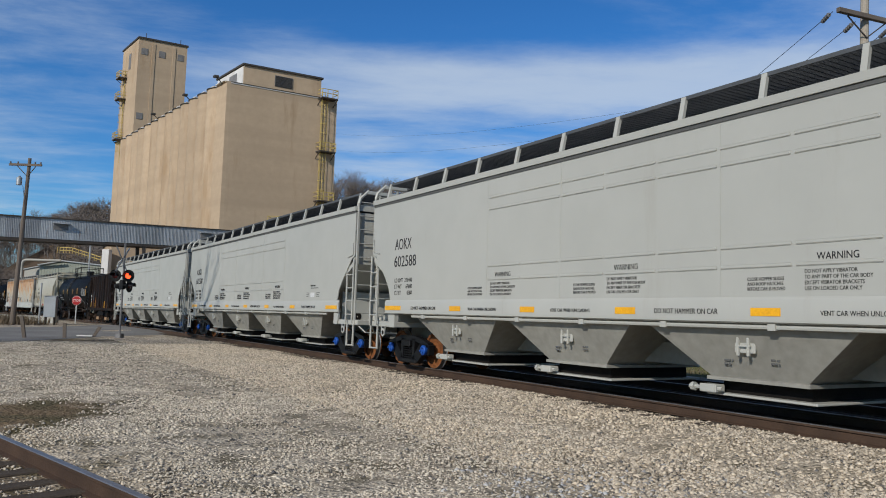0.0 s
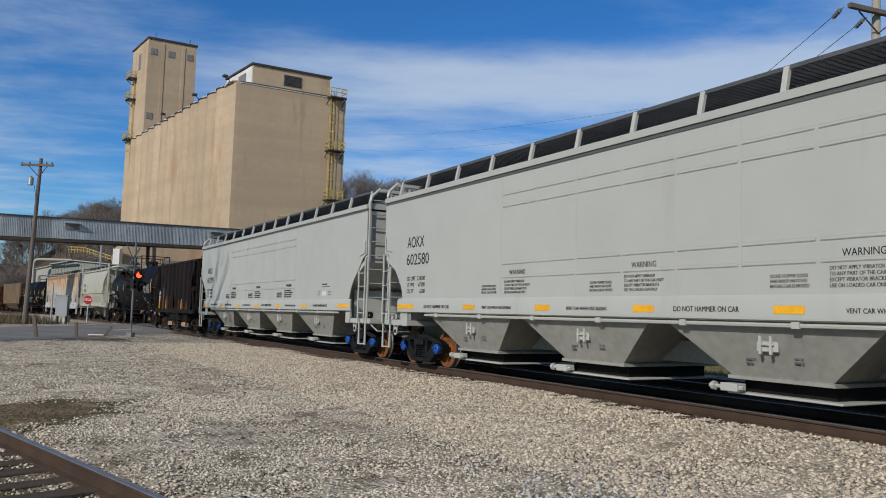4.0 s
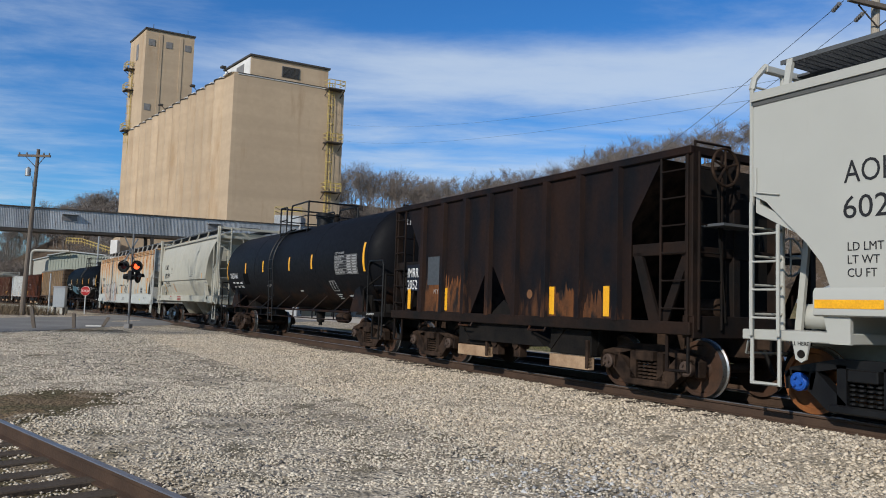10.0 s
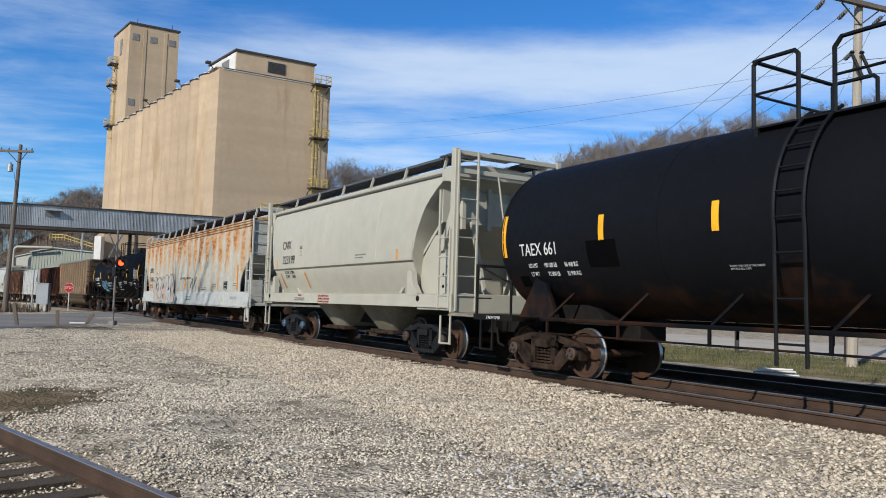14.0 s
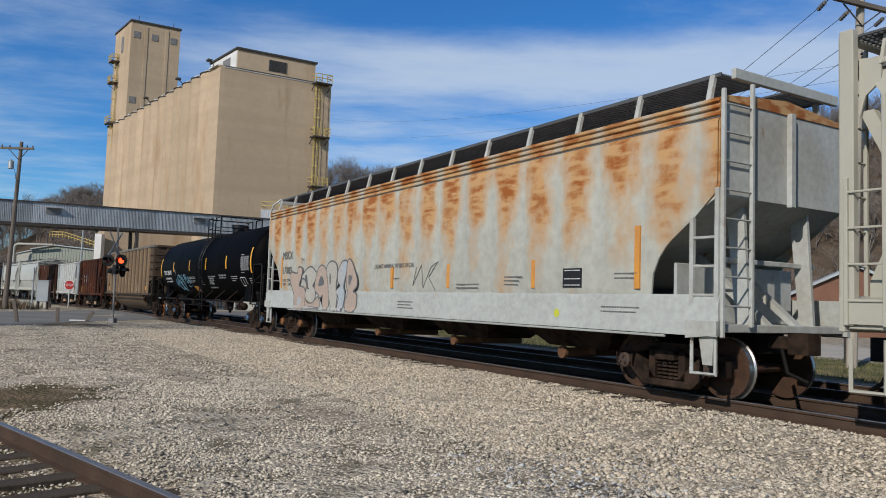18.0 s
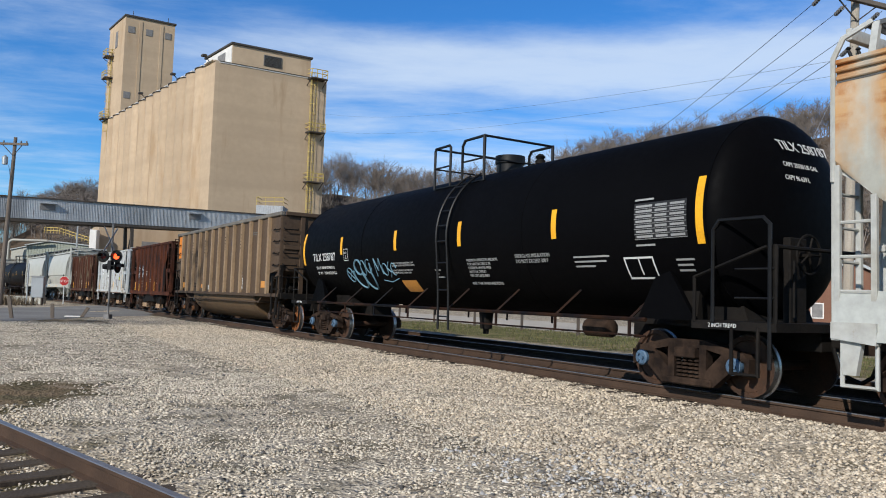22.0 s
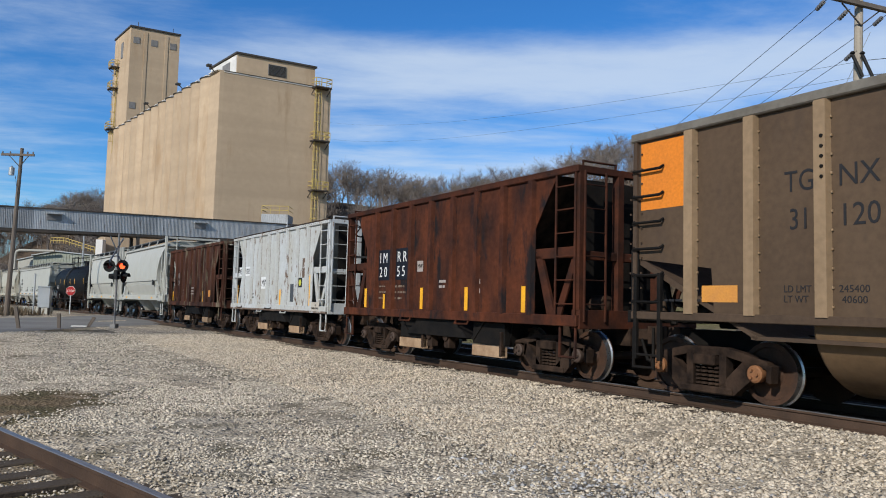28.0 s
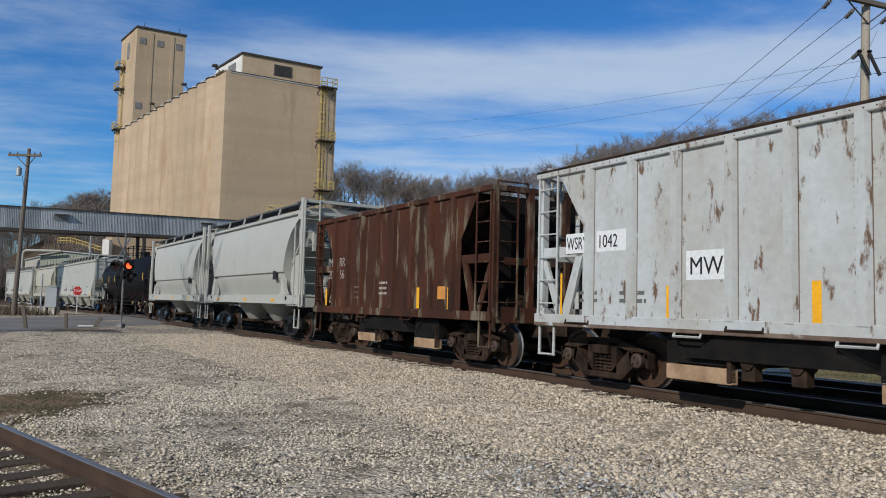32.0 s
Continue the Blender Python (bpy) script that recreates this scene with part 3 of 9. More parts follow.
    L.new(attr("train_shade"), shade_fac.inputs[0]); L.new(rng(n2.outputs["Fac"], 0.25, 0.6, 0.9, 1.0), shade_fac.inputs[1])
    col = mix(shade_fac.outputs[0], col, (0.014, 0.0115, 0.0095))
    mud_shade = mix(rng(n2.outputs["Fac"], 0.42, 0.6), (0.165, 0.118, 0.07), (0.10, 0.083, 0.045))
    md = N.new("ShaderNodeMath"); md.operation = "MULTIPLY_ADD"; md.inputs[1].default_value = 1.6
    L.new(n2.outputs["Fac"], md.inputs[0]); L.new(attr("mud_shade"), md.inputs[2])
    col = mix(rng(md.outputs[0], 0.72, 1.25), col, mud_shade)
    gr = N.new("ShaderNodeMath"); gr.operation = "MULTIPLY_ADD"; gr.inputs[1].default_value = 0.7
    L.new(n1.outputs["Fac"], gr.inputs[0]); L.new(attr("grass"), gr.inputs[2])
    turf = mix(rng(n3.outputs["Fac"], 0.40, 0.60), (0.23, 0.18, 0.10), (0.085, 0.09, 0.035))
    col = mix(rng(gr.outputs[0], 0.72, 0.95), col, turf)
    wood = mix(rng(n2.outputs["Fac"], 0.35, 0.65), (0.115, 0.082, 0.056), (0.075, 0.056, 0.04))
    col = mix(attr("wood"), col, wood)
    L.new(col, b.inputs["Base Color"])
    bp = N.new("ShaderNodeBump")
    bp.inputs["Strength"].default_value, bp.inputs["Distance"].default_value = 0.6, 0.035
    L.new(v1.outputs["Distance"], bp.inputs["Height"])
    bp2 = N.new("ShaderNodeBump")
    bp2.inputs["Strength"].default_value, bp2.inputs["Distance"].default_value = 0.5, 0.06
    L.new(v2.outputs["Distance"], bp2.inputs["Height"]); L.new(bp.outputs[0], bp2.inputs["Normal"])
    L.new(bp2.outputs[0], b.inputs["Normal"])
    return m


def set_attr(me, name, values):
    a = me.attributes.new(name, "FLOAT", "POINT")
    a.data.foreach_set("value", np.asarray(values, np.float32))


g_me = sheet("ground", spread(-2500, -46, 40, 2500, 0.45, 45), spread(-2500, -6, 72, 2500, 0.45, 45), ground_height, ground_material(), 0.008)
_co = np.empty(len(g_me.vertices) * 3)
g_me.vertices.foreach_get("co", _co)
_co = _co.reshape(-1, 3)
_lat, _al = track_distance(_co[:, 0], _co[:, 1])
set_attr(g_me, "rut", np.maximum(np.exp(-((_lat - 6.3) / 0.45) ** 2), np.exp(-((_lat - 8.2) / 0.5) ** 2)) * (_lat < 12))
# where the train's shade is painted: between the rails and behind the line
set_attr(g_me, "train_shade", 1 - smooth01(0.75, 1.1, np.abs(_lat)) + smooth01(-0.9, -1.6, _lat) * (1 - smooth01(-6.8, -8.2, _lat)))
set_attr(g_me, "lane", 0.8 * smooth01(3.6, 6.5, _lat) * (0.55 + 0.45 * np.sin(_co[:, 0] * 0.9 + _co[:, 1] * 0.5)))
# the second ellipse paints in tree and pole shadows before the road
_mud_shade = (np.maximum(1.0 - np.hypot((_co[:, 0] + 6.2) / 1.6, (_co[:, 1] - 11.3) / 2.7), 0.55 - 0.55 * np.hypot((_co[:, 0] + 17.5) / 6.5, (_co[:, 1] - 34.0) / 2.6)))
set_attr(g_me, "grass", smooth01(-7.5, -9.0, _lat) * (1 - smooth01(-16.2, -17.6, _lat)) * smooth01(-34, -24, _al) + 0.75 * smooth01(-40, -60, _lat))
set_attr(g_me, "wood", smooth01(1.5, 6, hill_height(_co[:, 0], _co[:, 1])))
_sd = (_co[:, 0] + 4.70) * math.sin(SID_TH) - (_co[:, 1] - 8.48) * math.cos(SID_TH)
_sx = (_co[:, 0] + 4.70) * math.cos(SID_TH) + (_co[:, 1] - 8.48) * math.sin(SID_TH)
set_attr(g_me, "mud_shade", np.maximum(_mud_shade, 0.42 * smooth01(1.3, 0.6, np.abs(_sd - 0.755)) * (np.abs(_sx) < 40)))
tagged(new("ground", g_me), "pale crushed limestone gravel yard with muddy and grassy patches", "ground", kind="structure")

# ---- rails and ties ----
RAIL_SECTION = [(-0.07, 0.0), (0.07, 0.0), (0.07, 0.015), (0.012, 0.03), (0.012, 0.125), (0.036, 0.14), (0.036, 0.168), (0.030, 0.175), (-0.030, 0.175), (-0.036, 0.168), (-0.036, 0.14), (-0.012, 0.125), (-0.012, 0.03), (-0.07, 0.015)]


def rail_mesh(places, name):
    """Sweeps the rail's section along places (x, y, z of the foot, heading)."""
    b = Build()
    rings = []
    for x, y, z, th in places:
        nx, ny = math.sin(th), -math.cos(th)
        rings.append([(x + nx * u, y + ny * u, z + w) for u, w in RAIL_SECTION])
    b.loft(rings)
    me = b.mesh(name, RAIL_SIDE)
    me.materials.append(RAIL_TOP)
    for p in me.polygons:
        if p.normal.z > 0.6 and p.center.z > places[0][2] + 0.165:
            p.material_index = 1
    return me


def line_of_rail(lat, s0, s1, step=2.0):
    out = []
    for s in np.arange(s0, s1 + 0.01, step):
        x, y, _ = on_track(s, lat)
        out.append((x, y, RZ - 0.175, float(np.interp(s, SG, TH))))
    return out


main_track = thing("railway_track", "main line of brown steel rails on timber ties in pale ballast", "railway track", kind="structure")
for lat in (0.755, -0.755):
    part("rail", rail_mesh(line_of_rail(lat, -300, 60), "rail"), None, main_track, "brown rail with a polished head")
tb = Build()
tb.box(-0.115, 0.115, -1.3, 1.3, -0.17, 0.0, 0.012)
tie_mesh = tb.mesh("tie", TIE_WOOD)


def tie_at(parent, x, y, z, th):
    o = part("tie", tie_mesh, None, parent)
    o.matrix_basis = pose(x, y, z, 0, 0, math.degrees(th))
    return o


for s in np.arange(-46, 34, 0.54):
    x, y, _ = on_track(s)
    tie_at(main_track, x, y, RZ - 0.178 + random.uniform(-0.008, 0.004), float(np.interp(s, SG, TH)) + random.uniform(-0.02, 0.02))

second_track = thing("railway_track", "second line of dark rails behind the train in ballast coloured as shaded", "railway track", kind="structure")
for lat in (-3.15, -4.66):
    part("rail", rail_mesh([(x, y, z - 0.05, th) for x, y, z, th in line_of_rail(lat, -200, 60)], "rail"), None, second_track, "dark rail with a worn head")
for s in np.arange(-30, 30, 0.6):
    x, y, _ = on_track(s, -3.9)
    tie_at(second_track, x, y, 0.05 + random.uniform(-0.008, 0.004), float(np.interp(s, SG, TH)) + random.uniform(-0.02, 0.02))

# the siding in the foreground: its near rail runs through the corner of the yard
side_track = thing("siding_track", "worn siding rails on old timber ties sunk in gravel", "railway track", kind="structure")


def on_siding(d, lat):
    return (SID_A[0] + math.cos(SID_TH) * d + math.sin(SID_TH) * lat, SID_A[1] + math.sin(SID_TH) * d - math.cos(SID_TH) * lat)


for lat in (0.0, 1.51):
    part("rail", rail_mesh([(*on_siding(d, lat), -0.055, SID_TH) for d in np.arange(-14, 60, 2.0)], "rail"), None, side_track, "brown rail with a dull blue-grey head")
for d in np.arange(-13, 36, 0.56):
    x, y = on_siding(d, 0.755)
    tie_at(side_track, x, y, -0.03 + random.uniform(-0.012, 0.008), SID_TH + random.uniform(-0.03, 0.03))

# ---- loose stones on the ground ----
def stones(name, count, place, size, mat, label, seed):
    """Many small angular stones as one object; place(rng, n) gives x and y."""
    rng = np.random.default_rng(seed)
    base = np.array([(1, 0, 0), (-1, 0, 0), (0, 1, 0), (0, -1, 0), (0, 0, 1), (0, 0, -1)], float)
    tri = np.array([(0, 2, 4), (2, 1, 4), (1, 3, 4), (3, 0, 4), (2, 0, 5), (1, 2, 5), (3, 1, 5), (0, 3, 5)])
    x, y = place(rng, count)
    n = len(x)
    z = ground_height(x, y)
    r = size[0] + (size[1] - size[0]) * rng.random(n) ** 1.8
    v = base[None] * (1 + rng.uniform(-0.35, 0.35, (n, 6, 1))) + rng.uniform(-0.3, 0.3, (n, 6, 3))
    v = v * (r[:, None, None] * np.stack([rng.uniform(0.8, 1.35, n), rng.uniform(0.7, 1.1, n), rng.uniform(0.5, 0.8, n)], 1)[:, None])
    a = rng.uniform(0, 6.283, n)
    c, s = np.cos(a)[:, None], np.sin(a)[:, None]
    vx, vy = v[..., 0] * c - v[..., 1] * s, v[..., 0] * s + v[..., 1] * c
    v = np.stack([vx + x[:, None], vy + y[:, None], v[..., 2] + (z + r * 0.22)[:, None]], -1).reshape(-1, 3)
    f = (tri[None] + (np.arange(n) * 6)[:, None, None]).reshape(-1, 3)
    me = bpy.data.meshes.new(name)
    me.vertices.add(len(v)); me.vertices.foreach_set("co", v.ravel())
    me.loops.add(f.size); me.loops.foreach_set("vertex_index", f.ravel().astype(np.int32))
    me.polygons.add(len(f)); me.polygons.foreach_set("loop_start", np.arange(0, f.size, 3, dtype=np.int32))
    me.update(calc_edges=True)
    me.materials.append(mat)
    return tagged(new(name, me), label, "gravel", kind="stuff")


def beside_line(s0, s1, a, b, power=1.0):
    def go(rng, n):
        s = rng.uniform(s0, s1, n)
        lat = a + (b - a) * rng.random(n) ** power
        th = np.interp(s, SG, TH)
        return np.interp(s, SG, TX) + np.sin(th) * lat, np.interp(s, SG, TY) - np.cos(th) * lat
    return go


def in_box(x0, x1, y0, y1):
    def go(rng, n):
        x, y = rng.uniform(x0, x1, n), rng.uniform(y0, y1, n)
        lat, _ = track_distance(x, y)
        d = (x - SID_A[0]) * math.sin(SID_TH) - (y - SID_A[1]) * math.cos(SID_TH)
        keep = (lat > 3.0) & (np.hypot((x + 6.2) / 1.6, (y - 11.3) / 2.6) > rng.uniform(0.45, 1.2, n)) & (np.abs(d) > 0.07)
        # worn patches of fine grit hold fewer stones
        worn = np.sin(x * 1.1 + 2.0 * np.sin(y * 0.45)) + np.sin(y * 0.8 - x * 0.5 + 1.5 * np.sin(x * 0.6)) + 0.6 * np.sin(x * 3.1 + y * 2.3)
        keep &= ~((np.abs(d - 0.755) < 0.95) & (rng.random(n) < 0.45))
        keep &= worn + rng.normal(0, 0.7, n) < 1.35
        return x[keep], y[keep]
    return go


stones("ballast_stones", 104000, beside_line(-24, 18, 0.86, 5.4, 1.2), (0.014, 0.038), GRAVEL_STONE, "cream crushed limestone ballast along the rails", 1)
stones("yard_gravel", 92000, in_box(-7.5, 6.0, 4.2, 15.5), (0.008, 0.025), YARD_STONE, "pale grey and cream yard gravel", 2)
stones("far_yard_gravel", 42000, in_box(-19, -3.0, 8.5, 32), (0.014, 0.036), YARD_STONE, "pale worn gravel towards the road", 6)
stones("dark_gravel", 6000, beside_line(-20, 17, 0.9, 9.0), (0.012, 0.032), DARK_STONE, "scattered dark ballast stones", 4)
stones("ballast_between_rails", 9000, beside_line(-24, 18, -0.68, 0.68), (0.018, 0.045), SHADED_STONE, "ballast between the rails with the train's shade in its colour", 5)



def heap(cx, cy, r):
    def go(rng, n):
        return cx + rng.normal(0, r, n), cy + rng.normal(0, r, n)
    return go


stones("dark_gravel", 260, heap(1.9, 7.6, 0.75), (0.012, 0.032), DARK_STONE, "small spill of dark stones in the gravel", 9)
stones("dark_gravel", 900, heap(3.4, 7.2, 1.5), (0.010, 0.028), DARK_STONE, "loose dark stones among the pale gravel", 12)
stones("grey_gravel", 500, heap(1.6, 7.4, 0.7), (0.012, 0.034), PALE_STONE, "small spill of pale grey stones in the gravel", 10)

# ---- road over the crossing ----
def strip(name, pts, half, mat, label, lift):
    b = Build()
    rows = []
    for i, (x, y) in enumerate(pts):
        p, q = pts[max(i - 1, 0)], pts[min(i + 1, len(pts) - 1)]
        d = Vector((q[0] - p[0], q[1] - p[1])).normalized()
        rows.append([(x - d.y * k * half, y + d.x * k * half) for k in (-1, -0.5, 0, 0.5, 1)])
    v = [(px, py, 0) for r in rows for px, py in r]
    z = ground_height(np.array([p[0] for p in v]), np.array([p[1] for p in v])) + lift
    b.add([(p[0], p[1], float(h)) for p, h in zip(v, z)], [(i * 5 + k, i * 5 + k + 1, i * 5 + 6 + k, i * 5 + 5 + k) for i in range(len(rows) - 1) for k in range(4)])
    ob = new(name, b.mesh(name, mat))
    return tagged(ob, label, name.replace("_", " "), kind="structure")


ROAD_LINE = [(-27, -60), (-26, -20), (-24.5, 15), (-23.6, 30), (-22.6, 42), (-21, 54), (-18.5, 68), (-13, 88), (-4, 112)]
_ry = np.arange(-60, 112, 1.5)
strip("road", list(zip(np.interp(_ry, [p[1] for p in ROAD_LINE], [p[0] for p in ROAD_LINE]), _ry)), 6.0, ASPHALT, "worn grey asphalt road over the level crossing", 0.015)

# ---- silo ----
SILO_C, SILO_R, SILO_L = Vector((-28.62, 95.0)), Vector((-15.62, 102.45)), Vector((-59.93, 134.73))
u_r = (SILO_R - SILO_C).normalized()
u_l = Vector((-u_r.y, u_r.x))
SILO_TOP = 30.8
silo = thing("grain_silo", "tall tan concrete grain elevator with fluted bins", "grain silo", at=(SILO_C.x, SILO_C.y, 0), rz=math.degrees(math.atan2(u_r.y, u_r.x)))
# local x along the narrow face, local y back along the bins
SW, SL, NB = 14.98, 50.6, 15
pitch_b = SL / NB
part("core", Build().prism([(0.5, 0.0), (SW, 0.0), (SW, SL), (0.5, SL)], "z", -0.5, SILO_TOP - 0.1), CONCRETE_SILO, silo)
part("core_roof", Build().prism([(0.5, -0.12), (SW + 0.1, -0.12), (SW + 0.1, SL), (0.5, SL)], "z", SILO_TOP - 0.1, SILO_TOP), ROOF_DARK, silo, "dark roof edge")
part("roof_flashing", Build().box(0.5, SW + 0.06, -0.08, 0.0, SILO_TOP - 0.22, SILO_TOP - 0.1), WHITE_TRIM, silo, "thin white flashing under the roof edge")
for k in range(NB):
    y0 = k * pitch_b
    if k == 0:
        arc = [(0.0, 0.0), (0.0, pitch_b), (0.52, pitch_b), (0.52, 0.0)]
    else:
        arc = [(0.45 - 0.95 * math.sin(math.pi * i / 10) ** 0.6, y0 + pitch_b * i / 10) for i in range(11)] + [(0.52, y0 + pitch_b), (0.52, y0)]
    bn = part("bin", Build().prism(arc, "z", -0.5, SILO_TOP - 0.12), CONCRETE_SILO, silo)
    part("bin_cap", Build().prism([(x - 0.12 if x < 0.5 else x, y) for x, y in arc], "z", SILO_TOP - 0.12, SILO_TOP), ROOF_DARK if k else CONCRETE_SILO, bn, "dark cap")
    part("cap_flashing", Build().box(-0.35, 0.5, y0 + pitch_b * 0.1, y0 + pitch_b * 0.9, SILO_TOP, SILO_TOP + 0.12), WHITE_TRIM, bn, "pale flashing on the cap")
pent = part("penthouse", Build().box(2.3, 12.9, 0.6, 9.5, SILO_TOP - 0.05, 33.45), CONCRETE_SILO, silo, "tan rooftop house")
part("roof", Build().box(2.1, 13.1, 0.4, 9.7, 33.45, 33.7), ROOF_DARK, pent, "dark flat roof")
part("white_corner_panel", Build().box(2.2, 2.296, 0.7, 9.3, SILO_TOP + 0.1, 33.3), WHITE_TRIM, pent)
part("window", Build().box(2.14, 2.2, 2.6, 5.0, 31.6, 32.8), LOUVRE, pent, "dark window")
lv = part("louvre", Build().box(6.4, 8.8, 0.52, 0.66, 31.4, 32.85), LOUVRE, pent, "grey louvred opening")
for k in range(9):
    part("slat", Build().box(6.45, 8.75, 0.47, 0.53, 31.45 + k * 0.155, 31.54 + k * 0.155), ROOF_DARK, lv)
# elevator tower at the far end
TY0, TZ = 40.5, 47.9
tow = part("headhouse_tower", Build().box(0.0, 8.0, TY0, TY0 + 9.3, -0.5, TZ - 0.3), CONCRETE_SILO, silo, "tan concrete headhouse tower")
for x in (2.2, 5.6):
    part("rib", Build().box(x, x + 0.5, TY0 - 0.09, TY0, SILO_TOP, TZ - 0.8), CONCRETE_SILO, tow)
part("tower_roof", Build().box(-0.15, 8.15, TY0 - 0.2, TY0 + 9.5, TZ - 0.3, TZ), ROOF_DARK, tow, "dark flat roof")
for x in (0.45, 3.3, 6.4):
    part("tower_window", Build().box(x, x + 1.05, TY0 - 0.07, TY0, 44.9, 46.0), LOUVRE, tow, "dark shuttered window")
part("tower_window", Build().box(0.3, 1.3, TY0 - 0.07, TY0, 33.6, 34.7), LOUVRE, tow, "dark shuttered window")
part("tower_window", Build().box(-0.07, 0.0, TY0 + 4.0, TY0 + 5.2, 43.2, 46.0), LOUVRE, tow, "dark shuttered window")
for x in (1.2, 6.9):
    part("roof_light", Build().rod((x, TY0 + 0.3, TZ), (x, TY0 + 0.3, TZ + 0.9), 0.05, 5), ROOF_DARK, tow)


def cage_ladder(parent, x, y, z0, z1, axis):
    """A yellow caged ladder on a wall that faces -y (axis 0) or -x (axis 1)."""
    def P(a, o, z):
        return (x + a, y - o, z) if axis == 0 else (x - o, y + a, z)
    b = Build()
    for a in (-0.25, 0.25):
        b.rod(P(a, 0.2, z0), P(a, 0.2, z1), 0.045, 5)
    for z in np.arange(z0 + 0.3, z1, 0.6):
        b.rod(P(-0.25, 0.2, z), P(0.25, 0.2, z), 0.035, 4)
    for z in np.arange(z0 + 2, z1, 1.3):
        b.path([P(-0.35, 0.1, z), P(-0.38, 0.7, z), P(0, 0.95, z), P(0.38, 0.7, z), P(0.35, 0.1, z)], 0.03, 4)
    for a in (-0.38, 0.38):
        b.rod(P(a, 0.7, z0 + 2), P(a, 0.7, z1), 0.03, 4)
    return part("caged_ladder", b, YELLOW_STEEL, parent, "yellow caged ladder")


def platform(parent, x, y, z, axis, w=2.2):
    def P(a, o, zz):
        return (x + a, y - o, zz) if axis == 0 else (x - o, y + a, zz)
    b = Build()
    p, q = P(-w / 2, 0.0, z), P(w / 2, 1.3, z)
    b.box(min(p[0], q[0]), max(p[0], q[0]), min(p[1], q[1]), max(p[1], q[1]), z - 0.15, z)
    b.rod(P(-w / 2, 0.0, z - 1.0), P(-w / 2, 1.2, z - 0.1), 0.06, 4)
    b.rod(P(w / 2, 0.0, z - 1.0), P(w / 2, 1.2, z - 0.1), 0.06, 4)
    pl = part("landing", b, GIRDER, parent, "dark steel landing")
    r = Build()
    for h in (0.55, 1.1):
        r.path([P(-w / 2, 0.02, z + h), P(-w / 2, 1.28, z + h), P(w / 2, 1.28, z + h), P(w / 2, 0.02, z + h)], 0.05, 4)
    for a in (-w / 2, -w / 6, w / 6, w / 2):
        r.rod(P(a, 1.28, z), P(a, 1.28, z + 1.1), 0.05, 4)
    part("guard_rail", r, YELLOW_STEEL, pl, "yellow guard rail")


cage_ladder(silo, 12.9, 0.0, 9.5, 31.6, 0)
for z in (16.6, 23.3, 30.6):
    platform(silo, 13.3, 0.0, z, 0)
cage_ladder(tow, 0.0, TY0 + 6.5, SILO_TOP - 4, 43.2, 1)
for z in (31.0, 38.2, 42.0):
    platform(tow, 0.0, TY0 + 6.8, z, 1, 2.2)
for z, y in ((31.2, 1.2), (31.2, 26.5), (31.2, 12.5)):
    part("floodlight", Build().rod((-0.2, y, z - 0.5), (-0.9, y, z + 0.2), 0.06, 5).box(-1.3, -0.7, y - 0.3, y + 0.3, z + 0.1, z + 0.4, 0.04), ROOF_DARK, silo, "dark rooftop floodlight")

# the plan is sheared to fit the camera's view: the long side leans back
SKEW = Matrix(((1, -0.1464, 0, 0), (0, 0.989, 0, 0), (0, 0, 1, 0), (0, 0, 0, 1)))
for o in silo.children_recursive:
    o.data.transform(SKEW)

# ---- conveyor gallery over the line ----
BR_A, BR_B = Vector((-57.0, 60.5, 7.45)), Vector((-19.0, 91.0, 8.85))
d_b = BR_B - BR_A
br_len = Vector((d_b.x, d_b.y)).length
bridge = thing("conveyor_gallery", "enclosed conveyor bridge clad in weathered corrugated steel", "conveyor bridge", at=tuple(BR_A), rz=math.degrees(math.atan2(d_b.y, d_b.x)))
bridge.matrix_basis = bridge.matrix_basis @ Euler((0, -math.atan2(d_b.z, br_len), 0)).to_matrix().to_4x4()
BH, BW = 2.0, 2.6
part("floor_girder", Build().box(-14, br_len + 6, 0, BW, -0.28, 0.0), GIRDER, bridge, "dark steel floor girder")
part("roof", Build().box(-14, br_len + 6, -0.12, BW + 0.12, BH, BH + 0.12), GIRDER, bridge, "dark roof edge")
part("back_wall", Build().box(-14, br_len + 6, BW - 0.06, BW, 0, BH), CORRUGATED, bridge)
cb = Build()
pw = 3.0
for i in range(int(pw / 0.15)):
    x = i * 0.15
    cb.prism([(x, 0.0), (x + 0.05, -0.03), (x + 0.10, -0.03), (x + 0.15, 0.0), (x + 0.15, 0.03), (x, 0.03)], "z", 0.0, BH)
panel_mesh = cb.mesh("cladding_panel", CORRUGATED)
for k in range(int((br_len + 19) / pw)):
    part("cladding_panel", panel_mesh, None, bridge, at=(-14 + k * pw + 0.01, 0.0, random.uniform(-0.02, 0.02)))
for x in (23.2, 38.0):
    wd = part("window_opening", Build().box(x, x + 1.3, -0.09, -0.032, 0.95, 1.5), LOUVRE, bridge, "small grey shutter")
    part("hood", Build().prism([(x - 0.1, 1.55), (x + 1.4, 1.55), (x + 1.4, 1.62), (x - 0.1, 1.62)], "y", -0.45, -0.04), CORRUGATED, wd)
for x in (32.0, 42.0):
    lg = Build()
    for y in (0.2, BW - 0.2):
        lg.box(x - 0.15, x + 0.15, y - 0.15, y + 0.15, -9.2, -0.28)
    lg.rod((x, 0.2, -8.8), (x, BW - 0.2, -4.5), 0.07, 4).rod((x, BW - 0.2, -4.5), (x, 0.2, -0.6), 0.07, 4)
    part("trestle", lg, GIRDER, bridge, "dark steel trestle leg")

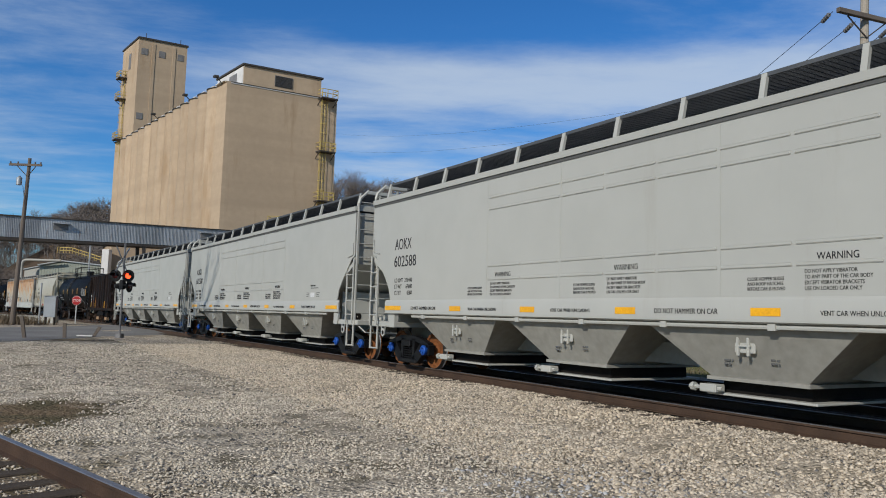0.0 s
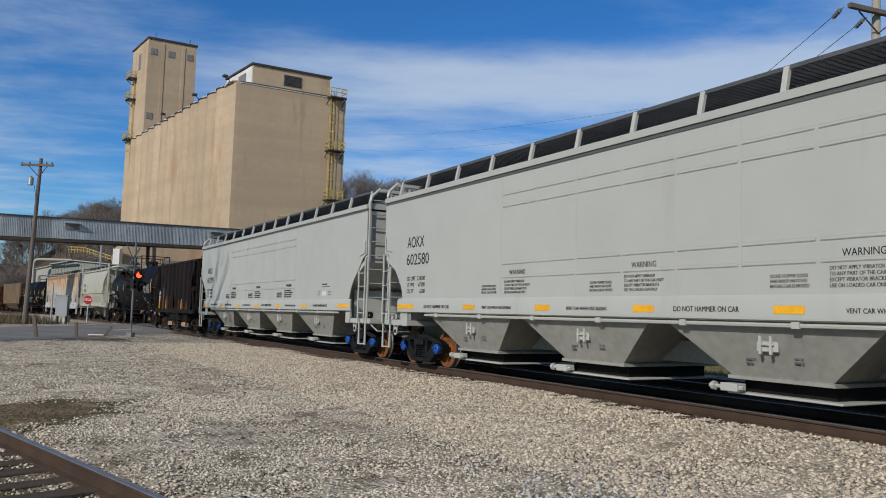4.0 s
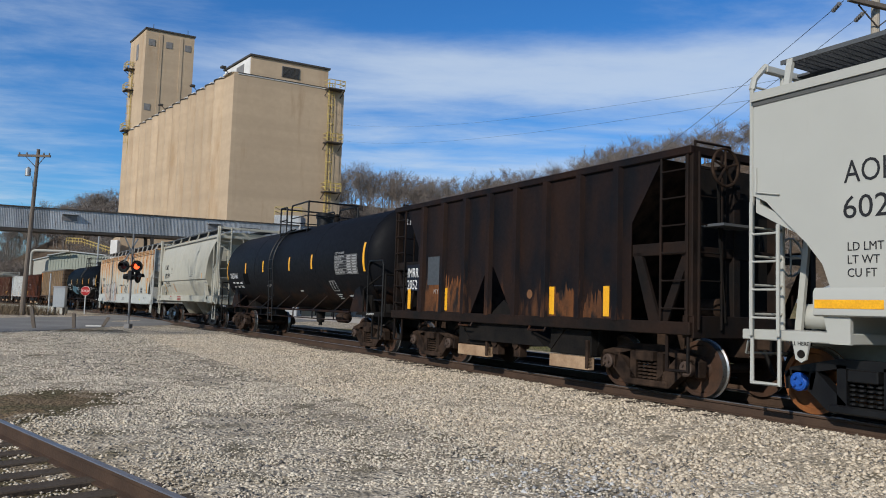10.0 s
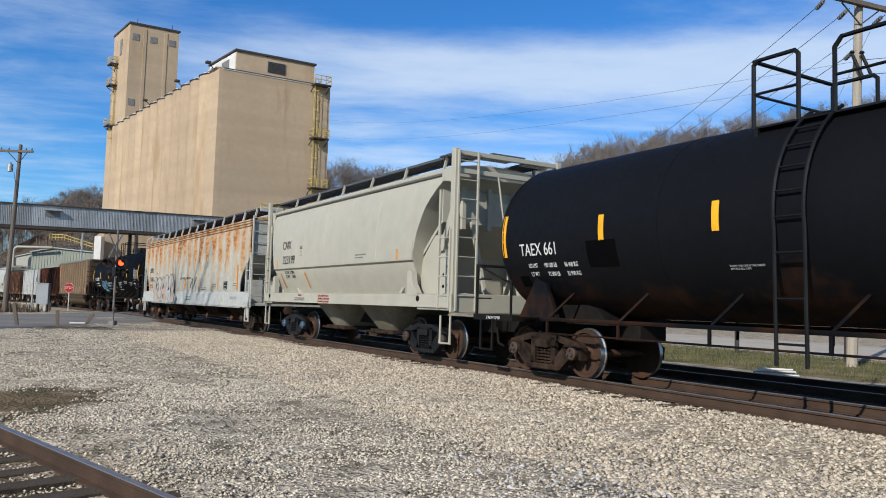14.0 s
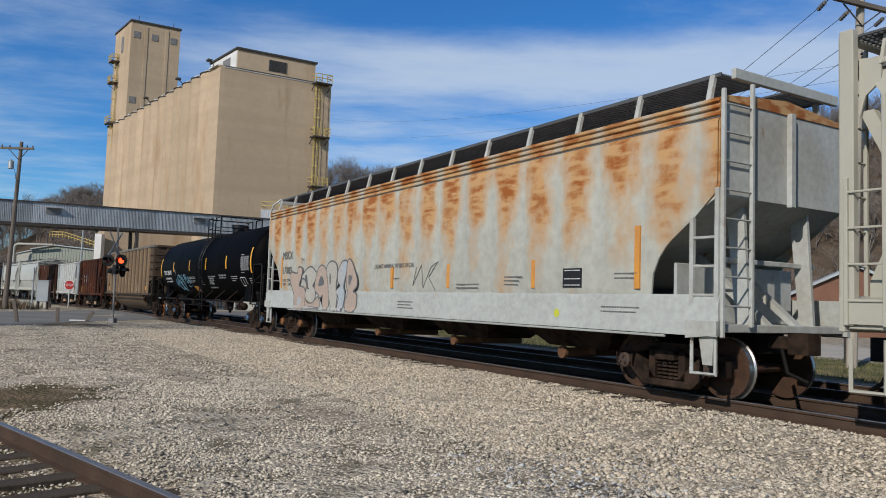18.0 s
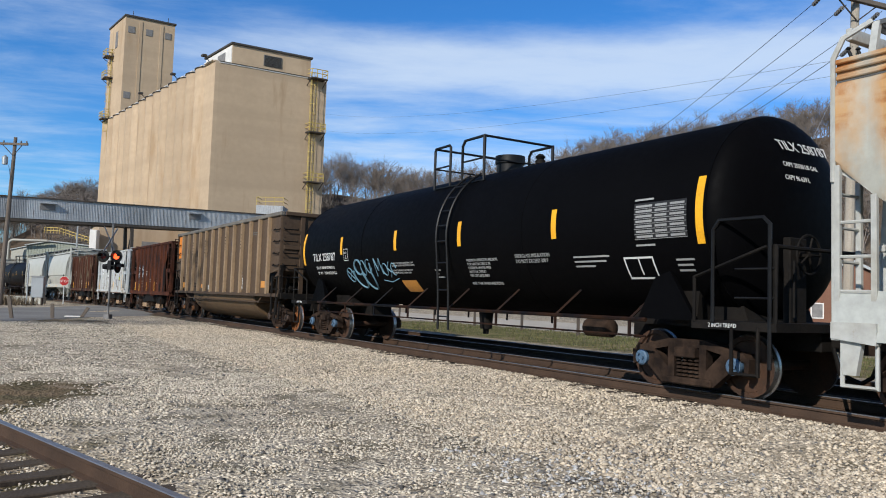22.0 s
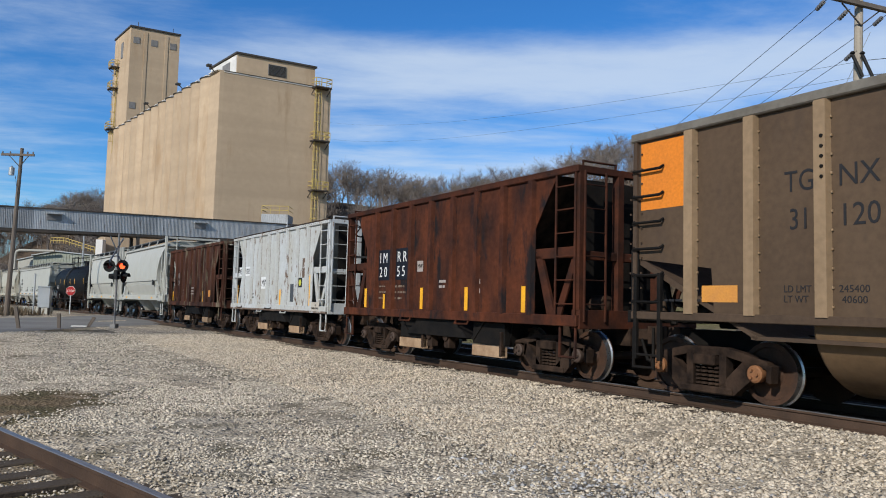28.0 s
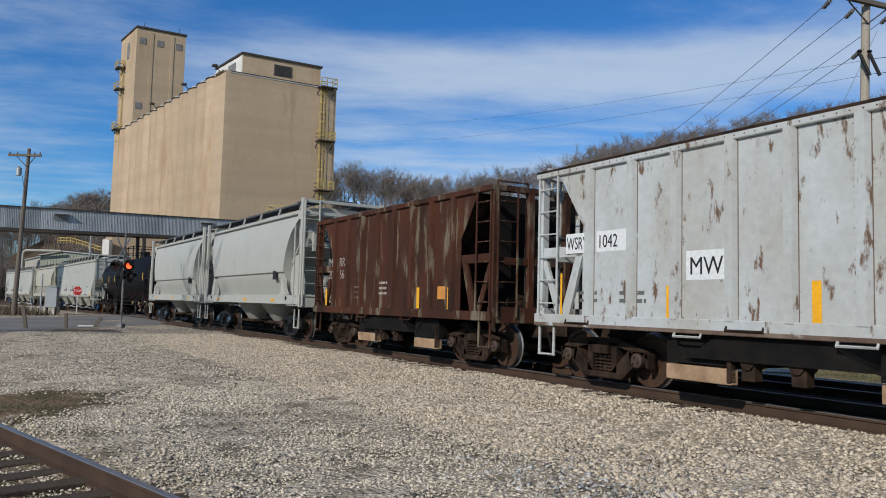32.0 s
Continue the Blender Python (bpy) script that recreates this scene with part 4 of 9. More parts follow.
# ---- plant buildings behind the line ----
shed = thing("metal_shed", "pale green-grey ribbed metal plant shed with a low roof", "shed", at=(-63.6, 115.0, 0))
part("wall", Build().prism([(2.2, 0), (11.4, 0), (11.4, 7.75), (5.6, 8.25), (2.2, 7.6)], "y", 0, 14), SHED_GREEN, shed, "green-grey ribbed metal wall")
rb = Build()
for k in range(21):
    x = 2.4 + k * 0.43
    rb.box(x, x + 0.07, -0.05, 0.0, 0.0, float(np.interp(x, [2.2, 5.6, 11.4], [7.5, 8.15, 7.65])))
tagged(part("rib", rb, SHED_GREEN, shed), kind="stuff")
part("roof", Build().prism([(2.0, 7.56), (5.6, 8.27), (11.8, 7.78), (11.8, 7.93), (5.6, 8.43), (2.0, 7.72)], "y", -0.3, 14.4), SHED_ROOF, shed, "grey metal roof")
part("lean_to", Build().prism([(-0.3, 0), (2.16, 0), (2.16, 7.45), (-0.3, 6.85)], "y", 0.4, 12), SHED_METAL, shed, "pale metal lean-to wall")
part("lean_to_roof", Build().prism([(-0.5, 6.82), (2.18, 7.47), (2.18, 7.6), (-0.5, 6.96)], "y", 0.2, 12.2), SHED_ROOF, shed)
# a dark panel on the wall stands in for the opening's shade
part("door", Build().box(6.4, 10.2, -0.09, -0.055, 0, 4.0), GIRDER, shed, "dark panel for the shaded open doorway")
annex = thing("concrete_annex", "cream concrete annex at the foot of the silo", "building", at=(-41.5, 94.0, 0), rz=29)
part("wall", Build().box(0, 15.5, 0, 10, 0, 9.6), CONCRETE_SILO, annex)
part("roof", Build().box(-0.2, 15.7, -0.2, 10.2, 9.6, 9.85), ROOF_DARK, annex, "dark flat roof")
part("shutter", Build().box(-0.06, 0.0, 1.0, 3.6, 5.0, 8.6), ALUMINIUM, annex, "pale metal shutter")
part("window", Build().box(5.0, 7.2, -0.05, 0.0, 6.2, 7.6), LOUVRE, annex, "dark window")
duct = thing("vent_duct", "pale bent steel vent duct", "duct", at=(-63.2, 113.4, 0))
part("pipe", Build().path([(0, 0, 0), (0, 0, 7.7), (0.14, 0, 8.05), (0.5, 0, 8.25), (5.4, 0.6, 8.3)], 0.2, 10), SHED_METAL, duct)
conv = thing("catwalk", "sloping yellow-railed steel catwalk on a shed roof", "catwalk", at=(-59.5, 116.5, 0))
part("deck", Build().box(0, 2.0, -0.4, 0.4, 9.45, 9.6).prism([(2.0, 9.45), (6.7, 8.1), (6.7, 8.25), (2.0, 9.6)], "y", -0.4, 0.4).rod((0.3, 0, 0), (0.3, 0, 9.5), 0.1, 5).rod((4.2, 0, 0), (4.2, 0, 8.8), 0.1, 5), GIRDER, conv, "dark steel deck")
for yy in (-0.4, 0.4):
    cr = Build()
    for h in (0.45, 0.9):
        cr.path([(0, yy, 9.6 + h), (2.0, yy, 9.6 + h), (6.7, yy, 8.25 + h)], 0.04, 4)
    for k in range(8):
        x = k * 0.957
        z = float(np.interp(x, [0, 2.0, 6.7], [9.6, 9.6, 8.25]))
        cr.rod((x, yy, z), (x, yy, z + 0.9), 0.04, 4)
    part("hand_rail", cr, YELLOW_STEEL, conv, "faded yellow hand rail")
lift = thing("hoist_house", "corrugated steel hoist house with a yellow-railed roof", "building", at=(-21.7, 91.2, 0))
part("wall", Build().box(0, 3.2, 0, 3.0, 0, 12.1), CORRUGATED, lift)
rb = Build()
for k in range(13):
    rb.box(0.05 + k * 0.25, 0.13 + k * 0.25, -0.03, 0.0, 6.0, 12.0)
tagged(part("rib", rb, CORRUGATED, lift), kind="stuff")
rr = Build()
for h in (0.5, 1.0):
    rr.path([(0, 3.0, 12.1 + h), (0, 0.05, 12.1 + h), (3.2, 0.05, 12.1 + h), (3.2, 3.0, 12.1 + h)], 0.035, 4)
for x in (0.0, 1.07, 2.13, 3.2):
    rr.rod((x, 0.05, 12.1), (x, 0.05, 13.1), 0.035, 4)
part("guard_rail", rr, YELLOW_STEEL, lift, "faded yellow guard rail")
part("side_roof", Build().prism([(-7.2, 10.1), (-0.05, 9.6), (-0.05, 9.8), (-7.2, 10.3)], "y", -0.2, 3.4), SHED_ROOF, lift, "pale low side roof")
part("side_wall", Build().box(-7.0, -0.06, 0.1, 3.0, 0, 9.6), SHED_METAL, lift)
stack = thing("vent_stack", "thin pale steel vent stack", "vent pipe", at=(-43.45, 92.6, 0))
part("pipe", Build().rod((0, 0, 0), (0, 0, 9.2), 0.11, 8), ALUMINIUM, stack)
encl = thing("hoist_enclosure", "narrow pale metal hoist enclosure beside the annex", "enclosure", at=(-42.0, 92.6, 0))
part("body", Build().box(0, 0.85, 0, 0.9, 0, 8.6, 0.03), WHITE_TRIM, encl)

# ---- crossing signal ----
sig = thing("crossing_signal", "level crossing signal mast with red flashing lamps", "railway signal", at=(-15.7, 37.1, 0.18), rz=-12)
part("base", Build().box(-0.15, 0.15, -0.15, 0.15, -0.2, 0.16, 0.02), LOUVRE, sig)
part("mast", Build().rod((0, 0, 0.1), (0, 0, 4.55), 0.05, 10), LOUVRE, sig, "dull aluminium mast")
part("junction_box", Build().box(-0.10, 0.10, -0.14, 0.10, 2.3, 2.75, 0.02), SIGNAL_BLACK, sig)
xb = Build()
for a in (-1, 1):
    xb.prism([(-0.6 * a - 0.06, 3.15), (-0.6 * a + 0.06, 3.13), (0.6 * a + 0.06, 4.35), (0.6 * a - 0.06, 4.37)], "y", 0.08 if a > 0 else 0.11, 0.10 if a > 0 else 0.13)
xb_ob = part("crossbuck", xb, ALUMINIUM, sig, "crossed sign boards seen from behind")
xb_ob.matrix_basis = pose(0, 0, 0, 0, 0, 97)
part("crossarm", Build().rod((-0.42, 0, 2.95), (0.42, 0, 2.95), 0.035, 8).rod((-0.3, -0.1, 2.5), (0.3, -0.1, 2.5), 0.03, 6), SIGNAL_BLACK, sig)
LAMP_RED = glow("lit_red_lens", (1.0, 0.075, 0.02), 3.2)


def flasher(x, z, y, lens, lab, rz):
    h = part("lamp_head", Build().lathe([(-0.02, 0.30), (0.0, 0.30), (0.0, 0.15), (0.22, 0.11), (0.24, 0.02)], "y", 20).lathe([(-0.02, 0.30), (-0.02, 0.155), (0.0, 0.155)], "y", 20, cap=False), SIGNAL_BLACK, sig, "black round backing disc")
    h.matrix_basis = pose(x, y, z, 0, 0, rz)
    part("lens", Build().lathe([(-0.05, 0.02), (-0.045, 0.08), (-0.03, 0.13), (-0.01, 0.15), (0.01, 0.15)], "y", 20), lens, h, lab)
    hood = Build()
    ring = [[(0.17 * math.cos(t), yy, 0.17 * math.sin(t)) for t in [math.pi * i / 10 for i in range(11)]] + [(0.155 * math.cos(t), yy, 0.155 * math.sin(t)) for t in [math.pi * i / 10 for i in range(10, -1, -1)]] for yy in (-0.02, -0.28)]
    hood.loft(ring)
    part("hood", hood, SIGNAL_BLACK, h)


flasher(-0.36, 2.95, -0.12, LAMP_OFF, "unlit dark red lens", 8)
flasher(0.36, 2.95, -0.12, LAMP_RED, "lit red lens", 8)
flasher(-0.25, 2.45, 0.1, LAMP_OFF, "unlit dark red lens", 130)
flasher(0.28, 2.45, 0.1, LAMP_OFF, "unlit dark red lens", 95)

# ---- stop sign, cabinet, posts ----
stop = thing("stop_sign", "red octagonal stop sign on a thin post", "traffic sign", at=(-30.0, 62.2, 0.2), rz=0)
part("post", Build().box(-0.035, 0.035, 0.0, 0.05, -0.3, 2.2), ALUMINIUM, stop)
oct_ = [(0.38 * math.cos(radians(22.5 + 45 * i)), 1.85 + 0.38 * math.sin(radians(22.5 + 45 * i))) for i in range(8)]
part("face", Build().prism(oct_, "y", -0.03, -0.01), RED_SIGN, stop)
part("border", Build().prism([(x * 1.06, 1.85 + (z - 1.85) * 1.06) for x, z in oct_], "y", -0.012, 0.0), WHITE_TRIM, stop)
lettering("STOP", 0.27, WHITE_TRIM, stop, (-0.305, -0.035, 1.755))
cab = thing("signal_cabinet", "grey aluminium signal relay cabinet on a stand", "equipment cabinet", at=(-29.9, 58.0, 0.15), rz=14)
part("body", Build().box(-0.42, 0.42, -0.32, 0.32, 0.55, 2.1, 0.03), ALUMINIUM, cab)
part("lid", Build().box(-0.46, 0.46, -0.36, 0.36, 2.1, 2.16, 0.01), ALUMINIUM, cab)
for x in (-0.34, 0.26):
    part("stand", Build().box(x, x + 0.08, -0.2, 0.2, -0.2, 0.55), GIRDER, cab)
part("conduit_post", Build().rod((-0.75, 0, -0.2), (-0.75, 0, 3.1), 0.06, 8), ALUMINIUM, cab)
for x, y, h, lean, nm in ((-18.9, 34.6, 1.15, 10, "leaning_post"), (-17.6, 35.6, 0.85, 3, "short_post")):
    p = thing(nm, "weathered square timber marker post in the gravel", "post", "posts beside the road", at=(x, y, -0.05))
    p.matrix_basis = pose(x, y, -0.05, 0, -lean, 20)
    part("shaft", Build().box(-0.075, 0.075, -0.075, 0.075, -0.1, h, 0.012), POLE_WOOD, p)
deb = thing("broken_board", "broken white board lying against a stub post", "debris", at=(-17.4, 37.4, 0.14), rz=15)
part("board", Build().box(-0.45, 0.25, -0.2, 0.2, 0.0, 0.06, 0.01), WHITE_TRIM, deb)
part("stub", Build().prism([(0.22, 0.0), (0.36, 0.0), (0.62, 0.45), (0.48, 0.5)], "y", -0.07, 0.07), POLE_WOOD, deb)
wall_ = thing("retaining_wall", "low pale concrete retaining wall beside the road", "wall", at=(-44.0, 66.5, 0), rz=-14, kind="structure")
part("wall", Build().box(-6, 12, 0, 0.4, -0.3, 0.7), SHED_METAL, wall_)

# ---- utility poles and wires ----
def sag(b, p, q, drop, r, n=14):
    pts = []
    for i in range(n + 1):
        t = i / n
        pts.append((p[0] + (q[0] - p[0]) * t, p[1] + (q[1] - p[1]) * t, p[2] + (q[2] - p[2]) * t - drop * 4 * t * (1 - t)))
    return b.path(pts, r, 5)


pl = thing("utility_pole", "leaning weathered wooden utility pole with a crossarm", "utility pole", at=(-31.0, 54.9, 0.1))
part("pole", Build().rod((0.0, 0, -0.5), (0.35, 0, 12.15), 0.19, 10, 0.12), POLE_WOOD, pl)
part("crossarm", Build().box(-1.05, 1.35, -0.20, -0.08, 11.55, 11.72, 0.01), POLE_WOOD, pl)
part("brace", Build().rod((-0.5, -0.14, 11.6), (0.3, -0.12, 10.8), 0.03, 4).rod((0.95, -0.14, 11.6), (0.35, -0.12, 10.8), 0.03, 4), GIRDER, pl)
for x in (-0.95, -0.4, 0.85, 1.25):
    part("insulator", Build().lathe([(0, 0.03), (0.04, 0.06), (0.1, 0.06), (0.16, 0.035)], "z", 8, (x, -0.14, 11.72)), INSULATOR, pl)
part("transformer", Build().lathe([(0, 0.15), (0.02, 0.19), (0.55, 0.19), (0.6, 0.1), (0.68, 0.05)], "z", 12, (-0.12, -0.32, 10.1)), ALUMINIUM, pl, "small pale transformer can")
part("drop_wire", sag(Build(), (0.1, -0.2, 10.1), (0.55, -0.25, 7.6), -0.1, 0.018, 5), WIRE, pl)

pr = thing("utility_pole", "pale wooden utility pole with a braced crossarm and cutouts", "utility pole", at=(13.50, 24.5, 0.0))
part("pole", Build().rod((-0.25, 0, -0.5), (0.12, 0, 12.6), 0.17, 10, 0.125), POLE_PALE, pr)
xa = part("crossarm", Build().box(-1.4, 1.4, -0.27, -0.13, 11.75, 11.91, 0.012), POLE_WOOD, pr, "dark weathered crossarm")
xa.matrix_basis = pose(0.08, 0, 0, 0, 0, 22)
part("brace", Build().rod((-0.7, -0.45, 11.75), (0.06, -0.16, 11.15), 0.025, 4).rod((0.85, 0.16, 11.75), (0.08, -0.14, 11.15), 0.025, 4), GIRDER, pr)
for x in (-0.30, 0.02):
    c = part("cutout", Build().rod((x, -0.3, 10.1), (x + 0.28, -0.38, 9.35), 0.055, 8).lathe([(0, 0.05), (0.03, 0.09), (0.09, 0.05)], "z", 8, (x, -0.3, 10.12)), SIGNAL_BLACK, pr, "dark fuse cutout")
# a line runs straight back from this pole to the next, and thinner service wires cross to the silo
for x, y, z in ((-1.2, -0.5, 11.85), (-0.25, -0.1, 11.7), (1.25, 0.45, 11.75), (-0.05, -0.1, 10.3)):
    w = part("strain_wire", sag(Build(), (x, y, z), (x - 1.4, 52.0, z - 0.4), 0.7, 0.011, 20), WIRE, pr, "black strain wire")
    ib = Build()
    for j in range(4):
        ib.rod((x, y + 0.25 + 0.12 * j, z - 0.02 * j), (x, y + 0.31 + 0.12 * j, z - 0.02 * j), 0.075, 8)
    part("insulator", ib, INSULATOR, w, "grey disc insulator")
p2 = thing("utility_pole", "wooden utility pole far down the wire line", "utility pole", at=(12.5, 76.5, 0.0))
part("pole", Build().rod((0, 0, -0.5), (0, 0, 12.4), 0.20, 8, 0.145), POLE_PALE, p2)
part("crossarm", Build().box(-1.35, 1.35, -0.07, 0.07, 11.3, 11.5, 0.012), POLE_PALE, p2)
fw = thing("overhead_wires", "thin service wires sagging across the sky to the silo", "wire", at=(0, 0, 0))
for dz, z2 in ((10.0, 26.3), (9.5, 24.0)):
    part("wire", sag(Build(), (13.8, 24.4, dz), (-15.7, 103.0, z2), 1.1, 0.0055), WIRE, fw)
    part("wire", sag(Build(), (13.8, 24.4, dz), (40, 8, dz + 0.3), 0.4, 0.011), WIRE, fw)
part("guy_wire", Build().rod((13.85, 24.3, 10.9), (12.3, 27.5, 5.0), 0.009, 5), ALUMINIUM, fw)

# ---- behind the line, seen under the cars ----
fence = thing("pipe_fence", "low dark pipe fence along the far lot", "fence", at=(0, 0, 0))
bund = thing("board_bundle", "bundle of weathered white boards lying in grass", "timber bundle", at=(8.9, 20.2, 0.0), rz=-15)
for k in range(7):
    part("board", Build().box(-0.6 + 0.03 * k, 0.55 - 0.02 * k, -0.28 + 0.08 * (k % 4), -0.21 + 0.08 * (k % 4), 0.01 + 0.045 * (k // 2), 0.05 + 0.045 * (k // 2), 0.005), WHITE_TRIM, bund)
for k in range(9):
    x, y, _ = on_track(-34 + k * 4.5, -15.5)
    part("post", Build().box(x - 0.07, x + 0.07, y - 0.07, y + 0.07, -0.2, 1.0, 0.01), GIRDER, fence)
lot = strip("concrete_lot", [on_track(s, -24)[:2] for s in np.arange(-70, 60, 3)], 6.5, LOT, "pale concrete lot behind the railway line", 0.02)
house = thing("distant_house", "brown brick house with a grey roof and pale windows", "house", at=(34.0, 62.0, 0), rz=-20)
part("wall", Build().box(-5, 5, 0, 8, 0, 3.2).prism([(-5, 3.2), (5, 3.2), (0, 5.6)], "y", 0.02, 7.98), BRICK_RED, house)
part("roof", Build().prism([(-5.5, 3.0), (0, 5.7), (5.5, 3.0), (5.5, 3.2), (0, 5.95), (-5.5, 3.2)], "y", -0.4, 8.4), SHED_ROOF, house)
for x in (-3, 0.4, 2.8):
    part("window", Build().box(x, x + 1.0, -0.05, 0.02, 1.0, 2.3), WHITE_TRIM, house, "white window frame")
    part("pane", Build().box(x + 0.1, x + 0.9, -0.07, -0.05, 1.1, 2.2), LOUVRE, house)

def tufts(name, count, place, tall, mat, label, seed):
    """Many thin upright blades as one object."""
    rng = np.random.default_rng(seed)
    x, y = place(rng, count)
    n = len(x)
    z = ground_height(x, y)
    h = rng.uniform(tall * 0.35, tall, n)
    a = rng.uniform(0, 6.283, n)
    w = 0.012 + 0.02 * tall
    lean = rng.normal(0, 0.35, (n, 2)) * h[:, None]
    p0 = np.stack([x - np.cos(a) * w, y - np.sin(a) * w, z - 0.02], 1)
    p1 = np.stack([x + np.cos(a) * w, y + np.sin(a) * w, z - 0.02], 1)
    p2 = np.stack([x + lean[:, 0], y + lean[:, 1], z + h], 1)
    v = np.stack([p0, p1, p2], 1).reshape(-1, 3)
    me = bpy.data.meshes.new(name)
    me.from_pydata(v.tolist(), [], np.arange(3 * n).reshape(-1, 3).tolist())
    me.materials.append(mat)
    return tagged(new(name, me), label, "grass", kind="stuff")


tufts("grass", 16000, beside_line(-26, 16, -8.6, -17.2), 0.16, GRASS, "thin winter grass behind the line", 21)
tufts("dry_brush", 2600, heap(-33.2, 57.0, 1.3), 0.9, BRUSH, "dry brown brush round the utility pole", 22)

# ---- bare winter trees on the hills ----
def tree_mesh(seed, tall, spread=0.95, twigs=6):
    """A bare tree: round limbs, then many thin twigs as narrow blades."""
    rng = random.Random(seed)
    v, f = [], []

    def blade(p, d, length, r):
        n = len(v)
        a = d.orthogonal().normalized()
        a = Matrix.Rotation(rng.uniform(0, 6.28), 3, d) @ a
        q = p + d * length
        v.extend([tuple(p - a * r), tuple(p + a * r), tuple(q + a * r * 0.35), tuple(q - a * r * 0.35)])
        f.append((n, n + 1, n + 2, n + 3))
        return q

    def limb(p, d, length, r, depth):
        n = len(v)
        q = p + d * length
        a = d.orthogonal().normalized()
        b = d.cross(a)
        for c, rr in ((p, r), (q, r * 0.62)):
            for i in range(3):
                t = 2.094 * i
                v.append(tuple(c + (a * math.cos(t) + b * math.sin(t)) * rr))
        f.extend([(n + i, n + (i + 1) % 3, n + 3 + (i + 1) % 3, n + 3 + i) for i in range(3)])
        if depth == 0:
            for k in range(twigs):
                nd = (d + Vector((rng.uniform(-1, 1), rng.uniform(-1, 1), rng.uniform(-0.4, 0.8))) * 0.9).normalized()
                o = p + d * length * rng.uniform(0.3, 1.0)
                ln = length * rng.uniform(0.5, 0.95)
                blade(o, nd, ln, 0.034)
                for _ in range(2):
                    n2 = (nd + Vector((rng.uniform(-1, 1), rng.uniform(-1, 1), rng.uniform(-0.5, 0.8))) * 0.8).normalized()
                    blade(o + nd * ln * rng.uniform(0.3, 0.95), n2, ln * rng.uniform(0.4, 0.75), 0.024)
            return
        for k in range(5 if depth == 3 else 3):
            t = rng.uniform(0.5, 1.0) if depth < 3 else 0.35 + 0.16 * k
            nd = (d * 0.8 + Vector((rng.uniform(-1, 1), rng.uniform(-1, 1), rng.uniform(-0.1, 0.8))) * spread).normalized()
            limb(p + d * length * t, nd, length * rng.uniform(0.6, 0.82), r * 0.52, depth - 1)

    limb(Vector((0, 0, 0)), Vector((rng.uniform(-0.08, 0.08), rng.uniform(-0.08, 0.08), 1)).normalized(), tall * 0.42, tall * 0.015, 3)
    return np.array(v), np.array(f)


TREES = [tree_mesh(40 + i, 13.0) for i in range(6)]


def wood(name, places, label, rng):
    V, F, n = [], [], 0
    for x, y, s in places:
        v, f = TREES[rng.integers(len(TREES))]
        a = rng.uniform(0, 6.28)
        c, sn = math.cos(a), math.sin(a)
        z = float(ground_height(np.array([x]), np.array([y]))[0])
        V.append(np.stack([(v[:, 0] * c - v[:, 1] * sn) * s + x, (v[:, 0] * sn + v[:, 1] * c) * s + y, v[:, 2] * s + z - 0.3], 1))
        F.append(f + n)
        n += len(v)
    v, f = np.concatenate(V), np.concatenate(F)
    me = bpy.data.meshes.new(name)
    me.vertices.add(len(v)); me.vertices.foreach_set("co", v.ravel())
    me.loops.add(f.size); me.loops.foreach_set("vertex_index", f.ravel().astype(np.int32))
    me.polygons.add(len(f)); me.polygons.foreach_set("loop_start", np.arange(0, f.size, 4, dtype=np.int32))
    me.update(calc_edges=True)
    me.materials.append(BARK)
    return tagged(new(name, me), label, "trees", kind="stuff")


_r = np.random.default_rng(8)
_hy = np.where(_r.random(470) < 0.42, _r.uniform(164, 186, 470), _r.uniform(118, 170, 470))
_hx = _hy * _r.uniform(-0.2, 0.64, 470)
wood("hillside_trees", [(x, y, _r.uniform(0.4, 0.82)) for x, y in zip(_hx, _hy)], "bare grey winter trees on the hillside behind the line", _r)
_hy = _r.uniform(118, 165, 120)
wood("hillside_trees", [(x, y, _r.uniform(0.5, 0.8)) for x, y in zip(_hy * _r.uniform(-0.17, 0.10, 120), _hy)], "dense bare grey winter trees beside the silo", _r)
_hy = _r.uniform(150, 290, 620)
_hx = _hy * _r.uniform(-0.66, -0.38, 620)
wood("far_hill_trees", [(x, y, _r.uniform(0.55, 0.75)) for x, y in zip(_hx, _hy)], "bare brown winter trees on the far hill", _r)

# a bare tree beside the road, out of the camera's sight, whose shadow falls across the crossing
_px, _py, _ = on_track(-24.0, 1.6)
_tx, _ty = _px - 12.5, _py - 19.0
bare = thing("bare_tree", "tall bare winter tree beside the road", "tree", at=(_tx, _ty, 0))
part("trunk", Build().rod((0, 0, -0.3), (0.1, 0, 5.2), 0.30, 10, 0.2), BARK, bare)
_tv, _tf = tree_mesh(91, 17.0, 0.8, 4)
part("crown", Build().add([tuple(p) for p in _tv.tolist()], [tuple(q) for q in _tf.tolist()]), BARK, bare)

# ---- the train ----
WHEEL_R, AXLE = 0.457, 0.889
_cache = {}


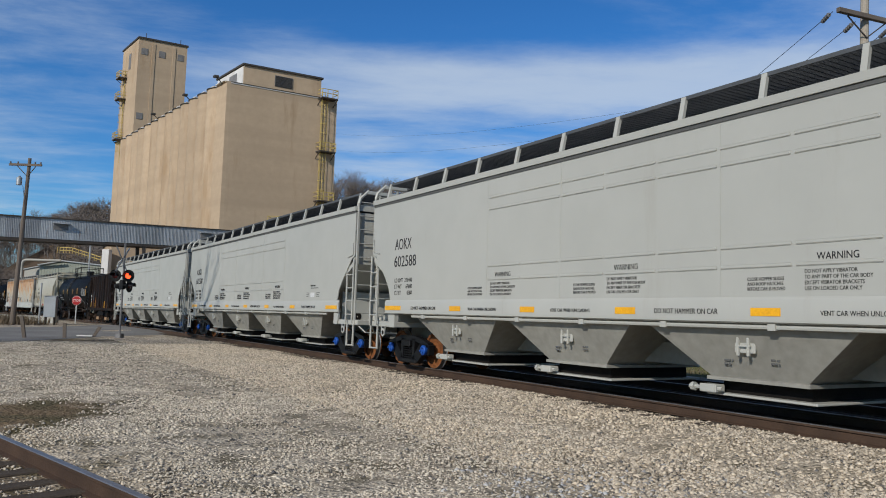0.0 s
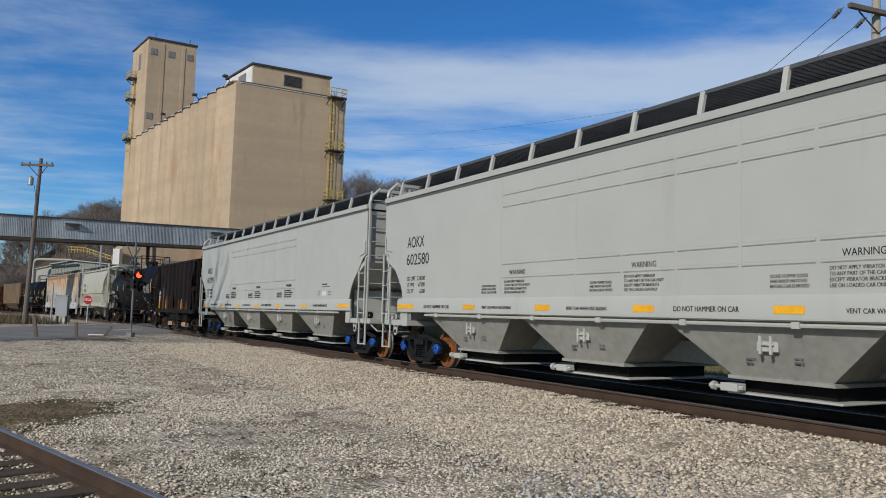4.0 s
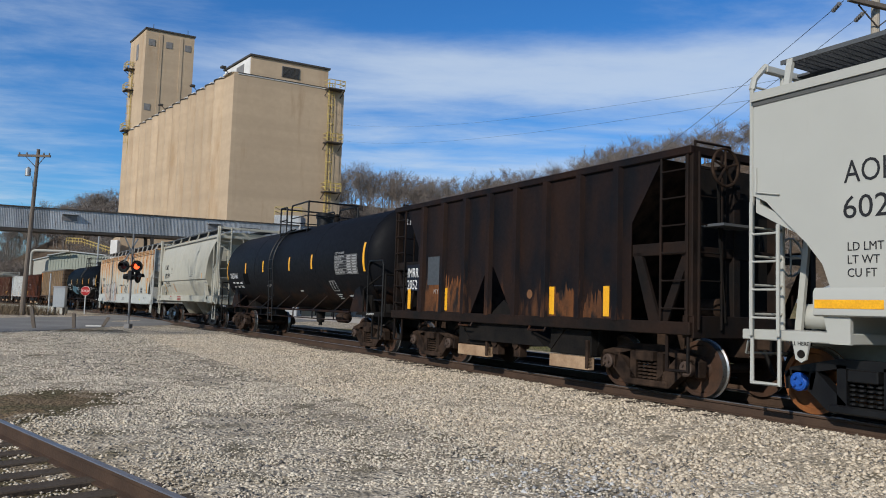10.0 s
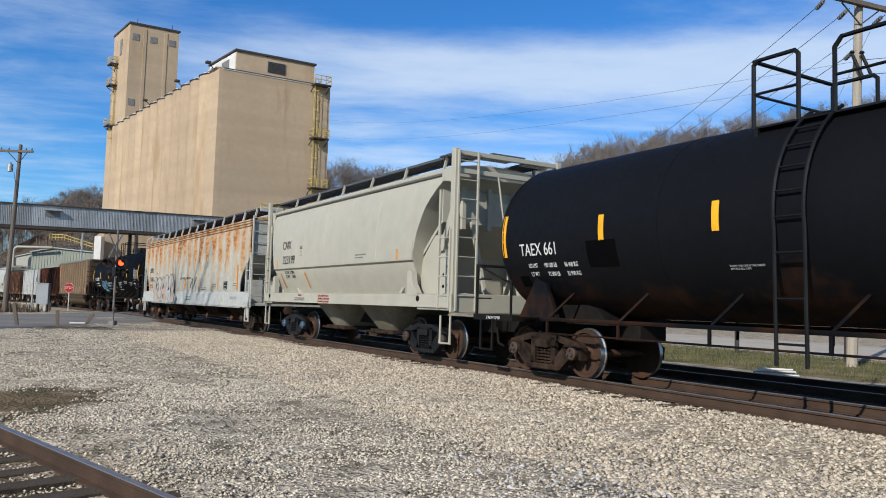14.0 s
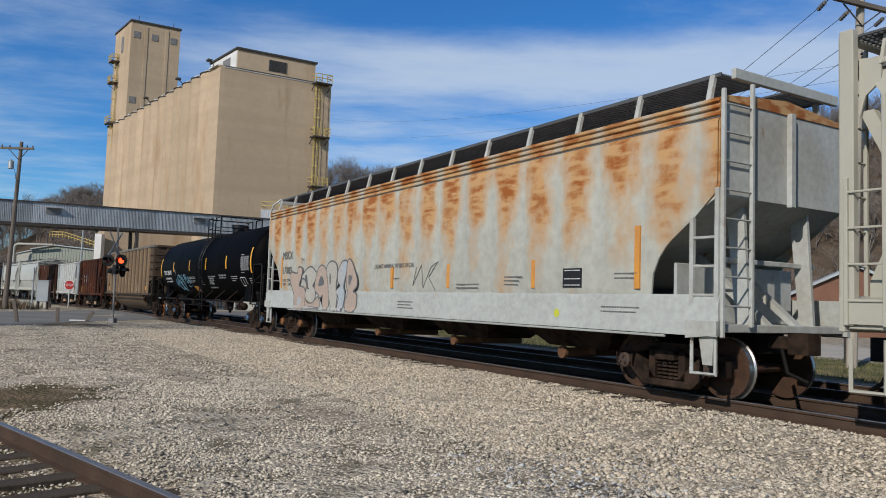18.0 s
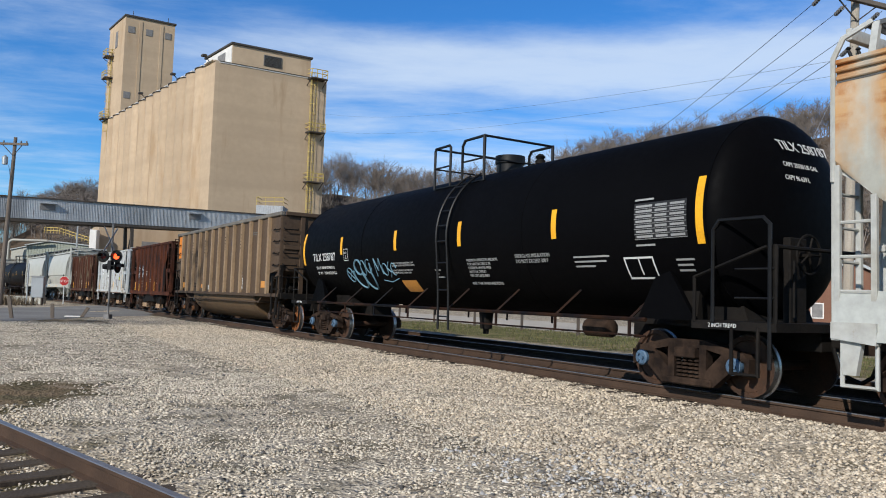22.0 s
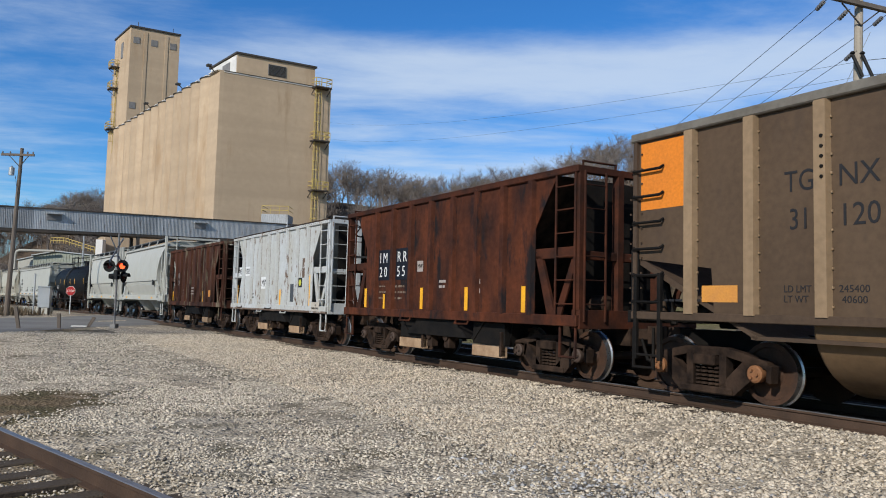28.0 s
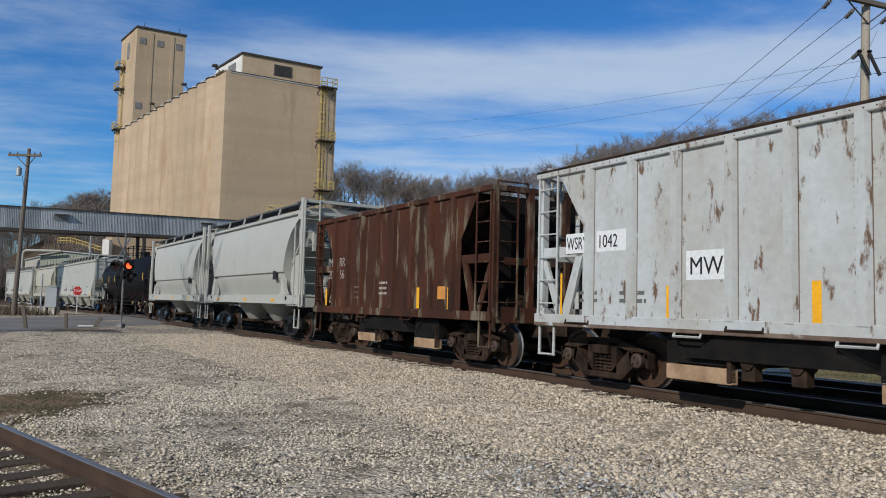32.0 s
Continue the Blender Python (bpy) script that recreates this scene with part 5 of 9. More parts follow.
def wheelset_mesh(plate, cap):
    key = (plate.name, cap.name)
    if key in _cache:
        return _cache[key]
    b = Build()
    b.lathe([(-1.0, 0.075), (1.0, 0.075)], "y", 10)
    for s in (-1, 1):
        # tyre with its flange towards the middle, dished plate and hub
        b.lathe([(s * 0.66, 0.40), (s * 0.66, 0.485), (s * 0.685, 0.485), (s * 0.70, WHEEL_R), (s * 0.80, WHEEL_R - 0.006), (s * 0.80, 0.385), (s * 0.765, 0.37), (s * 0.75, 0.20), (s * 0.80, 0.17), (s * 0.83, 0.15), (s * 0.83, 0.08)], "y", 32)
    me = b.mesh("wheelset", plate)
    n_plate = len(me.polygons)
    c = Build()
    c.v, c.f = b.v, b.f
    for s in (-1, 1):
        c.lathe([(s * 0.99, 0.10), (s * 1.03, 0.125), (s * 1.13, 0.125), (s * 1.15, 0.10), (s * 1.152, 0.02)], "y", 18)
        for i in range(3):
            t = 2.094 * i + 0.4
            c.rod((0.062 * math.cos(t), s * 1.14, 0.062 * math.sin(t)), (0.062 * math.cos(t), s * 1.185, 0.062 * math.sin(t)), 0.022, 6)
    me = c.mesh("wheelset", plate)
    me.materials.append(cap)
    me.materials.append(WHEEL_TREAD)
    for p in me.polygons:
        y, r = abs(p.center.y), math.hypot(p.center.x, p.center.z)
        if y > 0.985:
            p.material_index = 1
        elif r > 0.44 and 0.69 < y < 0.81:
            p.material_index = 2
    _cache[key] = me
    return me


def truck_mesh(mat):
    """The cast side frames and the bolster of one truck."""
    key = "truck" + mat.name
    if key in _cache:
        return _cache[key]
    b = Build()
    for s in (-1, 1):
        y0, y1 = s * 0.92, s * 1.08
        lo, hi = min(y0, y1), max(y0, y1)
        # top chord, bowed down to the axle boxes
        b.prism([(-1.12, 0.50), (-1.05, 0.64), (-0.62, 0.74), (-0.35, 0.80), (0.35, 0.80), (0.62, 0.74), (1.05, 0.64), (1.12, 0.50), (0.98, 0.55), (0.6, 0.62), (0.32, 0.68), (-0.32, 0.68), (-0.6, 0.62), (-0.98, 0.55)], "y", lo, hi)
        for d in (-1, 1):
            # diagonal tension arm, column, pedestal jaw
            b.prism([(d * 1.02, 0.55), (d * 0.66, 0.62), (d * 0.24, 0.22), (d * 0.50, 0.11)], "y", lo, hi)
            b.prism([(d * 0.37, 0.72), (d * 0.24, 0.72), (d * 0.24, 0.18), (d * 0.37, 0.18)], "y", lo, hi)
            b.prism([(d * 1.13, 0.58), (d * 1.05, 0.60), (d * 1.04, 0.36), (d * 1.11, 0.34)], "y", lo, hi)
            b.prism([(d * 0.74, 0.58), (d * 0.66, 0.60), (d * 0.72, 0.36), (d * 0.76, 0.36)], "y", lo, hi)
            b.box(d * 0.889 - 0.14, d * 0.889 + 0.14, lo - 0.0, hi, 0.55, 0.61, 0.01)
        b.box(-0.48, 0.48, lo - 0.03, hi + 0.03, 0.10, 0.21, 0.02)
        b.box(-0.66, -0.52, lo + 0.02, hi + 0.05, 0.66, 0.74, 0.01).box(0.52, 0.66, lo + 0.02, hi + 0.05, 0.66, 0.74, 0.01)
        # bolster end with its pocket
        b.box(-0.20, 0.20, s * 0.9 - 0.05, s * 1.12 + 0.02 * s if s > 0 else s * 0.9 + 0.05, 0.52, 0.68, 0.015) if s > 0 else b.box(-0.20, 0.20, -1.14, -0.85, 0.52, 0.68, 0.015)
        for x in (-0.17, -0.06, 0.06, 0.17):
            for k in range(5):
                b.lathe([(0, 0.035), (0.01, 0.052), (0.032, 0.052), (0.042, 0.035)], "z", 8, (x, s * 1.03, 0.22 + k * 0.06))
    b.box(-0.18, 0.18, -1.0, 1.0, 0.50, 0.72, 0.02)
    b.box(-0.62, -0.5, -0.8, 0.8, 0.30, 0.40).box(0.5, 0.62, -0.8, 0.8, 0.30, 0.40)
    _cache[key] = b.mesh("truck", mat)
    return _cache[key]


WHEELS = []      # every wheelset, with its car


def add_truck(car, x, frame_mat, plate, cap):
    t = part("truck", truck_mesh(frame_mat), None, car, at=(x, 0, 0))
    for d in (-AXLE, AXLE):
        w = part("wheelset", wheelset_mesh(plate, cap), None, t, at=(d, 0, WHEEL_R))
        WHEELS.append(w)
    return t


def coupler(car, x, d, mat):
    b = Build()
    b.box(min(x, x + d * 0.55), max(x, x + d * 0.55), -0.10, 0.10, 0.78, 0.98, 0.02)
    b.prism([(x + d * 0.5, -0.16), (x + d * 0.95, -0.20), (x + d * 1.0, 0.02), (x + d * 0.75, 0.06), (x + d * 0.9, 0.17), (x + d * 0.5, 0.16)], "z", 0.72, 1.04)
    part("coupler", b, mat, car)
    part("air_hose", Build().path([(x + d * 0.5, -0.3, 0.8), (x + d * 0.65, -0.33, 0.45), (x + d * 0.95, -0.2, 0.33)], 0.03, 6), STEEL_DARK, car)


def rung_ladder(car, pts0, pts1, zs, mat, r=0.022, stile=0.035, name="ladder"):
    """Two stiles through the given lower and upper places, with rungs at heights zs."""
    b = Build()
    (a0, a1), (b0, b1) = pts0, pts1
    for p, q in ((a0, a1), (b0, b1)):
        d = Vector(q) - Vector(p)
        b.box(min(p[0], q[0]) - stile, max(p[0], q[0]) + stile, min(p[1], q[1]) - stile, max(p[1], q[1]) + stile, p[2], q[2], 0.008)
    ladder = part(name, b, mat, car)
    rg = Build().path([(a0[0], a0[1], 0.03), (a0[0] * 0.93 + b0[0] * 0.07, a0[1] * 0.93 + b0[1] * 0.07, 0.0), (a0[0] * 0.07 + b0[0] * 0.93, a0[1] * 0.07 + b0[1] * 0.93, 0.0), (b0[0], b0[1], 0.03)], r, 6).mesh("rung", mat)
    for z in zs:
        part("rung", rg, None, ladder, at=(0, 0, float(z)))
    return ladder


def bars(car, x, z, widths, gap, height, mat, y, name="stencil"):
    """Lines of small unreadable print as plain bars."""
    b = Build()
    rng = random.Random(int(abs(x) * 100) + len(widths))
    for i, w in enumerate(widths):
        c = 0.0
        while c < w - 0.02:
            e = min(w, c + rng.uniform(1.5, 5.0) * height)
            b.box(x + c, x + e, y - 0.003, y + 0.002, z - i * gap - height, z - i * gap)
            c = e + height * 0.7
    tagged(part(name, b, mat, car), kind="stuff")


def stirrup(car, x, y, mat, w=0.42, z0=0.42, z1=1.05):
    part("step", Build().path([(x, y, z1), (x, y, z0), (x + w, y, z0), (x + w, y, z1)], 0.025, 6), mat, car)


def roof_walk(car, x0, x1, z, mat, step=1.5, roof_z=4.45, y_out=1.28, y_in=0.66, thin=0.045):
    """Grating walkways along both roof edges, on flat upright brackets."""
    for s in (-1, 1):
        g = Build()
        for y in np.linspace(y_in, y_out, int(round((y_out - y_in) / 0.04)) + 1):
            g.box(x0, x1, s * y - 0.0035, s * y + 0.0035, z - 0.03, z)
        for x in np.arange(x0, x1, 0.11):
            g.box(x - 0.004, x + 0.004, min(s * y_in, s * y_out), max(s * y_in, s * y_out), z - 0.03, z - 0.005)
        g.box(x0, x1, s * y_out - 0.012, s * y_out + 0.012, z - 0.05, z + 0.01)
        w = part("roof_walk", g, GRATE, car, "dark galvanised grating walkway")
        n = int(round((x1 - x0) / step))
        for k in range(n + 1):
            x = x0 + 0.15 + (x1 - x0 - 0.3) * k / n
            part("bracket", Build().prism([(s * 1.36, roof_z - 0.12), (s * 1.42, roof_z - 0.12), (s * (y_out + 0.02), z), (s * (y_out - 0.04), z)], "x", x - thin, x + thin), mat, w)


def pellet_hopper(name, label, number, group, loads=("218500", "67500", "6580")):
    """The long four-bay covered hopper in light grey."""
    car = thing(name, label, "hopper car", group)
    H, Y = 9.92, 1.58
    right = [(H, 2.98), (9.72, 2.88), (9.43, 2.58), (9.12, 2.28), (8.90, 2.0), (8.80, 1.72), (8.76, 1.40)]
    side = [(-H, 4.25), (H, 4.25)] + right + [(-x, z) for x, z in reversed(right)]
    for s in (-1, 1):
        part("side", Build().prism(side, "y", s * (Y - 0.03), s * Y), GREY_PAINT, car)
    # ends: upright sheet above, slope sheet running in below
    for s in (-1, 1):
        part("end_sheet", Build().prism([(s * (H - 0.08), 4.25), (s * (H - 0.02), 4.25), (s * (H - 0.02), 2.75), (s * 7.1, 1.25), (s * 7.1, 1.33), (s * (H - 0.08), 2.86)], "y", -Y + 0.03, Y - 0.03), GREY_PAINT, car, "light grey slope sheet")
    # roof with its rolled rim
    arch = [(-1.62, 4.30), (-1.63, 4.42), (-1.35, 4.50), (-0.7, 4.585), (0, 4.61), (0.7, 4.585), (1.35, 4.50), (1.63, 4.42), (1.62, 4.30)]
    part("roof", Build().prism(arch, "x", -H - 0.02, H + 0.02), GREY_PAINT, car)
    # a dark strip paints the shadow below the rim
    part("roof_seam", Build().box(-H, H, -1.595, -1.578, 4.235, 4.30), RIM_SHADE, car, "dark strip painting the roof rim's shadow")
    for x in np.arange(-8.4, 8.5, 1.05):
        part("hatch", Build().box(x - 0.45, x + 0.45, -0.42, 0.42, 4.56, 4.72, 0.03), GREY_PAINT, car)
    # side sill
    for s in (-1, 1):
        part("side_sill", Build().prism([(s * 1.585, 1.34), (s * 1.625, 1.36), (s * 1.625, 1.64), (s * 1.585, 1.70)], "x", -9.0, 9.0), GREY_PAINT, car)
    pb = Build().rod((-7.6, -1.56, 1.29), (8.0, -1.56, 1.29), 0.03, 6)
    for x in np.arange(-7, 8, 1.9):
        pb.box(x - 0.06, x + 0.06, -1.6, -1.5, 1.25, 1.34)
    part("brake_pipe", pb, GREY_PAINT, car, "thin grey pipe below the sill")
    # raised seams that frame the middle panels, with shallow ribs
    for z in (3.85, 3.60, 2.40, 2.12):
        for k in range(7):
            part("panel_seam", Build().box(-4.28 + k * 1.19, -4.28 + k * 1.19 + 1.13, -Y - 0.014, -Y + 0.002, z - 0.025, z + 0.025, 0.011), GREY_PAINT, car)
    for x in (-4.33, -1.92, 1.66, 4.05):
        part("weld_seam", Build().box(x - 0.012, x + 0.012, -Y - 0.004, -Y + 0.002, 1.72, 4.22), GREY_PAINT, car)
    # hopper bays
    for x in (-5.78, -1.93, 1.93, 5.78):
        top, bot = 1.82, 0.80
        rings = [[(x - top, -1.52, 1.36), (x + top, -1.52, 1.36), (x + top, 1.52, 1.36), (x - top, 1.52, 1.36)],
                 [(x - bot, -1.14, 0.56), (x + bot, -1.14, 0.56), (x + bot, 1.14, 0.56), (x - bot, 1.14, 0.56)],
                 [(x - bot - 0.04, -1.18, 0.55), (x + bot + 0.04, -1.18, 0.55), (x + bot + 0.04, 1.18, 0.55), (x - bot - 0.04, 1.18, 0.55)],
                 [(x - bot - 0.04, -1.18, 0.50), (x + bot + 0.04, -1.18, 0.50), (x + bot + 0.04, 1.18, 0.50), (x - bot - 0.04, 1.18, 0.50)]]
        bay = part("hopper_bay", Build().loft(rings), GREY_SHADED, car, "dusty grey hopper bay with shade in its paint")
        # dark steel here stands in for the shade inside the recess
        part("outlet_neck", Build().box(x - 0.72, x + 0.72, -0.95, 0.95, 0.30, 0.52), STEEL_DARK, bay, "recessed outlet neck coloured dark as in shade")
        g = Build().box(x - 0.9, x + 0.9, -1.12, 1.12, 0.275, 0.31, 0.008)
        part("outlet_gate", g, GREY_PAINT, bay, "thin light grey slide gate frame")
        k = Build().box(x - 0.92, x - 0.62, -1.26, -1.05, 0.31, 0.43, 0.012).rod((x - 1.15, -1.2, 0.37), (x - 0.55, -1.2, 0.37), 0.03, 6).rod((x - 1.1, -1.2, 0.37), (x - 1.04, -1.2, 0.37), 0.065, 8)
        part("gate_drive", k, GREY_PAINT, bay, "light grey gate drive with a capstan")
        vb = Build()
        vz, vy = 1.04, -1.375
        vb.box(x - 0.19, x + 0.15, vy - 0.005, vy + 0.03, vz - 0.12, vz + 0.12, 0.01)
        for k in (-0.11, 0.06):
            vb.box(x + k - 0.02, x + k + 0.02, vy - 0.05, vy, vz - 0.16, vz + 0.1, 0.008)
        vb.rod((x - 0.14, vy - 0.035, vz - 0.02), (x + 0.1, vy - 0.035, vz - 0.02), 0.014, 6)
        part("vibrator_bracket", vb, GREY_PAINT, bay)
        bars(bay, x - 0.45, 0.82, (0.16, 0.12), 0.05, 0.025, FADED_INK, -1.27)
        bars(bay, x + 0.33, 0.86, (0.14, 0.14), 0.05, 0.025, FADED_INK, -1.28)
    part("centre_sill", Build().box(-9.9, 9.9, -0.32, 0.32, 0.62, 0.98), GREY_SHADED, car)
    for d in (-1, 1):
        pf = Build()
        pf.box(min(d * 8.55, d * 10.15), max(d * 8.55, d * 10.15), -1.52, 1.52, 1.00, 1.14, 0.012)
        pf.prism([(d * 8.92, 1.42), (d * 8.55, 1.42), (d * 8.55, 1.0), (d * 8.82, 1.0)], "y", -1.56, -1.50).prism([(d * 8.92, 1.42), (d * 8.55, 1.42), (d * 8.55, 1.0), (d * 8.82, 1.0)], "y", 1.50, 1.56)
        pf.prism([(d * 9.10, 1.02), (d * 9.35, 1.02), (d * 9.30, 0.78), (d * 9.22, 0.74), (d * 9.15, 0.78)], "y", -1.55, -1.52)
        part("end_platform", pf, GREY_PAINT, car)
        part("lug_hole", Build().lathe([(-1.556, 0.055), (-1.545, 0.055)], "y", 12, (d * 9.22, 0, 0.85)), STEEL_DARK, car)
        # upright shear plate under the slope sheet, with its round opening
        part("shear_plate", Build().box(min(d * 8.66, d * 8.72), max(d * 8.66, d * 8.72), -1.36, 1.36, 1.12, 1.98, 0.01).box(min(d * 8.7, d * 9.9), max(d * 8.7, d * 9.9), -0.34, 0.34, 1.12, 1.3, 0.01), GREY_PAINT, car)
        part("plate_opening", Build().lathe([(d * 8.722, 0.02), (d * 8.728, 0.13)], "x", 16, (0, -0.85, 1.24), cap=False), STEEL_DARK, car, "dark round opening")
        for yy in (-0.72, 0.72):
            part("slope_brace", Build().prism([(d * 9.78, 1.14), (d * 9.88, 1.14), (d * 9.70, 2.74), (d * 9.62, 2.70)], "y", yy - 0.03, yy + 0.03), GREY_PAINT, car)
        # full-height corner ladder on the end, its top bent in to the roof walk
        y = -1.53
        rung_ladder(car, ((d * 9.98, y, 1.0), (d * 9.98, y, 4.55)), ((d * 9.98, y + 0.66, 1.0), (d * 9.98, y + 0.66, 4.80)), np.arange(1.35, 4.7, 0.4), GREY_PAINT, r=0.018, stile=0.026, name="end_ladder")
        part("grab_bar", Build().path([(d * 9.98, y, 4.5), (d * 9.98, y + 0.05, 4.66), (d * 9.98, y + 0.30, 4.90)], 0.045, 6), GREY_PAINT, car)
        part("crossover_beam", Build().box(min(d * 9.93, d * 10.02), max(d * 9.93, d * 10.02), -1.26, 1.26, 4.80, 4.90, 0.01), GREY_PAINT, car)
        part("crossover_walk", Build().box(min(d * 9.45, d * 9.93), max(d * 9.45, d * 9.93), -0.6, 0.6, 4.84, 4.875), GRATE, car, "dark grating between the roof walks")
        part("side_grab", Build().rod((d * 9.86, -1.60, 3.02), (d * 9.86, -1.60, 3.36), 0.012, 5).rod((d * 9.86, -1.60, 3.02), (d * 9.50, -1.60, 2.95), 0.012, 5), GREY_PAINT, car)
        lettering("PULL HERE", 0.07, BLACK_INK, car, (d * 9.22 - 0.22, -1.557, 0.96))
        # low ladder on the side
        rung_ladder(car, ((d * 9.52, -1.6, 1.05), (d * 9.52, -1.6, 2.55)), ((d * 9.94, -1.6, 1.05), (d * 9.94, -1.6, 2.9)), np.arange(1.3, 2.6, 0.38), GREY_PAINT, r=0.016, stile=0.022, name="side_ladder")
        stirrup(car, d * 9.75 - 0.21, -1.55, GREY_PAINT)
        part("uncoupling_lever", Build().path([(d * 10.10, -1.45, 0.98), (d * 10.25, -1.3, 0.8), (d * 10.30, -0.3, 0.78)], 0.018, 5), GREY_PAINT, car)
        coupler(car, d * 9.75, d, STEEL_DARK)
        add_truck(car, d * 8.67, BLACK_GLOSS, WHEEL_RUST, BLUE_CAP)
    hw = Build()
    for i in range(14):
        t0, t1 = 2 * math.pi * i / 14, 2 * math.pi * (i + 1) / 14
        hw.rod((-10.15, -0.45 + 0.28 * math.cos(t0), 2.2 + 0.28 * math.sin(t0)), (-10.15, -0.45 + 0.28 * math.cos(t1), 2.2 + 0.28 * math.sin(t1)), 0.018, 5)
    hw.rod((-9.9, -0.45, 2.2), (-10.15, -0.45, 2.2), 0.03, 6).rod((-10.15, -0.73, 2.2), (-10.15, -0.17, 2.2), 0.014, 4).rod((-10.15, -0.45, 1.92), (-10.15, -0.45, 2.48), 0.014, 4)
    part("brake_wheel", hw, GREY_PAINT, car)
    part("air_tank", Build().lathe([(-0.5, 0.05), (-0.45, 0.18), (0.45, 0.18), (0.5, 0.05)], "x", 14, (-9.4, -0.5, 1.34)), GREY_PAINT, car)
    roof_walk(car, -9.7, 9.7, 4.88, GREY_PAINT, y_in=0.2)
    # reflectors, words and numbers
    for x, w in ((-8.98, 0.88), (-5.72, 0.46), (-3.06, 0.46), (-0.42, 0.46), (2.2, 0.46), (4.9, 0.46), (8.05, 0.85)):
        part("reflector", Build().box(x, x + w, -1.631, -1.622, 1.44, 1.55, 0.002), YELLOW_TAPE, car, "yellow reflective strip")
    for x, s in ((-7.55, "DO NOT HAMMER ON CAR"), (-4.95, "VENT CAR WHEN UNLOADING"), (-2.12, "VENT CAR WHEN UNLOADING"), (0.45, "DO NOT HAMMER ON CAR"), (3.22, "VENT CAR WHEN UNLOADING"), (6.0, "DO NOT HAMMER ON CAR")):
        lettering(s, 0.112 if s.startswith("DO") else 0.088, BLACK_INK, car, (x, -1.632, 1.46), squeeze=0.86)
    lettering("AOKX", 0.40, BLACK_INK, car, (-8.60, -Y - 0.004, 2.99), squeeze=0.78)
    lettering(number, 0.40, BLACK_INK, car, (-8.63, -Y - 0.004, 2.55), squeeze=1.0)
    for k, (a, c) in enumerate(zip(("LD LMT", "LT WT", "CU FT"), loads)):
        lettering(a, 0.15, BLACK_INK, car, (-8.57, -Y - 0.004, 2.15 - 0.16 * k), squeeze=0.9)
        lettering(c, 0.15, BLACK_INK, car, (-8.02 + 0.07 * k, -Y - 0.004, 2.15 - 0.16 * k), squeeze=0.9)
    for x in (-4.06, -0.55, 3.1):
        lettering("WARNING", 0.135, BLACK_INK, car, (x + 0.05, -Y - 0.004, 2.165), squeeze=0.85)
        lettering("DO NOT APPLY VIBRATOR\nTO ANY PART OF THE CAR BODY\nEXCEPT VIBRATOR BRACKETS\nUSE ON LOADED CAR ONLY", 0.072, BLACK_INK, car, (x - 0.12, -Y - 0.004, 2.0), squeeze=0.8)
        lettering("CLOSE HOPPER SLIDES\nAND ROOF HATCHES\nBEFORE CAR IS MOVED", 0.066, BLACK_INK, car, (x - 0.98, -Y - 0.004, 1.92), squeeze=0.85)
    lettering("EXTERIOR PAINT", 0.065, BLACK_INK, car, (6.62, -Y - 0.004, 2.16), squeeze=0.85)
    bars(car, 6.65, 2.12, (0.66,), 0.055, 0.03, FADED_INK, -Y)
    bars(car, 6.3, 1.96, (0.2, 0.22, 0.18), 0.055, 0.022, FADED_INK, -Y)
    part("data_card", Build().box(6.65, 6.98, -Y - 0.006, -Y, 1.82, 1.96), WHITE_INK, car)
    bars(car, 7.15, 1.96, (0.3, 0.2, 0.26), 0.055, 0.022, FADED_INK, -Y)
    return car


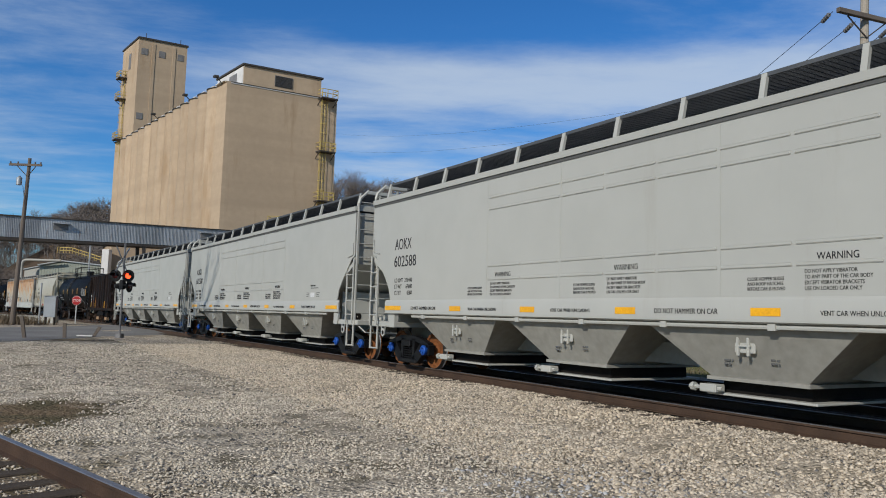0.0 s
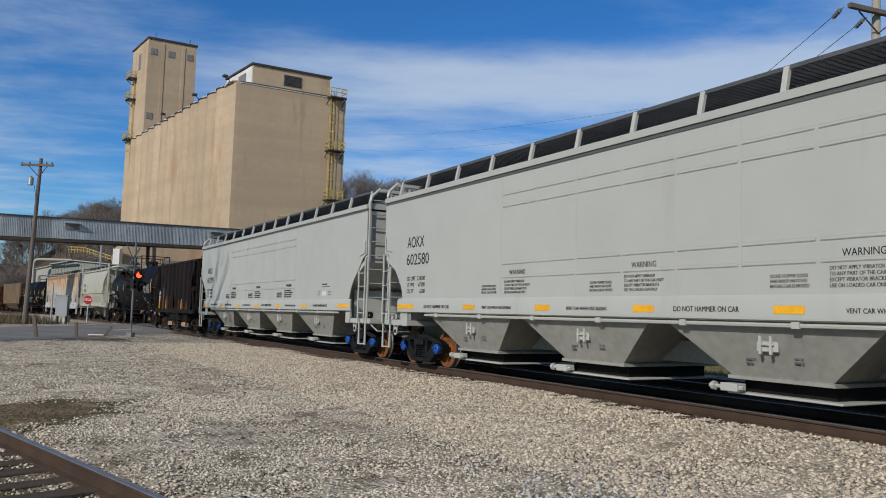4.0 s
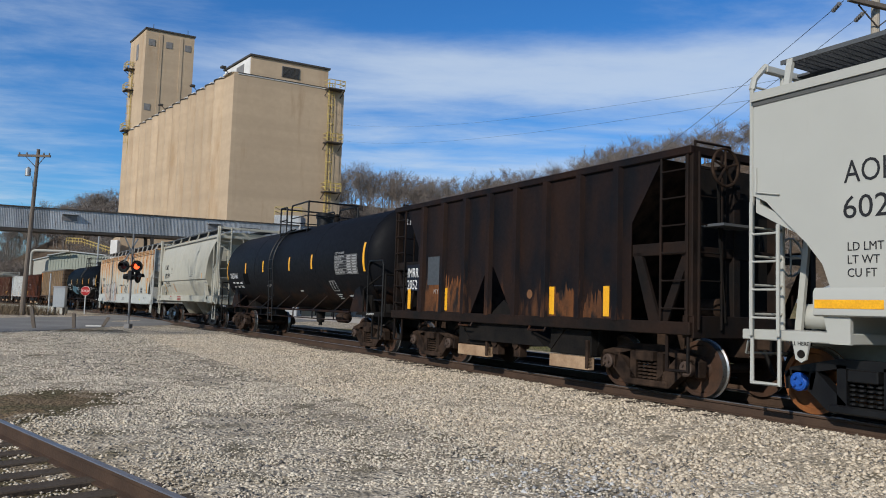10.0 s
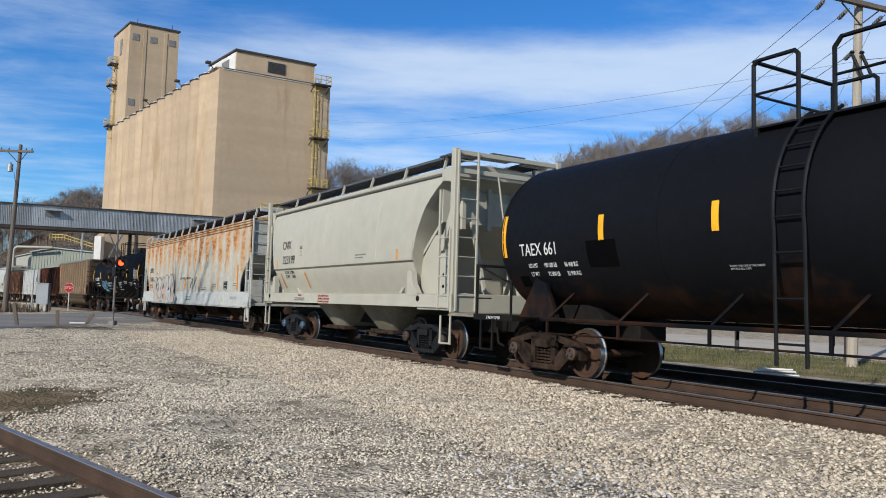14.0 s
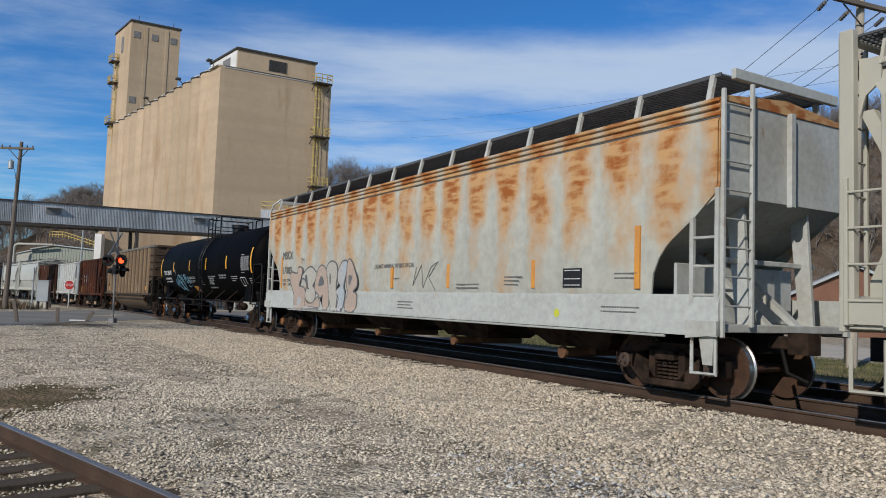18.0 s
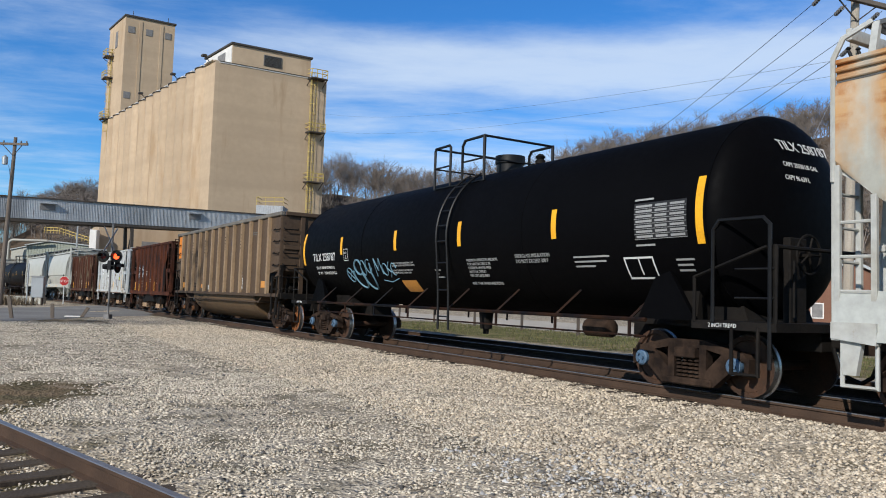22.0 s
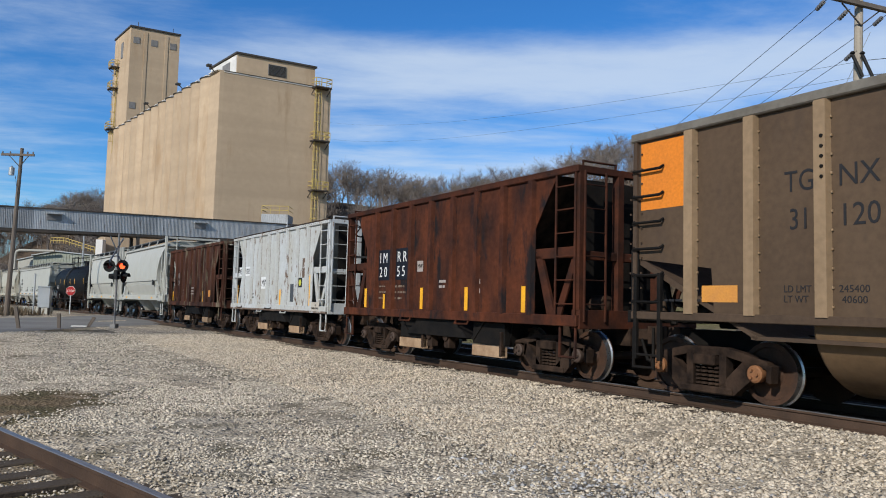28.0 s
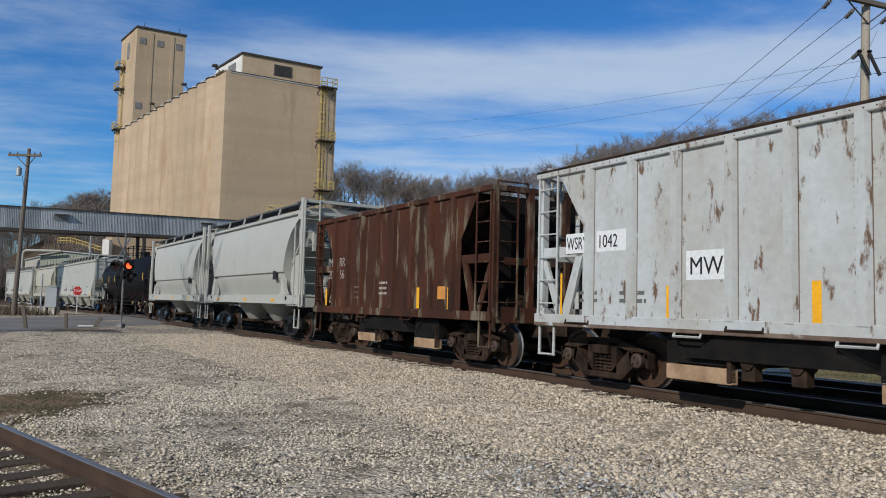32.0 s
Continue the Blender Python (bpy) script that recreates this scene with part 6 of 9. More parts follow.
def open_hopper(name, label, mat, group, marks, ribs, vee=False, wheel_end=1):
    """A short open-topped hopper with a braced frame at each end."""
    car = thing(name, label, "hopper car", group)
    frame_mat = SOOT_FRAME if mat is SOOT_BROWN else SMOKED_RUST if mat is BROWN_RUST else mat
    H, Y, ZT, ZB = 5.04, 1.50, 3.90, 1.08
    X1, X2, ZK = 4.42, 3.74, 2.80     # where the side sheet ends at the top, lower down, and the height of the bend
    low = [(X2, ZB), (-X2, ZB)]
    if vee:
        low = [(X2, ZB), (0.45, ZB), (-0.36, 2.2), (-0.40, 2.2), (-0.40, ZB), (-0.57, ZB), (-0.57, 2.15), (-0.61, 2.15), (-1.30, ZB), (-X2, ZB)]
    for s in (-1, 1):
        part("side", Build().prism([(-X1, ZT - 0.1), (X1, ZT - 0.1), (X2, ZK)] + low + [(-X2, ZK)], "y", s * (Y - 0.02), s * Y), mat, car)
        part("top_chord", Build().box(-H, H, s * Y - 0.06, s * Y + 0.06, ZT - 0.13, ZT, 0.015), SMOKED_RUST if mat is BROWN_RUST else mat, car)
        if mat is FLAKED_WHITE:
            part("chord_lip", Build().box(-H, H, s * Y - 0.065, s * Y + 0.065, ZT - 0.035, ZT + 0.012, 0.006), STEEL_BROWN, car, "rusty lip of the chord")
        part("side_sill", Build().box(-H, H, s * Y - 0.07, s * Y + 0.05, ZB - 0.08, ZB + 0.12, 0.012), mat if mat is BROWN_RUST else frame_mat, car)
        if mat is FLAKED_WHITE:
            part("sill_lip", Build().box(-H, H, s * Y - 0.075, s * Y + 0.055, ZB - 0.1, ZB - 0.03, 0.01), RUST_CHORD, car, "rusty lip of the sill")
    for x in ribs:
        post = Build().prism([(x - 0.10, 0), (x - 0.065, -0.085), (x + 0.065, -0.085), (x + 0.10, 0)], "z", ZB + 0.1, ZT - 0.12)
        for z in np.arange(ZB + 0.25, ZT - 0.2, 0.26):
            for dx in (-0.083, 0.083):
                post.box(x + dx * 1.55 - 0.008, x + dx * 1.55 + 0.008, -0.010, 0.0, z, z + 0.016)
        part("side_post", post, mat, car, at=(0, -Y, 0))
        if mat is FLAKED_WHITE:
            for dx in (-0.112, 0.1):
                part("rib_seam", Build().box(x + dx, x + dx + 0.012, -0.006, 0.0, ZB + 0.12, ZT - 0.13), RUST_CHORD, car, "rusty seam beside the rib", at=(0, -Y, 0))
    rv = Build()
    for x in np.arange(-H + 0.15, H - 0.1, 0.17):
        rv.box(x, x + 0.02, -Y - 0.065, -Y - 0.055, ZT - 0.085, ZT - 0.065)
    tagged(part("rivet_row", rv, RUST_CHORD if mat is FLAKED_WHITE else mat, car), kind="stuff")
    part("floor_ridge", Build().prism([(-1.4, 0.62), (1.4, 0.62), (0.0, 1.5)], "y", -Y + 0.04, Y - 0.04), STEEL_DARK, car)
    for d in (-1, 1):
        # on the brown cars darker steel puts the recess's shade into the slope sheet
        part("slope_sheet", Build().prism([(d * X1, ZT - 0.12), (d * (X1 - 0.08), ZT - 0.12), (d * 2.05, 1.22), (d * 2.13, 1.22)], "y", -Y + 0.03, Y - 0.03), PALE_CHIPPED if mat is FLAKED_WHITE else STEEL_BROWN, car)
        # an added dark sheet fills the open end with shade
        part("end_bulkhead", Build().box(min(d * (H - 0.62), d * (H - 0.58)), max(d * (H - 0.62), d * (H - 0.58)), -0.95, Y - 0.1, 1.3, ZT - 0.14), STEEL_DARK, car, "dark sheet added to shade the open end")
        # lower run of the slope sheet, coloured dark as if shaded below the sill
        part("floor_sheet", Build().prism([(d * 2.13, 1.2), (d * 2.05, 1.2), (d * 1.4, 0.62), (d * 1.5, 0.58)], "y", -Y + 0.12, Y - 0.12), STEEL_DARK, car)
        fr = Build()
        fr.box(min(d * (H - 0.2), d * (H + 0.02)), max(d * (H - 0.2), d * (H + 0.02)), -Y, Y, ZB - 0.12, ZB + 0.22, 0.01)
        part("end_sill", fr, frame_mat, car)
        part("end_cap", Build().box(min(d * (H - 0.14), d * H), max(d * (H - 0.14), d * H), -Y, Y, ZT - 0.13, ZT, 0.01), frame_mat, car)
        part("end_rail", Build().box(min(d * (H - 0.12), d * (H - 0.02)), max(d * (H - 0.12), d * (H - 0.02)), -Y, Y, 2.2, 2.36, 0.01), frame_mat, car)
        for y in (-Y + 0.07, -0.5, 0.5, Y - 0.07):
            part("corner_post", Build().box(min(d * (H - 0.16), d * H), max(d * (H - 0.16), d * H), y - 0.08, y + 0.08, ZB + 0.2, ZT - 0.1, 0.012), frame_mat, car)
        for s in (-1, 1):
            yy = s * (Y - 0.05)
            part("end_beam", Build().box(min(d * X2, d * H), max(d * X2, d * H), yy - 0.03, yy + 0.03, 2.24, 2.44, 0.008), frame_mat, car)
            part("diagonal_brace", Build().prism([(d * (X2 + 0.02), 2.3), (d * (X2 + 0.2), 2.3), (d * (X2 + 0.62), 1.18), (d * (X2 + 0.40), 1.14)], "y", yy - 0.03, yy + 0.03), frame_mat, car)
            part("diagonal_brace", Build().prism([(d * (H - 0.1), 2.2), (d * (H - 0.22), 2.26), (d * (X2 + 0.6), 1.2), (d * (X2 + 0.75), 1.14)], "y", yy - 0.02, yy + 0.02), frame_mat, car)
        rung_ladder(car, ((d * (H - 0.62), -Y - 0.03, ZB), (d * (H - 0.62), -Y - 0.03, ZT - 0.1)), ((d * (H - 0.08), -Y - 0.03, ZB), (d * (H - 0.08), -Y - 0.03, ZT - 0.1)), np.arange(1.4, 3.7, 0.43), frame_mat, r=0.014, stile=0.02, name="side_ladder")
        rung_ladder(car, ((d * (H + 0.05), -Y + 0.08, ZB), (d * (H + 0.05), -Y + 0.08, ZT - 0.1)), ((d * (H + 0.05), -Y + 0.58, ZB), (d * (H + 0.05), -Y + 0.58, ZT - 0.1)), np.arange(1.4, 3.7, 0.43), frame_mat, r=0.014, stile=0.02, name="end_ladder")
        part("grab_hoop", Build().path([(d * (H - 0.1), -1.35, ZT), (d * (H - 0.1), -1.35, ZT + 0.1), (d * (H - 0.1), -0.55, ZT + 0.1), (d * (H - 0.1), -0.55, ZT)], 0.02, 5), frame_mat, car)
        stirrup(car, d * (H - 0.3) - 0.2, -Y, frame_mat, z0=0.45, z1=1.0)
        coupler(car, d * (H - 0.2), d * 1.1, STEEL_BROWN)
        add_truck(car, d * 3.68, STEEL_BROWN, WHEEL_OLD, PALE_CAP)
        x0, x1 = (-1.9, -0.62) if d < 0 else (1.45, 2.62)
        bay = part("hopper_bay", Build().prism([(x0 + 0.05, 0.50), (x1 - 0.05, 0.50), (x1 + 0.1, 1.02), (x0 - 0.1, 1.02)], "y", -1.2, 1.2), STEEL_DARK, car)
        # the dark frame over the tan beam paints in the sill's shade
        part("door_frame", Build().box(x0, x1, -1.36, -1.2, 0.52, 0.98, 0.01), STEEL_DARK, bay, "door frame coloured dark as in the sill's shade")
        part("door_beam", Build().box(x0 + 0.03, x1 - 0.03, -1.40, -1.25, 0.27, 0.50, 0.01), TIE_PALE, bay, "tan worn door beam")
        part("door_strap", Build().box(x1 - 0.1, x1 - 0.03, -1.42, -1.3, 0.3, 0.8, 0.008), STEEL_BROWN, bay)
        part("door_latch", Build().box(min(d * 0.28, d * 0.5), max(d * 0.28, d * 0.5), -1.38, -1.2, 0.35, 0.9, 0.01).rod((d * 0.38, -1.42, 0.62), (d * 0.38, -1.1, 0.62), 0.11, 10), STEEL_BROWN, bay)
        part("grab_iron", Build().path([(d * 1.3 - 0.25, -Y - 0.04, 1.02), (d * 1.3 - 0.25, -Y - 0.09, 0.93), (d * 1.3 + 0.25, -Y - 0.09, 0.93), (d * 1.3 + 0.25, -Y - 0.04, 1.02)], 0.018, 5), mat, car)
    part("centre_sill", Build().box(-5.1, 5.1, -0.3, 0.3, 0.66, 0.98), STEEL_BROWN, car)
    part("brake_cylinder", Build().lathe([(-0.3, 0.08), (-0.28, 0.16), (0.3, 0.16), (0.34, 0.06)], "x", 12, (4.5, -0.6, 1.42)), STEEL_BROWN, car)
    wx, wy, wz = wheel_end * (H + 0.2), -1.02, 3.58
    hw = [(wx, wy + 0.29 * math.cos(6.2832 * i / 20), wz + 0.29 * math.sin(6.2832 * i / 20)) for i in range(21)]
    bw = Build().path(hw, 0.024, 6).rod((wheel_end * (H - 0.06), wy, wz), (wx + wheel_end * 0.03, wy, wz), 0.035, 8)
    for k in range(5):
        t = 1.2566 * k + 0.3
        bw.rod((wx, wy, wz), (wx, wy + 0.28 * math.cos(t), wz + 0.28 * math.sin(t)), 0.02, 5)
    part("brake_wheel", bw, STEEL_BROWN if mat is not FLAKED_WHITE else PALE_CHIPPED, car, "spoked hand brake wheel")
    part("brake_chain", Build().path([(wheel_end * (H + 0.06), wy, wz - 0.1), (wheel_end * (H + 0.06), wy + 0.03, 2.6), (wheel_end * (H + 0.04), wy + 0.2, 1.2)], 0.02, 5), STEEL_DARK, car)
    part("brake_platform", Build().box(min(wheel_end * (H - 0.06), wheel_end * (H + 0.36)), max(wheel_end * (H - 0.06), wheel_end * (H + 0.36)), -1.25, -0.45, 2.66, 2.70), GRATE, car, "small brake step")
    marks(car, -Y)
    return car


TIE_PALE = material("tan_worn_beam", (0.40, 0.27, 0.165), (0.25, 0.155, 0.09), rough=0.8, big=3, fine=20)


def tank_car(name, label, group, L, mark, marks, old=False, top=(-1.25, 0.85), lx=0.25):
    """A black tank car: shell with domed heads, walk platform and ladder at the middle."""
    paint = TANK_BLACK if old else TANK_NEW
    car = thing(name, label, "tank car", group)
    R, ZC = (1.55, 2.69) if old else (1.60, 2.71)
    prof = []
    hd = 0.65 if old else 0.55
    for k in range(9):
        t = math.pi / 2 * k / 8
        prof.append((-L - hd * math.cos(t), max(R * math.sin(t), 0.02)))
    part("shell", Build().lathe(prof + [(-a, r) for a, r in reversed(prof)], "x", 56, (0, 0, ZC)), paint, car, "black painted tank shell")
    for x in (-L, -L * 0.45, L * 0.45, L):
        part("weld_band", Build().lathe([(x - 0.02, R - 0.01), (x - 0.015, R + 0.006), (x + 0.015, R + 0.006), (x + 0.02, R - 0.01)], "x", 56, (0, 0, ZC), cap=False), paint, car)
    # stub sills, saddles and running bars
    for d in (-1, 1):
        part("stub_sill", Build().box(min(d * (L - 2.6), d * (L + 1.0)), max(d * (L - 2.6), d * (L + 1.0)), -0.34, 0.34, 0.72, 1.02, 0.015).prism([(d * (L - 2.3), 1.0), (d * (L + 0.2), 1.0), (d * (L - 0.1), 1.75), (d * (L - 2.0), 1.3)], "y", -0.8, 0.8), STEEL_DARK, car)
        pf = Build().box(min(d * (L - 0.3), d * (L + 1.1)), max(d * (L - 0.3), d * (L + 1.1)), -1.5, 1.5, 1.0, 1.12)
        pf.path([(d * (L + 1.05), -1.45, 1.1), (d * (L + 1.05), -1.45, 2.15), (d * (L + 1.05), 1.45, 2.15), (d * (L + 1.05), 1.45, 1.1)], 0.03, 6)
        pf.path([(d * (L - 0.25), -1.5, 1.1), (d * (L - 0.25), -1.5, 1.75), (d * (L + 0.95), -1.5, 2.15)], 0.025, 6)
        part("end_platform", pf, STEEL_DARK, car)
        if d > 0:
            part("hand_rail", Build().path([(d * (L + 0.1), -1.53, 1.1), (d * (L + 0.1), -1.53, 2.42), (d * (L + 0.2), -1.53, 2.55), (d * (L + 0.9), -1.5, 2.55), (d * (L + 1.0), -1.5, 2.45), (d * (L + 1.0), -1.5, 0.5)], 0.028, 6), BLACK_GLOSS, car)
        lettering("2 INCH TREAD", 0.085, WHITE_INK, car, (d * (L + 0.3) - 0.3, -1.505, 1.03), squeeze=0.85)
        # saddle: a braced plate from the bolster up to the shell
        part("saddle_plate", Build().prism([(d * (L - 0.35), 1.1), (d * (L - 1.5), 1.1), (d * (L - 1.15), 1.75), (d * (L - 0.85), 1.85)], "y", -1.36, -1.28), paint, car)
        for z in (1.45, 1.85):
            part("grab_rung", Build().rod((d * (L + 0.45), -1.5, z), (d * (L + 1.05), -1.48, z), 0.016, 5), BLACK_GLOSS, car)
        stirrup(car, d * (L + 0.6) - 0.2, -1.5, STEEL_DARK, z0=0.4)
        coupler(car, d * (L + 0.75), d * 0.8, STEEL_DARK)
        add_truck(car, d * (L - 0.75), STEEL_BROWN, WHEEL_OLD, STEEL_BLUE_CAP if not old else PALE_CAP)
        part("body_bolster", Build().prism([(d * (L - 0.95), 1.0), (d * (L - 0.55), 1.0), (d * (L - 0.45), 1.9), (d * (L - 1.05), 1.9)], "y", -1.1, 1.1), STEEL_DARK, car)
    rb = Build()
    for s in (-1, 1):
        rb.rod((-L + 1.2, s * 1.5, 1.08), (L - 1.2, s * 1.5, 1.08), 0.035, 6)
        rb.rod((-L + 1.2, s * 1.5, 0.82), (L - 1.2, s * 1.5, 0.82), 0.018, 6) if s < 0 else None
        for x in np.arange(-L + 1.4, L - 1.3, 1.85):
            rb.rod((x, s * 1.5, 1.08), (x + 0.25, s * 1.04, 1.6), 0.024, 6)
            rb.box(x - 0.025, x + 0.025, s * 1.5 - 0.015, s * 1.5 + 0.015, 0.8, 1.08)
    part("running_bar", rb, TANK_BLACK, car)
    bw = Build().path([(L + 0.86, -0.42 + 0.28 * math.cos(6.2832 * i / 18), 2.1 + 0.28 * math.sin(6.2832 * i / 18)) for i in range(19)], 0.02, 5).rod((L + 0.6, -0.42, 2.1), (L + 0.88, -0.42, 2.1), 0.04, 6)
    for k in range(5):
        t = 1.2566 * k
        bw.rod((L + 0.86, -0.42, 2.1), (L + 0.86, -0.42 + 0.27 * math.cos(t), 2.1 + 0.27 * math.sin(t)), 0.016, 5)
    part("brake_wheel", bw, STEEL_DARK, car)
    part("brake_stand", Build().box(L + 0.58, L + 0.70, -0.62, -0.22, 1.1, 2.35, 0.015).rod((L + 0.75, -0.6, 1.2), (L + 0.75, -0.6, 2.0), 0.02, 5), STEEL_DARK, car)
    # top platform with its rails, manway and valves
    pa, pb = top
    tp = Build()
    for s in (-1, 1):
        tp.box(pa, pb, min(s * 0.62, s * 1.0), max(s * 0.62, s * 1.0), 3.985, 4.01)
    for x in (pa + 0.05, pb - 0.05):
        tp.box(x - 0.03, x + 0.03, -1.0, 1.0, 3.86, 3.98)
    part("top_platform", tp, BLACK_GLOSS, car, "black steel platform on top")
    for s in (-1, 1):
        y = s * 0.98
        part("guard_rail", Build().path([(pa, y, 3.98), (pa, y, 4.94), (pa + 0.06, y, 5.0), (pa + 0.66, y, 5.0), (pa + 0.72, y, 4.94), (pa + 0.72, y, 4.0)], 0.032, 6).rod((pa, y, 4.5), (pa + 0.72, y, 4.5), 0.022, 5), BLACK_GLOSS, car)
        part("guard_rail", Build().path([(pa + 1.25, y, 4.0), (pa + 1.25, y, 4.88), (pa + 1.35, y, 5.0), (pb, y, 5.0), (pb, y, 3.98)], 0.032, 6).rod((pa + 1.25, y, 4.5), (pb, y, 4.5), 0.022, 5), BLACK_GLOSS, car)
    for x in (pa, pb):
        part("guard_rail", Build().rod((x, -0.98, 5.0), (x, 0.98, 5.0), 0.032, 6).rod((x, -0.98, 4.5), (x, 0.98, 4.5), 0.022, 5), BLACK_GLOSS, car)
    mx = (pa + pb) / 2 + 0.6
    part("manway", Build().lathe([(3.85, 0.31), (4.5, 0.31), (4.5, 0.35), (4.68, 0.35), (4.70, 0.1)], "z", 20, (mx + 0.12, 0, 0)), BLACK_GLOSS, car)
    part("valve", Build().lathe([(3.9, 0.08), (4.36, 0.08), (4.36, 0.11), (4.44, 0.11), (4.46, 0.07), (4.52, 0.12), (4.58, 0.05)], "z", 12, (mx + 1.25, 0, 0)), STEEL_DARK, car, "small dark safety valve")
    # side ladder that follows the shell
    ld = Build()
    arc = [(-(R + 0.08) * math.cos(radians(a)), ZC + (R + 0.08) * math.sin(radians(a))) for a in range(-10, 66, 6)]
    full = [(-1.56, 0.62), (-1.58, 1.5)] + arc
    for dx in (lx - 0.22, lx + 0.22):
        ld.path([(dx, y, z) for y, z in full], 0.028, 6)
    zz = 0.0
    for (y0, z0), (y1, z1) in zip(full, full[1:]):
        n = max(1, round(math.hypot(y1 - y0, z1 - z0) / 0.35))
        for k in range(n):
            zz += math.hypot(y1 - y0, z1 - z0) / n
            if zz >= 0.33:
                zz = 0
                t = k / n
                ld.rod((lx - 0.22, y0 + (y1 - y0) * t, z0 + (z1 - z0) * t), (lx + 0.22, y0 + (y1 - y0) * t, z0 + (z1 - z0) * t), 0.018, 5)
    part("side_ladder", ld, BLACK_GLOSS, car)
    part("bottom_outlet", Build().lathe([(0.5, 0.07), (0.62, 0.07), (0.62, 0.14), (1.25, 0.2)], "z", 12, (0.2, 0, 0)), STEEL_DARK, car)
    part("air_reservoir", Build().lathe([(-0.34, 0.06), (-0.3, 0.16), (0.28, 0.16), (0.34, 0.06)], "x", 14, (L - 2.75, -1.0, 0.88)), STEEL_BROWN, car, "brown air reservoir")

    def on_shell(x0, x1, z0, z1, mat, nm="reflector", lab=""):
        """A thin patch that follows the shell's near side."""
        b = Build()
        rows = []
        for k in range(9):
            z = z0 + (z1 - z0) * k / 8
            y = -math.sqrt(max(R * R - (z - ZC) ** 2, 0)) - 0.004
            rows.append([(x0, y, z), (x1, y, z)])
        b.add([p for r in rows for p in r], [(2 * i, 2 * i + 1, 2 * i + 3, 2 * i + 2) for i in range(8)])
        return part(nm, b, mat, car, lab)

    marks(car, on_shell, R, ZC)
    return car


def shell_words(car, text, size, mat, x, z, R, ZC, squeeze=1.0):
    """Words laid against the round shell, tilted as it is at their height."""
    a = math.asin(max(-1, min(1, (z + size * 0.35 - ZC) / R)))
    y = -R * math.cos(a) - 0.006 - (size * 0.4) ** 2 / (2 * R)
    zc = ZC + R * math.sin(a)
    h = size * 0.35
    ob = lettering(text, size, mat, car, (x, y - h * math.sin(a) * -1 * 1.0 * -1, zc - h * math.cos(a)), squeeze=squeeze, rx=90 - math.degrees(a))
    return ob


